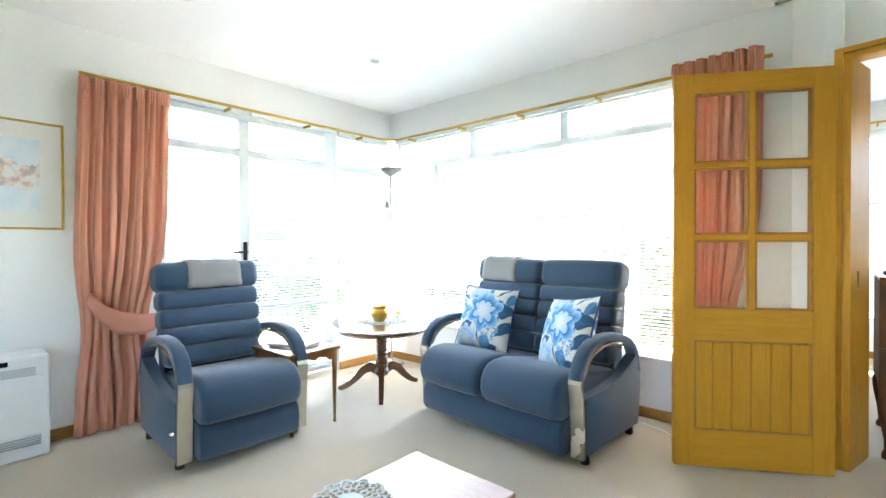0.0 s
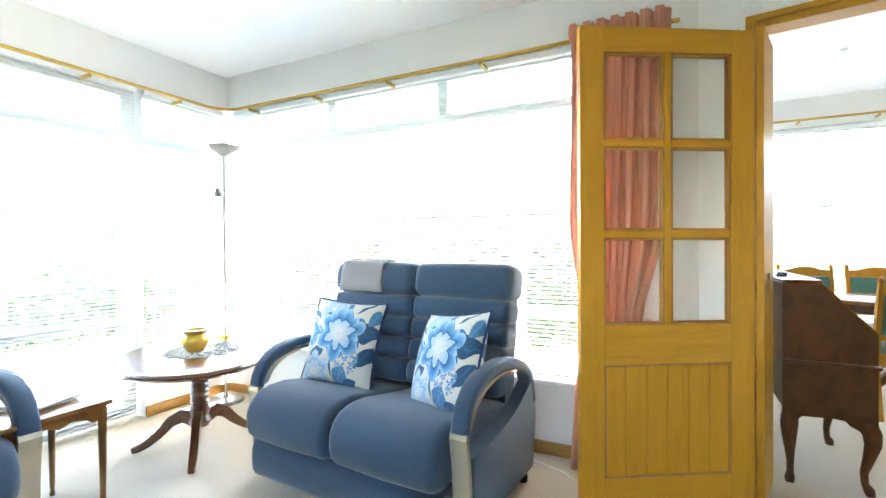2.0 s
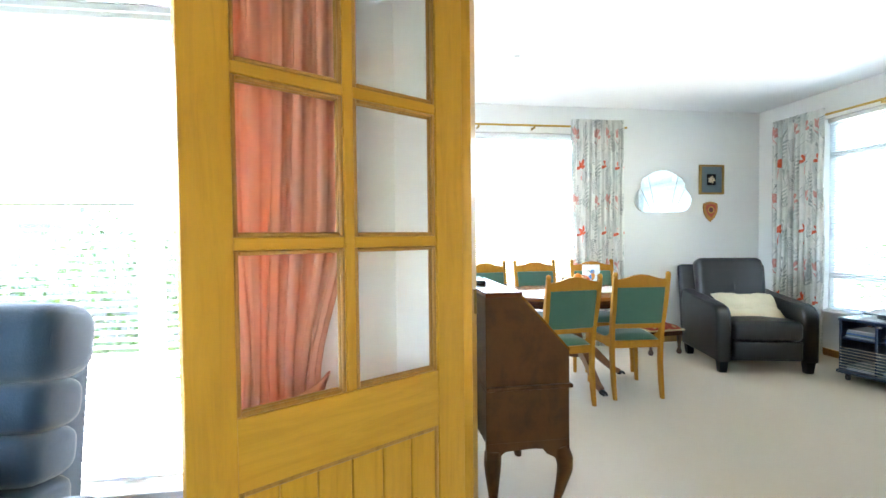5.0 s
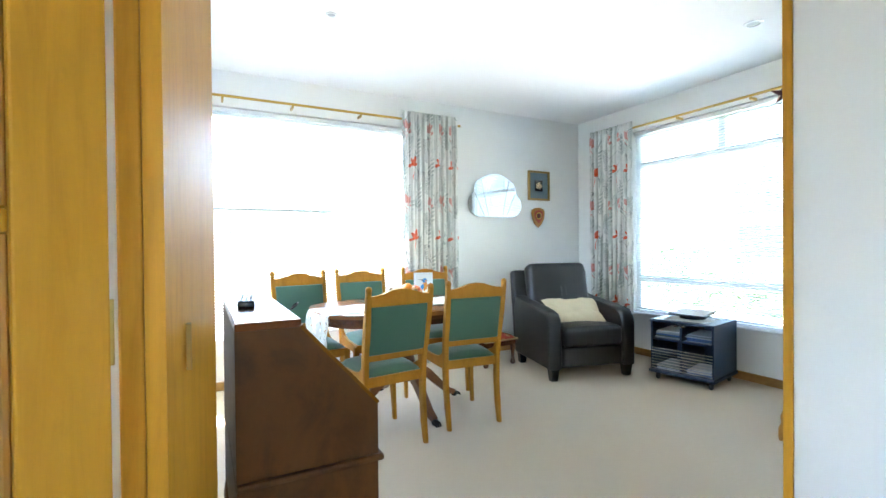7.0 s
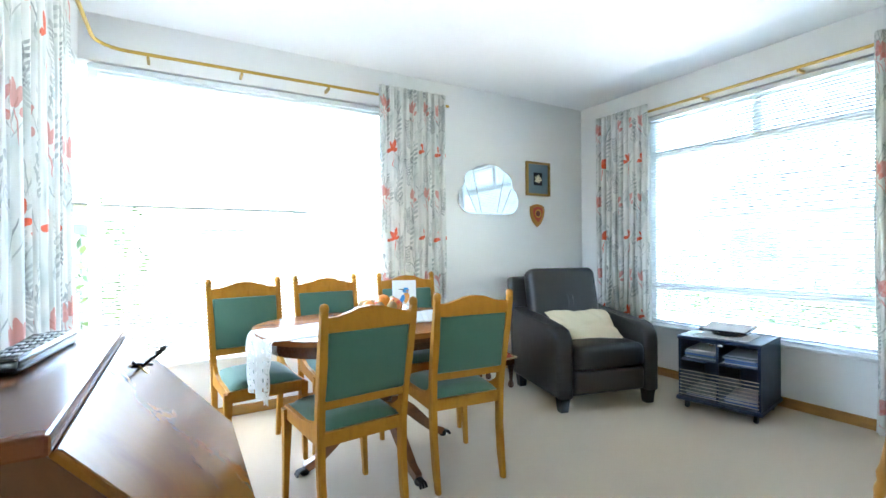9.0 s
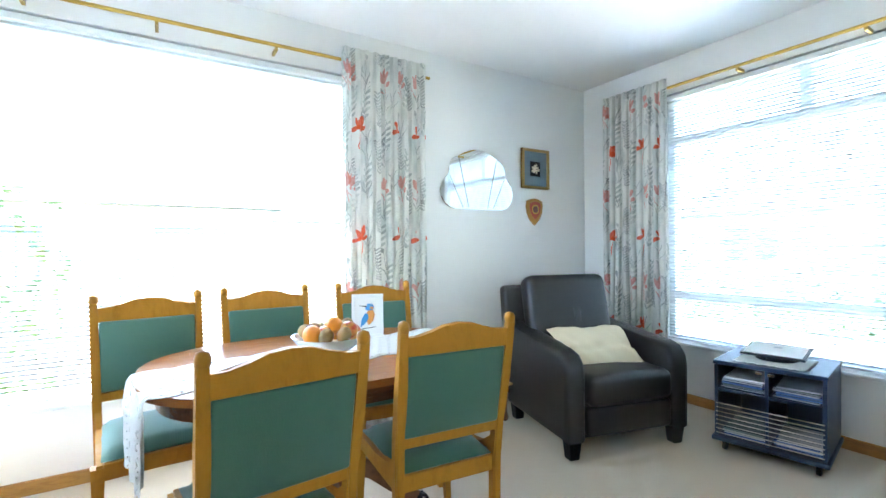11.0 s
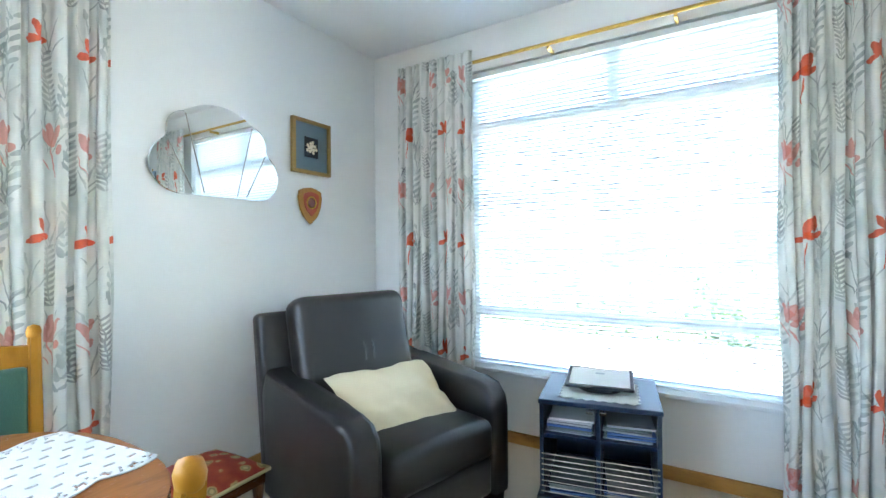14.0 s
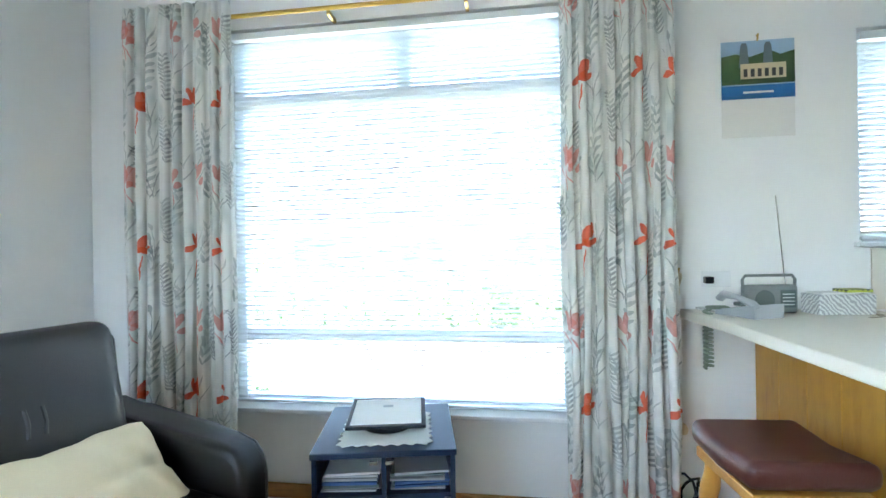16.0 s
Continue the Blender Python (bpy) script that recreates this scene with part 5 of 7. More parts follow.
curtain("curtain", pose(XE - 0.13, 6.435, 0, 0, 0, -90), 0.58, 0.03, 2.42, 9, 0.036, M_POPPY, POP + " behind the leather armchair", flat=1.9)
curtain("curtain", pose(XE - 0.13, 4.395, 0, 0, 0, -90), 0.465, 0.03, 2.42, 8, 0.042, M_POPPY, POP + " beside the wall calendar", flat=2.2)
lw = curtain("curtain", pose(XD + 0.085, 5.34, 0, 0, 0, 90), 1.66, 0.03, 2.43, 15, 0.036, M_POPPY, POP + " behind the writing bureau", flat=1.8)
part("tieback_cord", tube([(-0.85, 0.07, 1.0), (-0.80, -0.05, 0.97), (-0.58, -0.08, 0.93), (-0.48, -0.085, 0.90), (-0.38, -0.085, 0.885), (-0.26, -0.08, 0.88)], 0.008, 8), M_CREAM, lw, "twisted cream cord", 60)


def arched(width, rise, n=12):
    return [(width * (k / n - 0.5), rise * math.cos((k / n - 0.5) * math.pi) ** 2) for k in range(n + 1)]


def dining_chair():
    """Local: back legs at y = 0, front towards +y."""
    c = thing("dining_chair", pose(0, 0, 0), "honey-coloured wooden dining chair with green upholstered seat and back", "dining chair", "dining chairs")
    for s in (-1, 1):
        pts = [(0, -0.04, 0.0), (0, -0.018, 0.12), (0, -0.002, 0.26), (0, 0.0, 0.42), (0, -0.014, 0.55), (0, -0.045, 0.72), (0, -0.075, 0.87), (0, -0.084, 0.925)]
        bm = bmesh.new()
        rings = []
        for i, (_, y, z) in enumerate(pts):
            x = s * (0.20 + 0.008 * min(1, z / 0.45) + 0.012 * max(0.0, (z - 0.45) / 0.45))
            hw, hd = (0.014, 0.016) if i == 0 else (0.017, 0.02) if i < 3 else (0.018, 0.021) if i < 6 else (0.016, 0.014)
            rings.append([bm.verts.new((x + a * hw, y + b * hd, z)) for a, b in ((-1, -1), (1, -1), (1, 1), (-1, 1))])
        for a, b in zip(rings, rings[1:]):
            for k in range(4):
                bm.faces.new((a[k], a[(k + 1) % 4], b[(k + 1) % 4], b[k]))
        bm.faces.new(rings[0])
        bm.faces.new(rings[-1])
        bmesh.ops.bevel(bm, geom=[e for e in bm.edges if abs(e.verts[0].co.z - e.verts[1].co.z) > 0.02], offset=0.005, segments=2, affect="EDGES")
        part("back_post", bm, M_HONEY, c, smooth=40)
        tube_top = lathe([(0.006, 0.905), (0.018, 0.915), (0.0205, 0.93), (0.016, 0.944), (0.0001, 0.95)], 12, (s * 0.219, -0.084))
        part("finial", tube_top, M_HONEY, c, smooth=60)
        fl = [(0.225, 0.395, 0.0, 0.012), (0.218, 0.40, 0.18, 0.015), (0.212, 0.405, 0.34, 0.02), (0.212, 0.405, 0.42, 0.022)]
        bm = bmesh.new()
        rings = [[bm.verts.new((s * x + a * r, y + b * r, z)) for a, b in ((-1, -1), (1, -1), (1, 1), (-1, 1))] for x, y, z, r in fl]
        for a, b in zip(rings, rings[1:]):
            for k in range(4):
                bm.faces.new((a[k], a[(k + 1) % 4], b[(k + 1) % 4], b[k]))
        bm.faces.new(rings[0])
        bm.faces.new(rings[-1])
        part("front_leg", bm, M_HONEY, c)
        side = [(0.0, 0.375), (0.40, 0.372), (0.425, 0.40), (0.425, 0.43), (0.2, 0.43), (0.08, 0.445), (0.0, 0.50)]
        part("side_rail", prism(side, s * 0.205 - 0.012, s * 0.205 + 0.012, "x", 0.003), M_HONEY, c)
    part("front_rail", boxes((-0.193, 0.193, 0.40, 0.423, 0.375, 0.43), bevel=0.003), M_HONEY, c)
    part("back_rail", boxes((-0.193, 0.193, -0.01, 0.012, 0.375, 0.43), bevel=0.003), M_HONEY, c)
    bm = pillow(0.405, 0.42, 0.10, 12, corner=0.97, power=0.33)
    part("seat", bm, M_GREEN, c, smooth=60, at=pose(0, 0.205, 0.435))
    top = [(-0.205, 0.835)] + [(x, 0.885 + h) for x, h in [(-0.205, 0.01), (-0.16, 0.008), (-0.11, 0.022), (-0.06, 0.038), (0.0, 0.044), (0.06, 0.038), (0.11, 0.022), (0.16, 0.008), (0.205, 0.01)]] + [(0.205, 0.835)]
    bm = prism(top, -0.012, 0.014, "y", 0.003)
    bmesh.ops.transform(bm, verts=bm.verts, matrix=pose(0, -0.076, 0))
    part("top_rail", bm, M_HONEY, c)
    part("lower_rail", boxes((-0.195, 0.195, -0.028, -0.004, 0.525, 0.56), bevel=0.004), M_HONEY, c)
    bm = cushion_box(-0.200, 0.200, -0.016, 0.022, -0.141, 0.141, 0.012, 3)
    cut_grid(bm, 1)
    bulge(bm, 0.014, 1, (0, 0, 0), (0.19, 1, 0.14))
    part("back_pad", bm, M_GREEN, c, smooth=50, at=pose(0, -0.045, 0.699, 10))
    for p in c.children:
        for v in p.data.vertices:
            v.co.x *= 0.9
    return c


ch = dining_chair()
ch.matrix_basis = pose(1.796, 5.37, 0, 0, 0, 6)
for x, y, a in ((2.366, 5.455, -4.5), (1.49, 6.49, 186), (1.99, 6.53, 180), (2.545, 6.47, 172)):
    copy_thing(ch, pose(x, y, 0, 0, 0, a) @ Matrix.Diagonal((1, 1, 1.035 if y > 6 else 1.0, 1)))


def dining_table():
    t = thing("dining_table", pose(2.11, 5.965, 0), "oval mahogany-stained dining table on a splayed pedestal", "dining table")

    def oval(a, b, n=56, p=2.6):
        return [(math.copysign(abs(math.cos(u)) ** (2 / p), math.cos(u)) * a, math.copysign(abs(math.sin(u)) ** (2 / p), math.sin(u)) * b) for u in [2 * math.pi * k / n for k in range(n)]]

    part("tabletop", prism(oval(0.66, 0.47), 0.722, 0.748, "z", 0.008, 3), M_TABLE, t, smooth=40)
    part("apron", prism(oval(0.60, 0.41), 0.655, 0.721, "z"), M_MAHOG, t, smooth=40)
    part("column", lathe([(0.07, 0.20), (0.085, 0.24), (0.06, 0.28), (0.075, 0.34), (0.055, 0.42), (0.045, 0.52), (0.06, 0.60), (0.10, 0.64), (0.10, 0.655)], 24), M_MAHOG_V, t, smooth=40)
    for k in range(4):
        bm = sweep_rect([(0.03, 0, 0.27), (0.10, 0, 0.275), (0.19, 0, 0.215), (0.28, 0, 0.13), (0.36, 0, 0.06), (0.42, 0, 0.035)], 0.05, 0.06, sizes=[(0.05, 0.09), (0.05, 0.08), (0.048, 0.065), (0.045, 0.055), (0.04, 0.045), (0.035, 0.04)])
        r = pose(0, 0, 0, 0, 0, 90 * k + 4)
        bmesh.ops.transform(bm, verts=bm.verts, matrix=r)
        part("foot", bm, M_FOOT, t, smooth=45)
        bm = lathe([(0.004, 0), (0.02, 0.006), (0.026, 0.02), (0.02, 0.036), (0.002, 0.042)], 12)
        for j in range(3):
            tube([(0.01, 0.012 * (j - 1), 0.03), (0.035, 0.015 * (j - 1), 0.025), (0.045, 0.016 * (j - 1), 0.006)], 0.007, 6, bm)
        bmesh.ops.transform(bm, verts=bm.verts, matrix=r @ pose(0.425, 0, 0))
        part("claw_cap", bm, M_DARK, t, "dark metal claw", 50)


M_FOOT = wood("pedestal_foot_wood", (0.22, 0.085, 0.022), (0.12, 0.04, 0.012), 0.3, (4, 4, 4), 0.3)
dining_table()


def table_runner():
    """A crocheted runner along the table, its end hanging over the rim."""
    th = thing("table_runner", pose(2.11, 5.935, 0.7495, 0, 0, 9), "white crocheted lace runner along the table, one end hanging down", "table runner")
    half, L0, L1, drop = 0.165, -0.64, 0.64, 0.30

    def at(u):
        if u < L0:
            d = L0 - u
            return (L0 - 0.02 * math.sin(min(1.0, d / 0.03) * math.pi / 2), -max(0.0, d - 0.008))
        return (u, 0.0)

    body = bmesh.new()
    n, w = 240, 44
    rows = []
    for i in range(n + 1):
        u = L0 - drop + (L1 - L0 + drop) * i / n
        x, z = at(u)
        row = []
        for j in range(w + 1):
            v = (j / w - 0.5) * 2
            hw = half * (1.0 + 0.13 * abs(math.sin(u * 24))) * (1 - 0.25 * max(0.0, (L0 - u) / drop))
            zz = z + 0.002 + (0.0 if u > L0 else 0.0)
            xx = x - (0.014 * math.sin(v * 7 + 1) * min(1, max(0, (L0 - u) / 0.1)) if u < L0 else 0)
            row.append(body.verts.new((xx, v * hw, zz)))
        rows.append(row)
    for i in range(n):
        for j in range(w):
            if (j % 5 == 2 and (i + 3 * (j // 5)) % 7 < 3) or (j in (1, 42) and i % 3 == 0) or (j in (3, 40) and i % 4 == 1):
                continue
            body.faces.new((rows[i][j], rows[i + 1][j], rows[i + 1][j + 1], rows[i][j + 1]))
    o = part("crochet", body, M_LACE, th)
    o.modifiers.new("cloth", "SOLIDIFY").thickness = 0.003
    return th


table_runner()


def fruit_bowl():
    b = thing("fruit_bowl", pose(2.10, 5.915, 0.7535) @ Matrix.Scale(0.97, 4), "white china bowl on a mat", "bowl")
    part("mat", lathe([(0.0001, 0), (0.145, 0), (0.147, 0.002), (0.145, 0.004), (0.0001, 0.004)], 32, close=False), M_PAPER, b, "pale round mat")
    part("body", lathe([(0.05, 0.004), (0.055, 0.006), (0.09, 0.022), (0.13, 0.05), (0.15, 0.075), (0.152, 0.078), (0.146, 0.076), (0.12, 0.05), (0.08, 0.027), (0.0001, 0.018)], 36, close=False), M_CHINA, b, smooth=50)
    rnd = random.Random(3)
    kinds = {"orange": (M_ORANGE, 0.038, 1.0, "bright orange in the bowl"), "apple": (M_APPLE, 0.037, 0.92, "red and yellow apple in the bowl"), "kiwifruit": (M_KIWI, 0.028, 1.25, "brown kiwifruit in the bowl")}
    spots = [("orange", -0.08, -0.03, 0.09), ("orange", 0.01, -0.02, 0.115), ("kiwifruit", -0.04, -0.08, 0.085), ("kiwifruit", 0.03, -0.088, 0.088), ("apple", 0.09, -0.02, 0.085), ("apple", 0.06, -0.06, 0.10), ("kiwifruit", -0.06, 0.03, 0.10), ("kiwifruit", -0.02, 0.06, 0.085), ("apple", -0.03, -0.035, 0.085), ("kiwifruit", 0.09, 0.04, 0.105), ("orange", 0.045, 0.065, 0.08), ("kiwifruit", -0.09, 0.04, 0.095)]
    for name, x, y, z in spots:
        mat, r, k, label = kinds[name]
        prof = [(r * math.sin(a) * (1 - (0.10 * math.cos(a) ** 8)), -r * k * math.cos(a) * (0.88 if name == "apple" and abs(math.cos(a)) > 0.97 else 1)) for a in [math.pi * i / 14 for i in range(15)]]
        prof[0], prof[-1] = (0.0001, prof[0][1]), (0.0001, prof[-1][1])
        f = thing(name, pose(2.10 + 0.97 * x, 5.915 + 0.97 * y, 0.7535 + 0.97 * z, rnd.uniform(-60, 60) + (70 if name == "kiwifruit" else 0), rnd.uniform(-40, 40), rnd.uniform(0, 180)) @ Matrix.Scale(0.97, 4), label, "fruit", "fruit in the bowl")
        part("skin", lathe(prof, 20, close=False), mat, f, smooth=80)
        part("stalk", tube([(0, 0, r * k * 0.86), (0.002, 0, r * k * 1.06)], 0.0022, 6), M_DARK, f)


def fruit_skin(name, c, c2, scale, rough, bump):
    n = Nodes(name)
    v = n.coord()
    n.bump(n.noise(v, 260, 2), bump, 0.002)
    return n.set(n.mix(n.ramp(n.noise(v, scale, 3), [(0.35, (0, 0, 0)), (0.65, (1, 1, 1))]), c, c2), rough)


M_ORANGE = fruit_skin("orange_peel", (0.72, 0.20, 0.008), (0.72, 0.26, 0.012), 12, 0.5, 0.4)
M_APPLE = fruit_skin("apple_skin", (0.55, 0.05, 0.03), (0.72, 0.42, 0.08), 20, 0.3, 0.05)
M_KIWI = fruit_skin("kiwifruit_skin", (0.30, 0.18, 0.06), (0.38, 0.24, 0.09), 30, 0.85, 0.6)
M_CHINA = plain("white_china", (0.78, 0.80, 0.76), 0.2, 30, 0.03, 0.02, coat=0.4)
fruit_bowl()


def bird_card():
    p = thing("bird_picture", pose(2.365, 6.17, 0.749, -12, 0, -22), "small white-framed picture of a blue and orange kingfisher", "picture")
    w, h = 0.15, 0.205
    for r in ((-w / 2, w / 2, -0.008, 0.008, 0, 0.014), (-w / 2, w / 2, -0.008, 0.008, h - 0.014, h), (-w / 2, -w / 2 + 0.014, -0.008, 0.008, 0.014, h - 0.014), (w / 2 - 0.014, w / 2, -0.008, 0.008, 0.014, h - 0.014)):
        part("frame_side", boxes(r, bevel=0.002), M_WHITE, p)
    part("card", boxes((-w / 2 + 0.014, w / 2 - 0.014, -0.003, 0.006, 0.014, h - 0.014)), M_PAPER, p)
    y0, y1 = -0.0045, -0.003

    def flat(name, pts, mat):
        part(name, prism(pts, y0, y1), mat, p)

    flat("belly", [(0.005, 0.055), (0.026, 0.075), (0.034, 0.105), (0.026, 0.128), (0.008, 0.132), (-0.006, 0.112), (-0.006, 0.08)], M_RUST)
    y0, y1 = -0.006, -0.0045
    flat("wing", [(-0.034, 0.046), (-0.012, 0.062), (0.004, 0.086), (0.002, 0.110), (-0.012, 0.112), (-0.028, 0.085)], M_AZURE)
    flat("head", [(-0.012, 0.134), (0.0, 0.124), (0.024, 0.128), (0.032, 0.142), (0.022, 0.158), (0.0, 0.158)], M_AZURE)
    y0, y1 = -0.0072, -0.006
    flat("bill", [(-0.004, 0.140), (-0.004, 0.148), (-0.044, 0.150)], M_DARKINK)
    flat("cheek", [(0.010, 0.134), (0.026, 0.132), (0.028, 0.142), (0.014, 0.144)], M_RUST)
    flat("twig", [(-0.045, 0.034), (0.04, 0.046), (0.04, 0.049), (-0.045, 0.038)], M_DARKINK)
    part("strut", boxes((-0.02, 0.02, 0.008, 0.012, 0.02, 0.15)), M_PAPER, p)


M_RUST = plain("rust_ink", (0.68, 0.26, 0.05), 0.7, 60, 0.2, 0.0)
M_AZURE = plain("azure_ink", (0.06, 0.27, 0.58), 0.7, 90, 0.3, 0.0)
M_DARKINK = plain("dark_ink", (0.06, 0.055, 0.05), 0.7, 60, 0.2, 0.0)
bird_card()


def leather_armchair():
    """Local: front at y = 0, back towards +y."""
    c = thing("leather_armchair", pose(3.79, 5.775, 0, 0, 0, -14), "black leather recliner armchair with rounded track arms", "armchair")
    o = 0.285
    part("base", cushion_box(-o - 0.02, o + 0.02, 0.04, 0.70, 0.10, 0.34, 0.02, 3), M_LEATHER, c, smooth=40)
    bm = cushion_box(-o, o, -0.01, 0.06, 0.12, 0.285, 0.025, 3)
    part("footrest_panel", bm, M_LEATHER, c, smooth=40)
    bm = cut_grid(cushion_box(-o + 0.004, o - 0.004, -0.03, 0.58, 0.285, 0.455, 0.045, 4), 1)
    bulge(bm, 0.03, 2, (0, 0.27, 0.37), (o, 0.32, 1))
    part("seat_cushion", bm, M_LEATHER, c, smooth=50)
    bm = cut_grid(cushion_box(-o - 0.032, o + 0.025, -0.085, 0.085, -0.30, 0.305, 0.065, 4), 1)
    bulge(bm, -0.03, 1, (0, 0, 0.0), (o, 1, 0.3))
    part("back_cushion", bm, M_LEATHER, c, smooth=50, at=pose(0, 0.63, 0.675, -14))
    for x in (-0.02, 0.025):
        part("tuft_seam", tube([(x, 0, -0.04), (x + 0.003, -0.004, 0.0), (x, 0, 0.045)], 0.006, 6), M_LEATHER, c, smooth=60, at=pose(0, 0.512, 0.715, -14))
    part("back_shell", cushion_box(-o - 0.135, o + 0.12, -0.05, 0.05, -0.36, 0.36, 0.03, 3), M_LEATHER, c, smooth=40, at=pose(0, 0.77, 0.545, -8))
    for s in (-1, 1):
        prof = [(0.0, 0.10), (0.0, 0.47), (0.012, 0.53), (0.05, 0.575), (0.12, 0.595), (0.25, 0.60), (0.60, 0.635), (0.72, 0.66), (0.76, 0.55), (0.74, 0.10)]
        x0, x1 = sorted((s * (o + 0.006), s * (o + 0.135)))
        part("arm", prism(prof, x0, x1, "x", 0.03, 4), M_LEATHER, c, smooth=50)
        bm = bmesh.new()
        tube([((x0 + 0.03) if k else (x1 - 0.03), y - 0.002, z) for k in (0,) for y, z in ((0.0, 0.12), (-0.002, 0.45), (0.01, 0.53), (0.045, 0.577), (0.12, 0.598))], 0.003, 5, bm)
        part("arm_seam", bm, M_LEATHER, c, smooth=60)
        for y in (0.05, 0.70):
            bm = bmesh.new()
            rr = [[bm.verts.new((s * (o + 0.07) + a * r, y + b * r, z)) for a, b in ((-1, -1), (1, -1), (1, 1), (-1, 1))] for r, z in ((0.028, 0.0), (0.038, 0.11))]
            for k in range(4):
                bm.faces.new((rr[0][k], rr[0][(k + 1) % 4], rr[1][(k + 1) % 4], rr[1][k]))
            bm.faces.new(rr[0])
            bm.faces.new(rr[1])
            part("leg", bm, M_BLACK, c)
    cu = thing("cream_cushion", pose(3.79, 5.775, 0, 0, 0, -14) @ pose(-0.01, 0.30, 0.545, 36, 0, -6), "cream cotton cushion lying on the leather seat", "cushion")
    bm = pillow(0.53, 0.37, 0.09, 22, corner=0.95, power=0.5)
    for v in bm.verts:
        crease = math.exp(-((v.co.y + 0.03 - 0.10 * v.co.x) / 0.022) ** 2)
        v.co.z += 0.010 * math.sin(v.co.x * 21 + v.co.y * 9) * math.cos(v.co.y * 17) - 0.016 * crease + 0.004 * math.sin(v.co.x * 60 + 40 * v.co.y) - 0.35 * v.co.y ** 2
    part("cover", bm, M_CREAM, cu, smooth=80)


leather_armchair()


def footstool():
    f = thing("footstool", pose(3.33, 6.68, 0, 0, 0, 4), "low wooden footstool with a red and gold tapestry top", "footstool")
    part("pad", pillow(0.41, 0.38, 0.10, 12, corner=0.97, power=0.35), M_TAPESTRY, f, smooth=60, at=pose(0, 0, 0.25))
    part("apron", boxes((-0.185, 0.185, -0.17, 0.17, 0.19, 0.245), bevel=0.006), M_MAHOG, f)
    rim = [(-0.2, -0.185, 0.25), (0.2, -0.185, 0.25), (0.2, 0.185, 0.25), (-0.2, 0.185, 0.25), (-0.2, -0.185, 0.25)]
    part("piping", tube(rim, 0.008, 8), M_GILTCORD, f, "pale gold cord edging", 60)
    for x in (-0.165, 0.165):
        for y in (-0.145, 0.145):
            part("leg", lathe([(0.016, 0), (0.026, 0.015), (0.026, 0.03), (0.014, 0.06), (0.019, 0.12), (0.024, 0.16), (0.026, 0.19)], 12, (x, y)), M_MAHOG_V, f, smooth=40)


def tapestry():
    n = Nodes("red_tapestry")
    v = n.coord()
    vo = n.node("ShaderNodeTexVoronoi")
    n.link(v, vo.inputs["Vector"])
    vo.inputs["Scale"].default_value = 16
    d = n.math("ADD", vo.outputs["Distance"], n.math("MULTIPLY", n.noise(v, 40, 2), 0.3))
    col = n.ramp(d, [(0.24, (0.50, 0.36, 0.16)), (0.36, (0.22, 0.17, 0.07)), (0.44, (0.45, 0.30, 0.12)), (0.52, (0.33, 0.05, 0.015)), (0.85, (0.26, 0.03, 0.012))])
    n.bump(n.noise(v, 300, 2), 0.4, 0.003)
    return n.set(col, 0.9)


M_TAPESTRY = tapestry()
M_GILTCORD = plain("gold_cord", (0.55, 0.42, 0.22), 0.8, 200, 0.2, 0.4)
footstool()


# black laminate; the blue of the reflected sky is mixed into its base colour
M_SKYBLACK = plain("sky_tinted_black_laminate", (0.012, 0.026, 0.055), 0.34, 120, 0.1, 0.05, wear=4, spec=0.3)


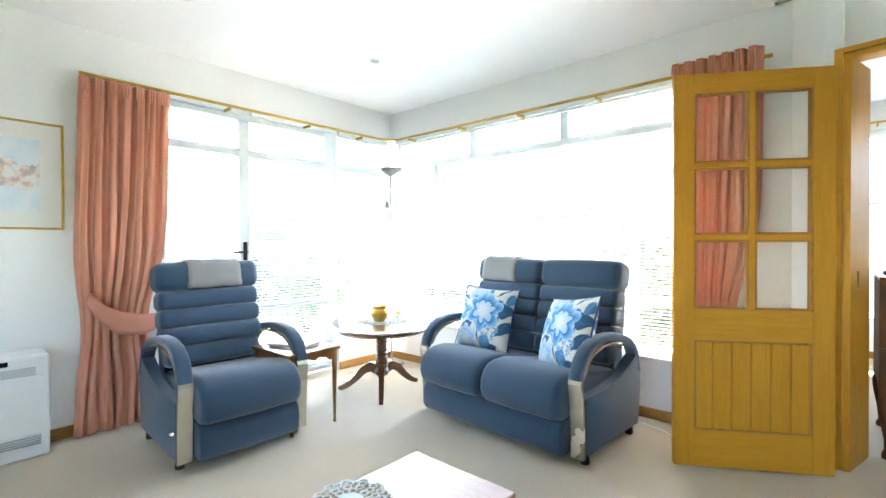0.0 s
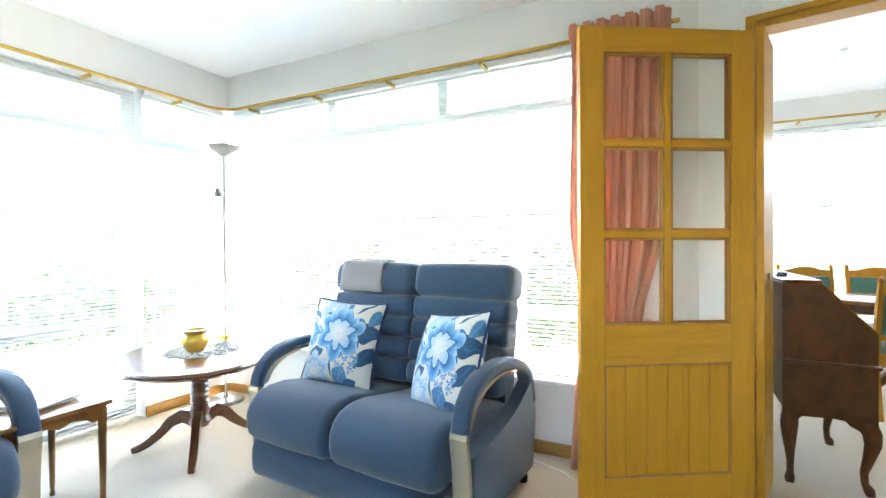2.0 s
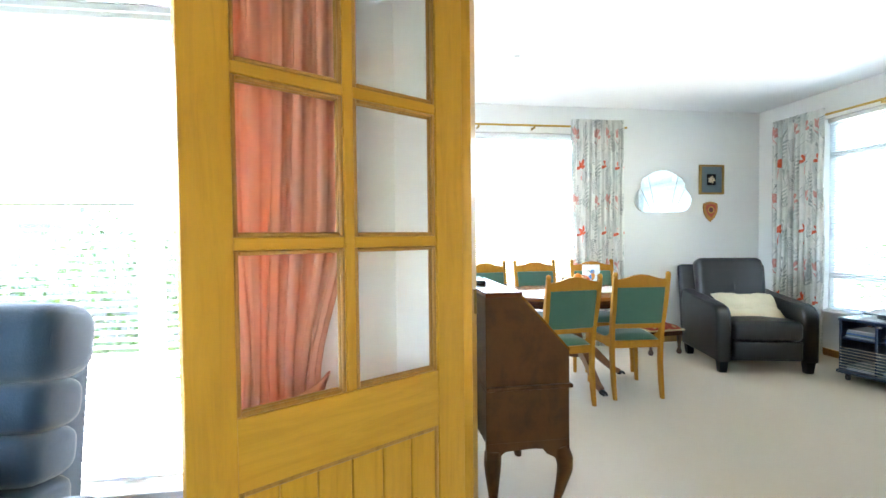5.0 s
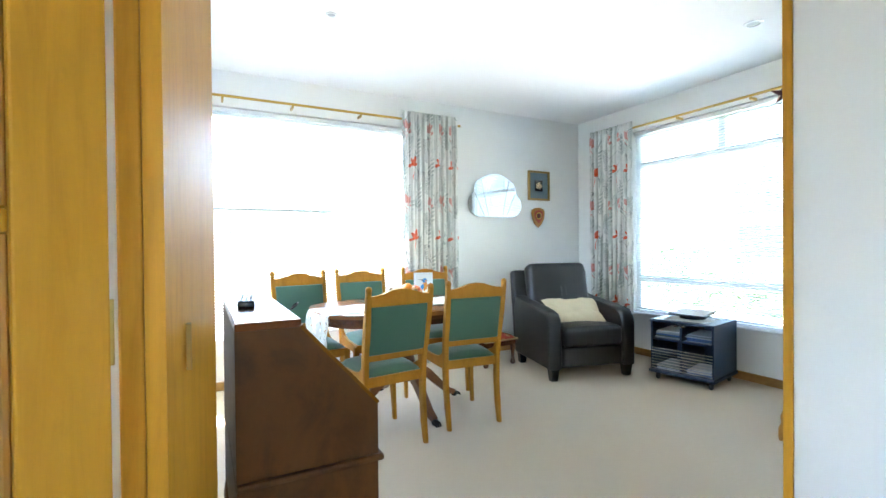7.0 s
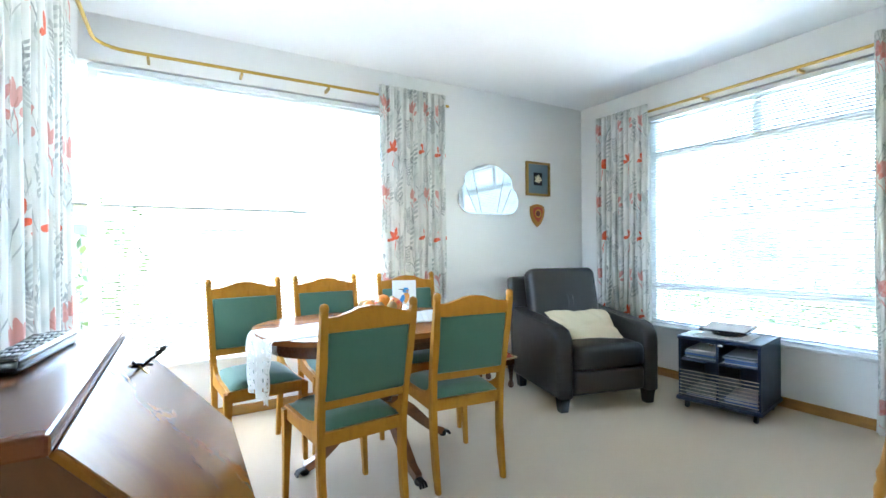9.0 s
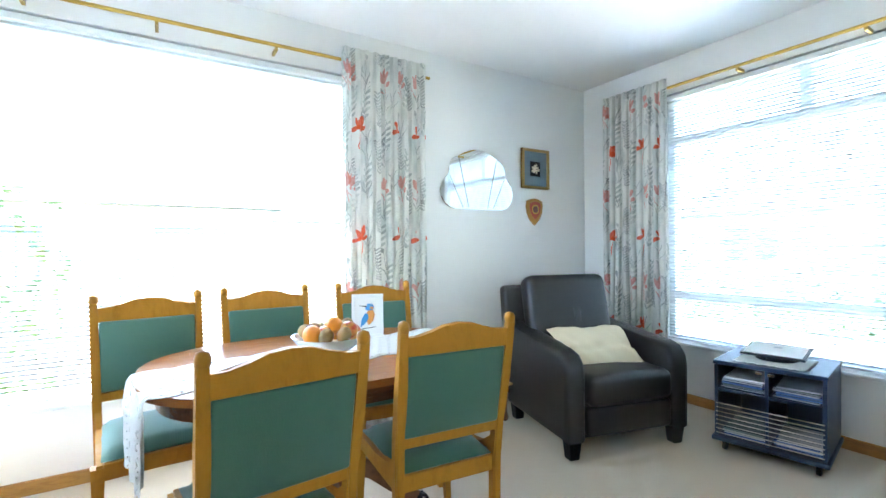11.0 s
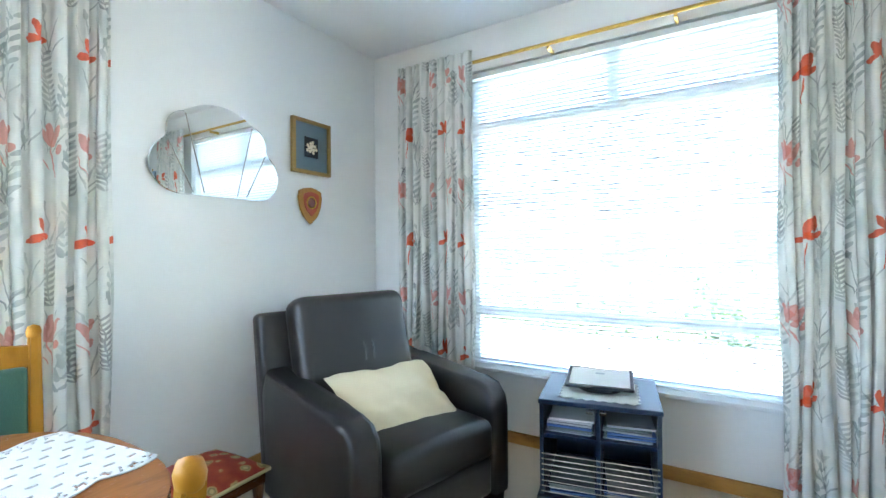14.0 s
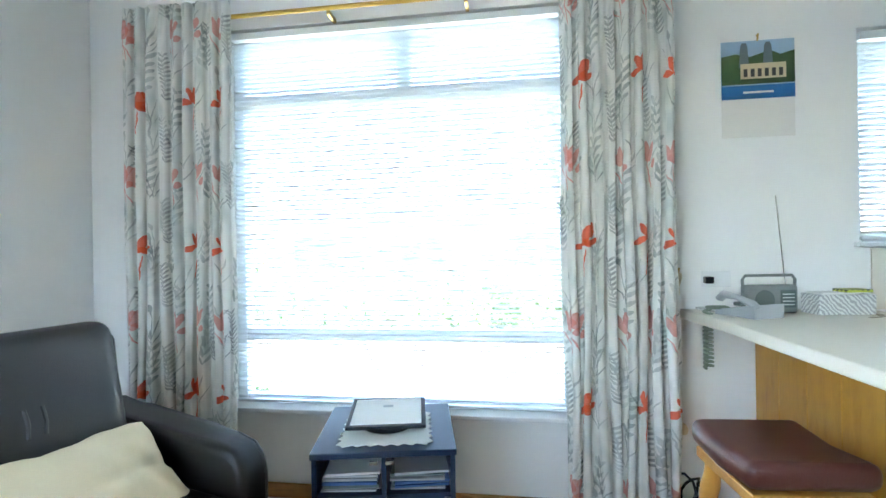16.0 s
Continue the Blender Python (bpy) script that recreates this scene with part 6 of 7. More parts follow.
def media_cabinet():
    """Local: front at x = 0 facing -x, depth along +x, width along y."""
    c = thing("media_cabinet", pose(4.275, 5.30, 0, 0, 0, 11), "black low cabinet, sky reflection tinted in, on castors with wire-fronted shelves of magazines", "cabinet")
    w, d, z0, z1 = 0.25, 0.47, 0.065, 0.52
    part("top_panel", boxes((-0.01, d, -w - 0.005, w + 0.005, z1 - 0.022, z1), bevel=0.004), M_SKYBLACK, c)
    part("bottom_panel", boxes((-0.02, d, -w - 0.012, w + 0.012, z0, z0 + 0.028), bevel=0.008), M_SKYBLACK, c)
    for y in (-w, w - 0.018):
        part("side_panel", boxes((0.0, d, y, y + 0.018, z0 + 0.028, z1 - 0.022), bevel=0.002), M_SKYBLACK, c)
    part("divider", boxes((0.0, d - 0.02, -0.008, 0.008, z0 + 0.028, z1 - 0.022)), M_SKYBLACK, c)
    part("back_panel", boxes((d - 0.012, d - 0.002, -w + 0.018, w - 0.018, z0 + 0.028, z1 - 0.022)), M_SKYBLACK, c)
    part("shelf", boxes((0.01, d - 0.02, -w + 0.018, w - 0.018, 0.345, 0.36)), M_SKYBLACK, c)
    for k in range(8):
        part("rack_wire", tube([(-0.006, -w + 0.01, 0.11 + k * 0.024), (-0.006, w - 0.01, 0.11 + k * 0.024)], 0.0025, 6), M_GILTWIRE, c)
    for y in (-0.035, 0.02):
        part("door_catch", boxes((-0.012, 0.0, y, y + 0.03, 0.475, 0.488), bevel=0.002), M_CHROME, c, "small chrome catch")
    for x in (0.05, d - 0.05):
        for y in (-w + 0.04, w - 0.04):
            part("castor", lathe([(0.0001, -0.012), (0.024, -0.01), (0.027, 0.0), (0.024, 0.01), (0.0001, 0.012)], 14, close=False), M_DARK, c, smooth=50, at=pose(x, y, 0.027, 90))
            part("castor_stem", boxes((x - 0.012, x + 0.012, y - 0.012, y + 0.012, 0.045, z0)), M_DARK, c)
    rnd = random.Random(9)
    for y in (-0.122, 0.122):
        for base, n in ((0.3615, 7), (z0 + 0.03, 5)):
            st = thing("magazine_stack", pose(4.275, 5.30, 0, 0, 0, 11) @ pose(0.19, y, base), "pile of magazines and papers on the cabinet shelf", "magazines", "magazine piles")
            z = 0.0
            for k in range(n):
                h = rnd.uniform(0.004, 0.011)
                part("magazine", boxes((-0.15 + rnd.uniform(-0.012, 0.012), 0.14, -0.10, 0.096, z, z + h), bevel=0.001, segments=1), rnd.choice((M_GREY, M_LIGHTGREY, M_PAPER, M_BLUEINK, M_DARKGREY)), st, at=pose(0, 0, 0, 0, 0, rnd.uniform(-4, 4)))
                z += h + 0.0008
    lm = thing("lace_mat", pose(4.275, 5.30, 0, 0, 0, 11) @ pose(0.20, 0.0, 0.521), "small white lace mat on the black cabinet", "lace mat")
    out = []
    for k in range(56):
        t = k / 14 % 4
        e, f = int(t), (t % 1) * 2 - 1
        u, v = ((f, -1), (1, f), (-f, 1), (-1, -f))[e]
        g = 1 + 0.05 * (1 if k % 2 else -1)
        out.append((u * 0.16 * g, v * 0.165 * g))
    part("crochet", prism(out, 0.0, 0.003, "z"), M_LACE, lm)
    pf = thing("photo_frame", pose(4.275, 5.30, 0, 0, 0, 11) @ pose(0.225, 0.0, 0.527), "dark photo frame lying tilted on a lace mat", "photo frame")
    part("stand", lathe([(0.10, 0.0), (0.10, 0.02), (0.06, 0.03)], 24), M_BLACK, pf, smooth=40)
    tilt = pose(0, 0, 0.046, 0, -6, 0)
    part("frame_body", boxes((-0.125, 0.125, -0.15, 0.15, -0.008, 0.006), bevel=0.004), M_BLACK, pf, at=tilt)
    part("print", boxes((-0.108, 0.108, -0.133, 0.133, 0.006, 0.0075)), M_PAPER, pf, "pale print", at=tilt)
    part("motif", boxes((0.03, 0.05, -0.02, 0.02, 0.0075, 0.0085)), M_GREY, pf, "small grey motif", at=tilt)


M_DARKGREY = plain("dark_grey_plastic", (0.10, 0.13, 0.12), 0.5, 80, 0.15, 0.05)
M_LIGHTGREY = plain("light_grey_plastic", (0.36, 0.38, 0.39), 0.4, 80, 0.05, 0.03)
M_GILTWIRE = plain("pale_wire", (0.55, 0.52, 0.42), 0.35, 60, 0.05, 0.02, metal=0.5)
M_BLUEINK = plain("blue_cover", (0.05, 0.12, 0.32), 0.4, 30, 0.2, 0.02)
media_cabinet()


def wall_mirror():
    m = thing("wall_mirror", pose(3.643, YN2, 1.468), "frameless scalloped art deco wall mirror with engraved rays", "mirror")
    a, h = 0.345, 0.47

    def lobe(k=1.0):
        half = [(0.215, 0.0)]
        for cx, cz, r, a0, a1, n in ((0.215, 0.135, 0.135, -80, 66, 10), (0.17, 0.30, 0.103, -20, 80, 8), (0.0, 0.17, 0.295, 51, 90, 8)):
            for i in range(n + 1):
                t = radians(a0 + (a1 - a0) * i / n)
                half.append((cx + r * math.cos(t), cz + r * math.sin(t)))
        half = [(x * k, 0.22 + (z - 0.22) * k) for x, z in half]
        return half + [(-x, z) for x, z in half[-2::-1]]

    part("backing", prism(lobe(0.98), -0.010, -0.002), M_GREY, m)
    part("glass", prism(lobe(1.0), -0.018, -0.010, "y", 0.006, 1), M_MIRROR, m)
    for x0, x1, z1 in ((-0.09, -0.18, 0.39), (-0.145, -0.262, 0.25), (0.09, 0.18, 0.39), (0.145, 0.262, 0.25)):
        part("engraved_ray", tube([(x0, -0.0188, 0.012), (x1, -0.0188, z1)], 0.0028, 5), M_STEEL, m)


def mirror_material():
    n = Nodes("mirror_silver")
    return n.set((0.88, 0.90, 0.90), 0.015, 1.0)


M_MIRROR = mirror_material()
wall_mirror()
M_SLATE = plain("slate_blue_mount", (0.15, 0.20, 0.225), 0.8, 120, 0.15, 0.1)
M_OLDGOLD = plain("old_gold_frame", (0.36, 0.22, 0.06), 0.4, 60, 0.2, 0.15, metal=0.4)
crest = framed("framed_crest", pose(4.245, YN2, 1.835), 0.305, 0.335, 0.022, 0.03, M_OLDGOLD, M_SLATE, M_BLACK, 0.11, 0.125, "embroidered crest on a slate mount in a gilt frame")
bm = bmesh.new()
for k in range(14):
    t = k * 2.4
    r = 0.0085 * k ** 0.6
    lathe([(0.0001, -0.004), (0.011, -0.002), (0.0001, 0.004)], 8, (r * math.cos(t), r * math.sin(t)), bm, False)
part("emblem", bm, M_CREAM, crest, "pale stitched emblem", at=pose(0, -0.018, 0, 90))


def shield():
    s = thing("wooden_shield", pose(4.235, YN2, 1.50), "small wooden shield plaque with a red and gold badge", "plaque")

    def outline(k):
        half = [(0.0, 0.085), (0.045, 0.078), (0.085, 0.062), (0.092, 0.02), (0.082, -0.04), (0.055, -0.095), (0.0, -0.145)]
        return [(x * k, z * k) for x, z in half] + [(-x * k, z * k) for x, z in half[-2:0:-1]]

    part("board", prism(outline(1.0), -0.02, -0.001, "y", 0.004), M_OAKD, s)
    part("badge", prism(outline(0.66), -0.025, -0.02), M_REDENAMEL, s, "red enamel badge")
    part("badge_rim", lathe([(0.036, -0.002), (0.040, 0.0), (0.036, 0.004), (0.030, 0.0)], 20, close=False), M_GILT, s, at=pose(0, -0.026, -0.01, 90))
    part("badge_centre", lathe([(0.0001, 0.0), (0.03, 0.0), (0.02, 0.005), (0.0001, 0.006)], 16, close=False), M_DARKRED, s, at=pose(0, -0.025, -0.01, 90))


M_OAKD = wood("shield_oak", (0.47, 0.22, 0.04), (0.33, 0.14, 0.02), 0.35, (6, 6, 2), 0.3)
M_REDENAMEL = plain("red_enamel", (0.42, 0.07, 0.03), 0.35, 60, 0.2, 0.1)
M_DARKRED = plain("dark_red_enamel", (0.14, 0.03, 0.02), 0.35, 60, 0.2, 0.1)
shield()


M_POLISH = plain("polished_walnut_top", (0.14, 0.045, 0.012), 0.22, 30, 0.12, 0.0, spec=0.2)


def bureau():
    """Drop-front writing desk standing before the west curtain; near side at y = 4.085."""
    x0, xt, xf = 0.885, 1.035, 1.24
    y0, y1 = 4.10, 4.75
    zt, zs = 0.968, 0.738
    b = thing("writing_bureau", pose(0, 0, 0), "walnut drop-front writing bureau on cabriole legs", "bureau")
    prof = [(x0, 0.605), (xf, 0.605), (xf, zs), (xt, zt), (x0, zt)]
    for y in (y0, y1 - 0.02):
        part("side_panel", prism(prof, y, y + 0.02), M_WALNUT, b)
    part("top", boxes((x0, xt + 0.004, y0 - 0.008, y1 + 0.008, zt + 0.001, 0.990), bevel=0.004), M_POLISH, b, "polished top")
    part("back_panel", boxes((x0, x0 + 0.012, y0 + 0.02, y1 - 0.02, 0.605, zt)), M_WALNUT, b)
    ln = math.hypot(xf - xt, zt - zs)
    ang = math.degrees(math.atan2(zt - zs, xf - xt))
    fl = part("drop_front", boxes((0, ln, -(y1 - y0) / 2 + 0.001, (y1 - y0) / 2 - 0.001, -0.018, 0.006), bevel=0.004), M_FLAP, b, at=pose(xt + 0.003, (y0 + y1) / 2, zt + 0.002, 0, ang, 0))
    part("key", tube([(ln * 0.17, 0.16, 0.006), (ln * 0.17, 0.16, 0.034)], 0.003, 8), M_DARK, fl, "dark brass key")
    part("key_bow", tube([(ln * 0.17 + 0.0, 0.16 + 0.016 * math.cos(a), 0.046 + 0.014 * math.sin(a)) for a in [k * math.pi / 6 for k in range(13)]], 0.003, 6), M_DARK, fl)
    part("key_tag", tube([(ln * 0.11, 0.125, 0.010), (ln * 0.21, 0.20, 0.014)], 0.0035, 6), M_DARK, fl)
    part("escutcheon", boxes((ln * 0.12, ln * 0.22, 0.15, 0.17, 0.006, 0.008), bevel=0.001), M_BRASS, fl)
    part("waist_moulding", boxes((x0, xf + 0.014, y0 - 0.012, y1 + 0.012, 0.586, 0.604), bevel=0.006), M_WALNUT, b)
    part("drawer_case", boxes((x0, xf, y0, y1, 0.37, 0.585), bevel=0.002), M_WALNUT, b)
    part("drawer_front", boxes((xf, xf + 0.01, y0 + 0.03, y1 - 0.03, 0.41, 0.565), bevel=0.003), M_MAHOG, b)
    for y in (y0 + 0.18, y1 - 0.18):
        part("drawer_pull", tube([(xf + 0.01, y - 0.035, 0.515), (xf + 0.026, y - 0.025, 0.505), (xf + 0.026, y + 0.025, 0.505), (xf + 0.01, y + 0.035, 0.515)], 0.004, 8), M_BRASS, b, "brass swan-neck pull", 60)
    side = [(x0, 0.37), (x0, 0.29), (x0 + 0.04, 0.29), (x0 + 0.055, 0.315), (x0 + 0.08, 0.335), (xf - 0.15, 0.34), (xf - 0.115, 0.335), (xf - 0.10, 0.315), (xf - 0.07, 0.30), (xf - 0.045, 0.275), (xf, 0.26), (xf, 0.37)]
    for y in (y0, y1 - 0.018):
        part("shaped_apron", prism(side, y, y + 0.018), M_WALNUT, b)
    front = [(y0, 0.37), (y0, 0.27), (y0 + 0.08, 0.295), (y0 + 0.14, 0.34), (y1 - 0.14, 0.34), (y1 - 0.08, 0.295), (y1, 0.27), (y1, 0.37)]
    part("shaped_apron", prism(front, xf - 0.018, xf, "x"), M_WALNUT, b)
    for x, sx in ((x0 + 0.035, -0.3), (xf - 0.035, 1.0)):
        for y, sy in ((y0 + 0.03, -1.0), (y1 - 0.03, 1.0)):
            d = 0.02
            pts = [(x + sx * d * k, y + sy * d * k * 0.8, z) for k, z in ((0.2, 0.33), (0.9, 0.285), (1.0, 0.24), (0.3, 0.16), (-0.3, 0.10), (-0.2, 0.05), (0.5, 0.022), (0.7, 0.0))]
            part("cabriole_leg", tube(pts, 0.02, 10, radii=[0.036, 0.037, 0.032, 0.022, 0.016, 0.015, 0.022, 0.018]), M_WALNUT, b, smooth=60)
    r = thing("remote_control", pose(0.945, 4.49, 0.9905, 0, 0, -6) @ Matrix.Diagonal((1.05, 1.3, 1.1, 1)), "black television remote control on the bureau", "remote control")
    part("case", boxes((-0.023, 0.023, -0.095, 0.095, 0, 0.02), bevel=0.006, segments=3), M_BLACK, r, smooth=40)
    for k in range(7):
        for j in range(3):
            part("button", boxes((-0.017 + j * 0.0125, -0.008 + j * 0.0125, -0.08 + k * 0.022, -0.068 + k * 0.022, 0.02, 0.0225), bevel=0.001, segments=1), M_GREY, r)


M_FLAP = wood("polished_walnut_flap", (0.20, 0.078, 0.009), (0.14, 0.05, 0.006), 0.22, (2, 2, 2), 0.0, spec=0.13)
bureau()


def television():
    t = thing("television", pose(0.77, 4.465, 1.27, 0, 0, -4), "small flat television on a wall bracket with a pale screen", "television")
    part("bezel", boxes((-0.02, 0.015, -0.29, 0.29, -0.165, 0.165), bevel=0.006), M_BLACK, t)
    # screen face emits a pale gradient, green at the bottom to blue above
    n = Nodes("gradient_screen")
    v = n.coord()
    z = n.node("ShaderNodeSeparateXYZ")
    n.link(v, z.inputs[0])
    col = n.ramp(n.math("MULTIPLY_ADD", z.outputs[2], 3.0, 0.5), [(0.0, (0.10, 0.22, 0.10)), (0.12, (0.45, 0.62, 0.42)), (0.5, (0.60, 0.78, 0.74)), (1.0, (0.66, 0.80, 0.84))])
    n.set((0.01, 0.01, 0.01), 0.8, spec=0.0)
    n.link(col, n.b.inputs["Emission Color"])
    n.b.inputs["Emission Strength"].default_value = 0.021
    part("screen", boxes((0.015, 0.0165, -0.277, 0.277, -0.148, 0.155)), n.m, t, "pale gradient screen")
    part("wall_bracket", boxes((-0.145, -0.02, -0.05, 0.05, -0.06, 0.06), bevel=0.004), M_DARK, t)


television()


def calendar():
    c = thing("wall_calendar", pose(XE, 3.785, 1.88, 0, 0, 90), "wall calendar with a photo of a white building", "calendar")
    c.matrix_basis = pose(XE, 3.785, 1.88, 0, 0, -90)
    w = 0.145
    part("photo_sheet", boxes((-w, w, -0.006, -0.002, -0.03, 0.215)), M_SKYB, c, "photograph sheet")
    bm = prism([(-w, 0.04), (w, 0.04), (w, 0.165), (0.09, 0.15), (0.05, 0.17), (-0.03, 0.145), (-0.09, 0.16), (-w, 0.15)], -0.0075, -0.006)
    part("hill", bm, M_HILL, c)
    part("lawn_strip", boxes((-w, w, -0.0088, -0.0075, 0.028, 0.052)), M_HILL, c)
    for x in (-0.055, 0.04):
        part("tower", prism([(x - 0.02, 0.10), (x + 0.02, 0.10), (x + 0.014, 0.19), (x + 0.008, 0.205), (x - 0.008, 0.205), (x - 0.014, 0.19)], -0.009, -0.0075), M_SLATE, c)
    part("facade", boxes((-0.07, 0.11, -0.0105, -0.009, 0.05, 0.115)), M_CREAM, c)
    for k in range(6):
        part("arch", boxes((-0.058 + k * 0.028, -0.043 + k * 0.028, -0.0115, -0.0105, 0.058, 0.092)), M_DARKINK, c)
    part("blue_band", boxes((-w, w, -0.0085, -0.006, -0.035, 0.022)), M_BLUEBAND, c)
    part("caption_bar", boxes((-0.06, 0.06, -0.0095, -0.0085, -0.012, -0.004)), M_PAPER, c)
    part("blank_page", boxes((-w, w, -0.005, -0.002, -0.20, -0.03)), M_PAPER, c)
    part("hook", tube([(0, -0.002, 0.235), (0, -0.012, 0.24), (0, -0.010, 0.225), (0, -0.004, 0.213)], 0.004, 6), M_BRASS, c)


M_SKYB = plain("calendar_sky", (0.35, 0.52, 0.68), 0.5, 10, 0.2, 0.0)
M_HILL = plain("calendar_hill", (0.05, 0.10, 0.03), 0.5, 40, 0.4, 0.0)
M_BLUEBAND = plain("calendar_blue", (0.02, 0.16, 0.42), 0.4, 20, 0.15, 0.0)
calendar()


# ---- kitchen counter and what stands on it ----
def counter():
    c = thing("breakfast_counter", pose(0, 0, 0), "breakfast counter with cream laminate top and oak veneer back", "counter")
    part("worktop", prism([(3.80, 3.36), (XE - 0.003, 3.36), (XE - 0.003, 4.12), (4.72, 4.105), (4.55, 4.085), (3.83, 4.075), (3.81, 4.065), (3.80, 4.045)], 0.90, 0.94, "z", 0.010, 3), M_LAMINATE, c, "cream laminate worktop", 40)
    n = 6
    w = (XE - 0.002 - 3.84) / n
    for k in range(n):
        part("back_board", boxes((3.84 + k * w + 0.001, 3.84 + (k + 1) * w - 0.001, 3.79, 3.812, 0.0, 0.90), bevel=0.002, segments=1), M_OAK, c)
    part("carcass", boxes((3.84, XE - 0.002, 3.42, 3.788, 0.08, 0.90)), M_WHITE, c)
    part("plinth", boxes((3.86, XE - 0.002, 3.46, 3.788, 0.0, 0.08)), M_BLACK, c)


M_LAMINATE = plain("cream_laminate", (0.74, 0.70, 0.58), 0.3, 200, 0.05, 0.02)
counter()


def bar_stool():
    s = thing("bar_stool", pose(4.01, 4.19, 0, 0, 0, 4), "turned wooden bar stool with a brown leather saddle seat", "stool")
    bm = cut_grid(cushion_box(-0.15, 0.15, -0.15, 0.15, 0.645, 0.715, 0.03, 4), 1)
    for v in bm.verts:
        v.co.z += 0.022 * abs(v.co.x / 0.165) ** 2 - 0.008
    part("seat", bm, M_OXBLOOD, s, "oxblood leather seat pad", 50)
    part("seat_board", boxes((-0.135, 0.135, -0.135, 0.135, 0.612, 0.642), bevel=0.004), M_OAKD, s)
    for a in (-1, 1):
        for b in (-1, 1):
            prof = [(0.012, 0), (0.018, 0.02), (0.026, 0.07), (0.018, 0.10), (0.028, 0.14), (0.02, 0.18), (0.017, 0.30), (0.02, 0.46), (0.026, 0.54), (0.022, 0.57), (0.024, 0.615)]
            bm = lathe(prof, 14)
            for v in bm.verts:
                k = 1 - v.co.z / 0.615
                v.co.x += a * (0.10 + 0.075 * k)
                v.co.y += b * (0.10 + 0.075 * k)
            part("leg", bm, M_OAKD, s, smooth=50)
    for z, k in ((0.16, 0.155), (0.34, 0.133)):
        for p, q in (((-k, -k), (k, -k)), ((-k, k), (k, k)), ((-k, -k), (-k, k)), ((k, -k), (k, k))):
            if z > 0.2 and p[1] == q[1]:
                continue
            part("rung", tube([(p[0], p[1], z), (q[0], q[1], z)], 0.009, 8), M_OAKD if z > 0.2 else M_BRASS, s, smooth=60)


M_OXBLOOD = plain("oxblood_leather", (0.085, 0.022, 0.014), 0.35, 160, 0.2, 0.3)
bar_stool()


def counter_things():
    z = 0.94
    r = thing("portable_radio", pose(4.74, 3.82, z, 0, 0, -82) @ Matrix.Scale(0.82, 4), "grey portable radio with a raised aerial and carrying handle", "radio")
    part("case", boxes((-0.125, 0.125, -0.03, 0.03, 0, 0.14), bevel=0.014, segments=3), M_RADIO, r, smooth=40)
    part("speaker_grille", lathe([(0.0001, 0), (0.048, 0), (0.05, -0.004), (0.046, -0.006), (0.0001, -0.004)], 24, close=False), M_DARKGREY, r, at=pose(-0.04, -0.0305, 0.068, -90) @ pose(0, 0, 0, 180))
    part("tuning_dial", boxes((0.035, 0.11, -0.034, -0.03, 0.03, 0.115), bevel=0.002), M_DARKGREY, r)
    for k in range(4):
        part("dial_mark", boxes((0.043, 0.10, -0.035, -0.034, 0.042 + k * 0.017, 0.046 + k * 0.017)), M_PAPER, r)
    part("handle", tube([(-0.125, 0, 0.10), (-0.13, 0, 0.165), (-0.115, 0, 0.185), (0.115, 0, 0.185), (0.13, 0, 0.165), (0.125, 0, 0.10)], 0.007, 8), M_RADIO, r, smooth=60)
    part("aerial", tube([(0.09, 0.01, 0.14), (0.055, 0.02, 0.58)], 0.0028, 6), M_CHROME, r)
    p = thing("telephone", pose(4.66, 3.935, z, 0, 0, -66) @ Matrix.Scale(0.86, 4), "grey push-button telephone with a curled cord", "telephone")
    part("base", prism([(-0.10, 0.0), (0.10, 0.0), (0.10, 0.022), (-0.10, 0.062)], -0.085, 0.085, "x", 0.004), M_LIGHTGREY, p)
    part("handset", tube([(-0.06, 0.095, 0.072), (-0.06, 0.07, 0.094), (-0.06, 0.0, 0.086), (-0.06, -0.07, 0.062), (-0.06, -0.095, 0.038)], 0.022, 10, radii=[0.024, 0.026, 0.018, 0.024, 0.022], flat=0.7), M_LIGHTGREY, p, smooth=60)
    for k in range(4):
        for j in range(3):
            part("button", boxes((-0.006 + j * 0.026, 0.012 + j * 0.026, -0.085 + k * 0.026, -0.07 + k * 0.026, 0.02, 0.034 + 0.004 * k), bevel=0.002, segments=1), M_PAPER, p)
    part("display", boxes((-0.008, 0.07, 0.035, 0.07, 0.04, 0.056)), M_DARKGREY, p)
    pts = []
    for k in range(150):
        t = k / 149
        a = k * 0.9
        y = 3.99 + 0.073 * min(1, t * 3.2)
        base_z = 0.955 if t < 0.32 else 0.955 - (t - 0.32) * 0.34
        pts.append((4.70 + 0.018 * math.cos(a), y + 0.004 + 0.015 * math.sin(a) * (0.5 if t < 0.3 else 1), max(base_z, 0.62) + (0.012 if t < 0.32 else 0)))
    part("curled_cord", tube(pts, 0.0065, 5), M_CORD, p, "curled green-grey cord", 60).matrix_parent_inverse = p.matrix_basis.inverted()
    b = thing("tissue_box", pose(4.74, 3.57, z, 0, 0, -84) @ Matrix.Scale(0.82, 4), "patterned tissue box with papers laid on top", "tissue box")
    part("box", boxes((-0.13, 0.13, -0.06, 0.06, 0, 0.095), bevel=0.003), M_PATTERN, b)
    part("paper_slip", boxes((-0.11, 0.06, -0.05, 0.05, 0.0955, 0.104), bevel=0.001), M_PAPER, b)
    part("patterned_card", boxes((0.0, 0.12, -0.055, 0.03, 0.1045, 0.118), bevel=0.001), M_LIME, b)
    k = thing("wall_socket", pose(XE, 3.965, 1.07, 0, 0, -90), "white double wall socket with a black plug", "socket")
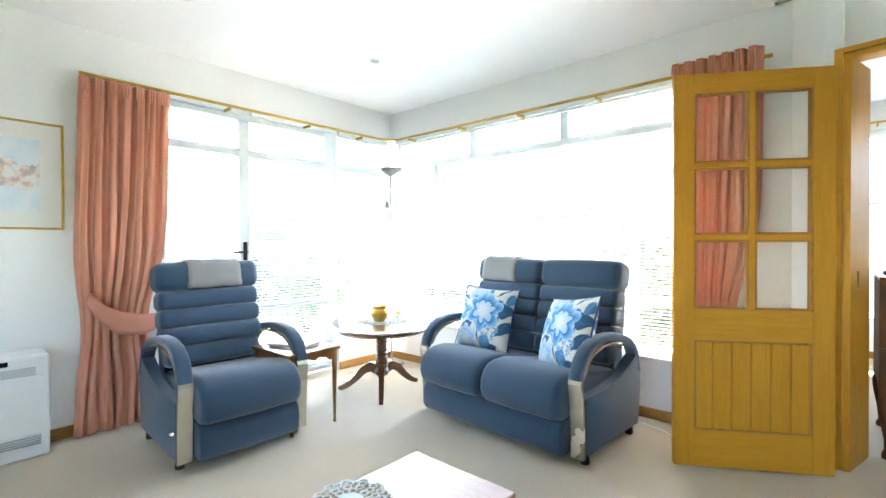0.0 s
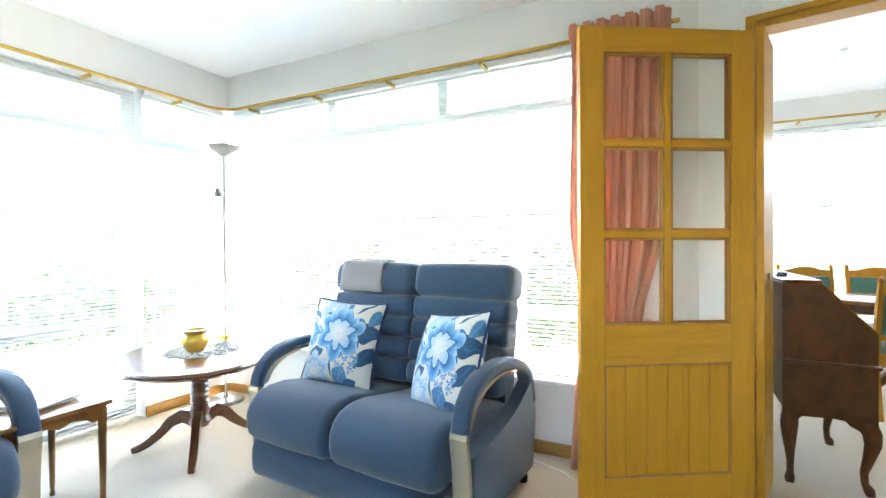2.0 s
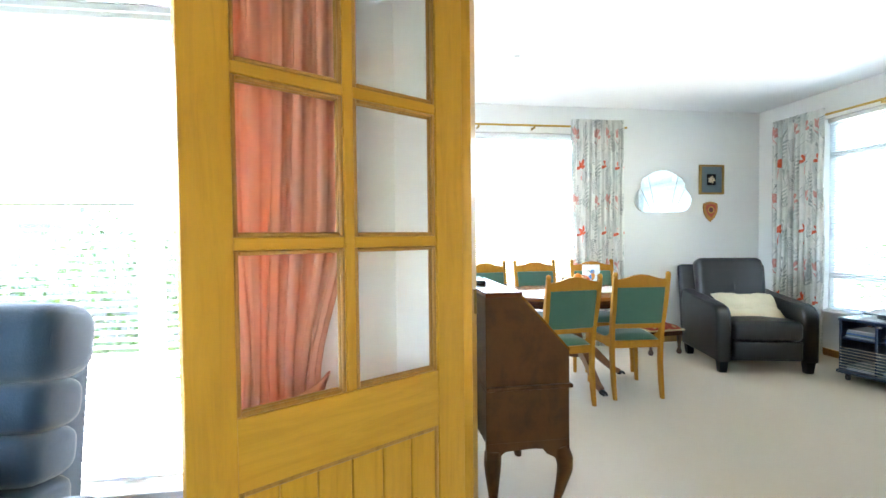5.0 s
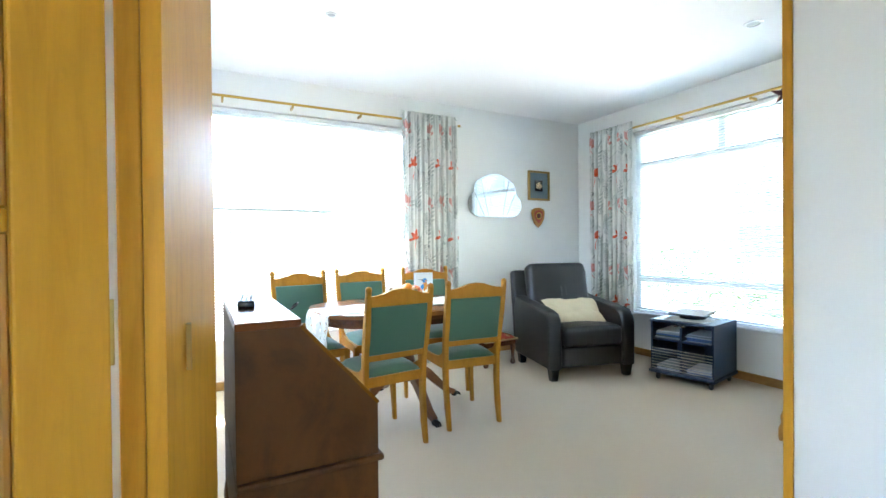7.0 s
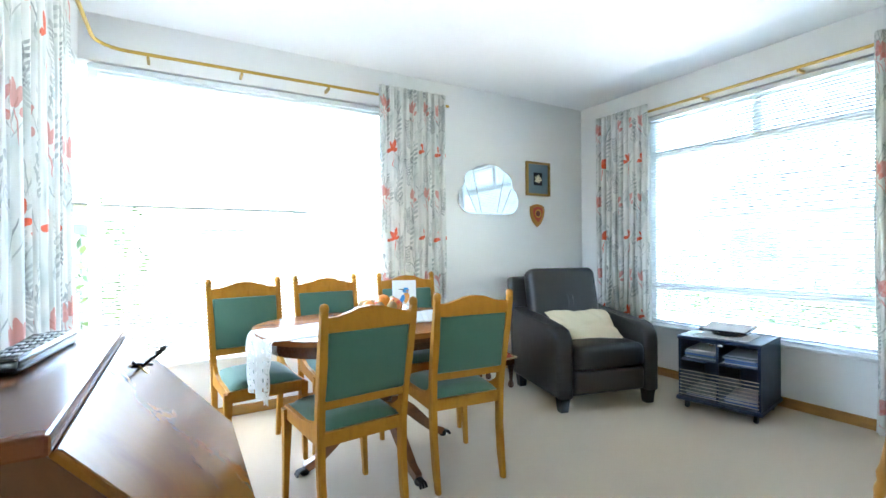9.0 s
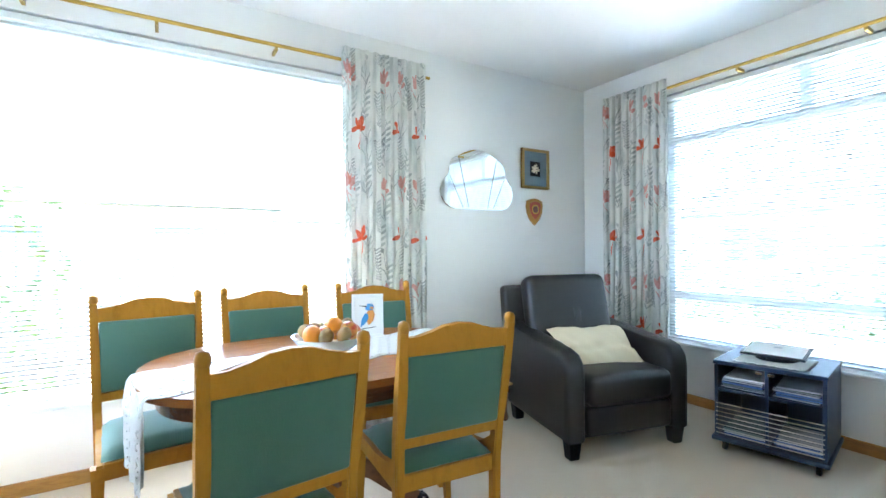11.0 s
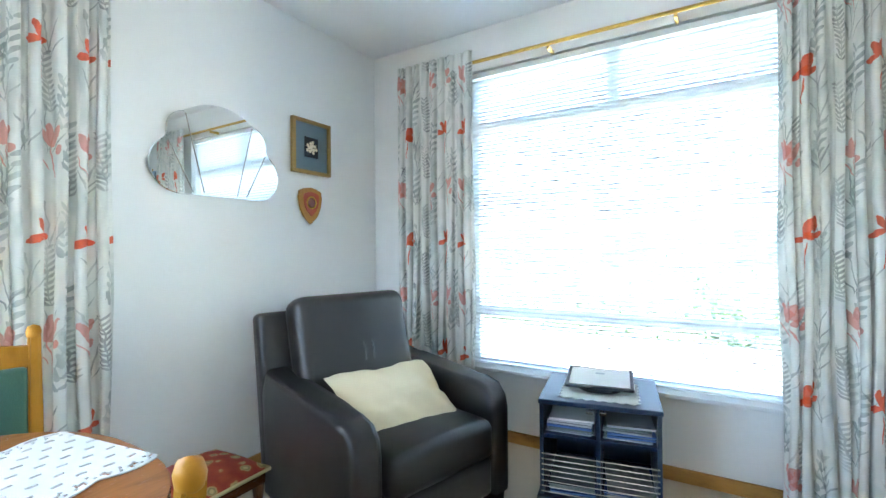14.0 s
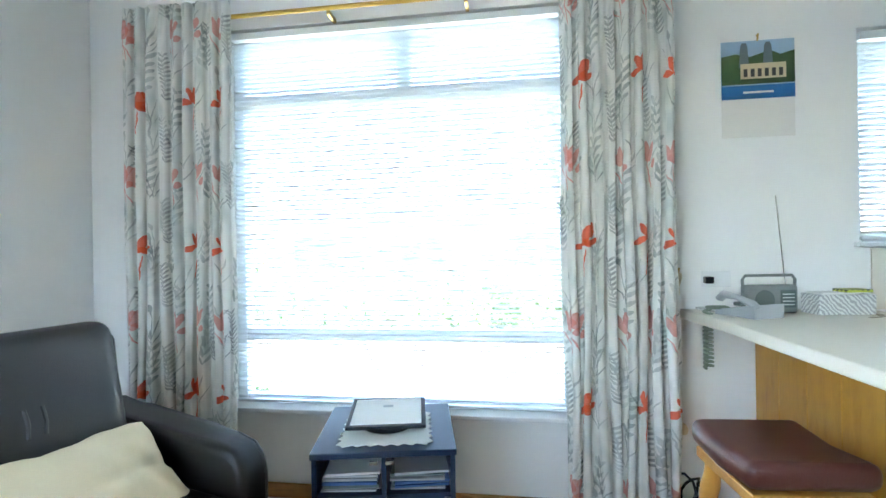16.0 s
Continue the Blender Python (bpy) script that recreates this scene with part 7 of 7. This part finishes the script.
    part("plate", boxes((-0.06, 0.06, -0.008, -0.001, -0.035, 0.035), bevel=0.003), M_WHITE, k)
    part("plug", boxes((-0.055, -0.02, -0.04, -0.008, -0.018, 0.012), bevel=0.005), M_BLACK, k, "black plug")
    part("switch", boxes((0.02, 0.034, -0.011, -0.008, -0.005, 0.016), bevel=0.001), M_WHITE, k)
    c = thing("coaster", pose(4.80, 4.02, z), "small white dish at the counter end", "dish")
    part("dish", lathe([(0.03, 0), (0.05, 0.006), (0.052, 0.012), (0.044, 0.009), (0.0001, 0.006)], 20, close=False), M_CHINA, c, smooth=40)


def zigzag():
    n = Nodes("zigzag_card")
    v = n.coord("Object", (1, 1, 1))
    w = n.node("ShaderNodeTexWave", wave_type="BANDS", bands_direction="DIAGONAL")
    n.link(v, w.inputs[0])
    w.inputs["Scale"].default_value, w.inputs["Distortion"].default_value = 26, 6
    return n.set(n.ramp(w.outputs[0], [(0.4, (0.42, 0.42, 0.41)), (0.6, (0.70, 0.70, 0.67))]), 0.6)


def spots():
    n = Nodes("lime_card")
    vo = n.node("ShaderNodeTexVoronoi")
    n.link(n.coord(), vo.inputs["Vector"])
    vo.inputs["Scale"].default_value, vo.inputs["Randomness"].default_value = 42, 0.1
    return n.set(n.ramp(vo.outputs["Distance"], [(0.42, (0.08, 0.09, 0.03)), (0.5, (0.55, 0.62, 0.10))]), 0.6)


M_PATTERN, M_LIME = zigzag(), spots()
M_RADIO = plain("dark_silver_plastic", (0.20, 0.22, 0.21), 0.4, 80, 0.1, 0.03)
M_CORD = plain("grey_green_cord", (0.20, 0.24, 0.18), 0.5, 80, 0.1, 0.05)
counter_things()
setting("splashback", boxes((XE - 0.008, XE - 0.001, 2.3, 3.36, 0.94, 1.195)), M_LAMINATE, "pale yellow kitchen splashback under the window", "splashback")


def ornament():
    o = thing("hanging_ornament", pose(2.62, 3.765, CEIL2, 0, 0, -30), "dark red leaf-shaped hanging ornament with a blue bead", "ornament")
    part("thread", tube([(0, 0, 0), (0, 0, -0.86)], 0.0008, 5), M_PAPER, o)
    star = []
    for k in range(10):
        a = math.pi * 2 * k / 10 + 0.3
        r = 0.046 if k % 2 == 0 else 0.018
        star.append((r * math.cos(a), r * 0.8 * math.sin(a) - 0.925))
    part("leaf", prism(star, -0.004, 0.004), M_DARKRED, o)
    part("bead", lathe([(0.0001, -0.03), (0.022, -0.015), (0.026, 0.0), (0.02, 0.02), (0.0001, 0.03)], 14, close=False), M_BLUEINK, o, "blue glass bead", 60, pose(0.075, 0.0, -0.94))


ornament()
downlight(4.05, 4.62, CEIL2, 0.055)
downlight(1.55, 5.75, CEIL2, 0.035)


def curtain_rope():
    r = thing("curtain_rope", pose(XE - 0.004, 4.13, 0), "twisted cream curtain rope hanging from a wall hook", "rope", "curtain ropes")
    part("hook", tube([(0.0, 0.0, 1.10), (-0.03, 0.0, 1.10), (-0.04, 0.0, 1.12)], 0.005, 8), M_BRASS, r, smooth=60)
    for a in (0.0, math.pi):
        part("strand", tube([(-0.045 + 0.006 * math.cos(k * 0.8 + a), 0.03 * math.sin(k / 40 * math.pi) + 0.006 * math.sin(k * 0.8 + a), 1.10 - 0.0165 * k) for k in range(41)], 0.006, 6), M_CREAM, r, smooth=60)
    bm = bmesh.new()
    for k in range(9):
        lathe([(0.010, -0.02), (0.014, 0.0), (0.004, 0.02)], 8, (-0.045 + 0.012 * math.cos(k * 2.4), 0.012 * math.sin(k * 2.4)), bm)
    part("tassel", bm, M_CREAM, r, at=pose(0, 0, 0.43))
    b = thing("cable_bundle", pose(XE - 0.14, 4.13, 0), "black cable bundle on the carpet beside the stool", "cable")
    rnd = random.Random(5)
    for k in range(5):
        h = rnd.uniform(0.14, 0.26)
        part("loop", tube([(0.05 * math.cos(t) + 0.02 * rnd.uniform(-1, 1), 0.05 * math.sin(t), 0.012 + h * (1 - math.cos(t)) / 2) for t in [2 * math.pi * j / 18 for j in range(19)]], 0.006, 6), M_BLACK, b, smooth=60, at=pose(0.01 * k - 0.02, 0.012 * k - 0.03, 0, 0, 0, 40 * k))


curtain_rope()
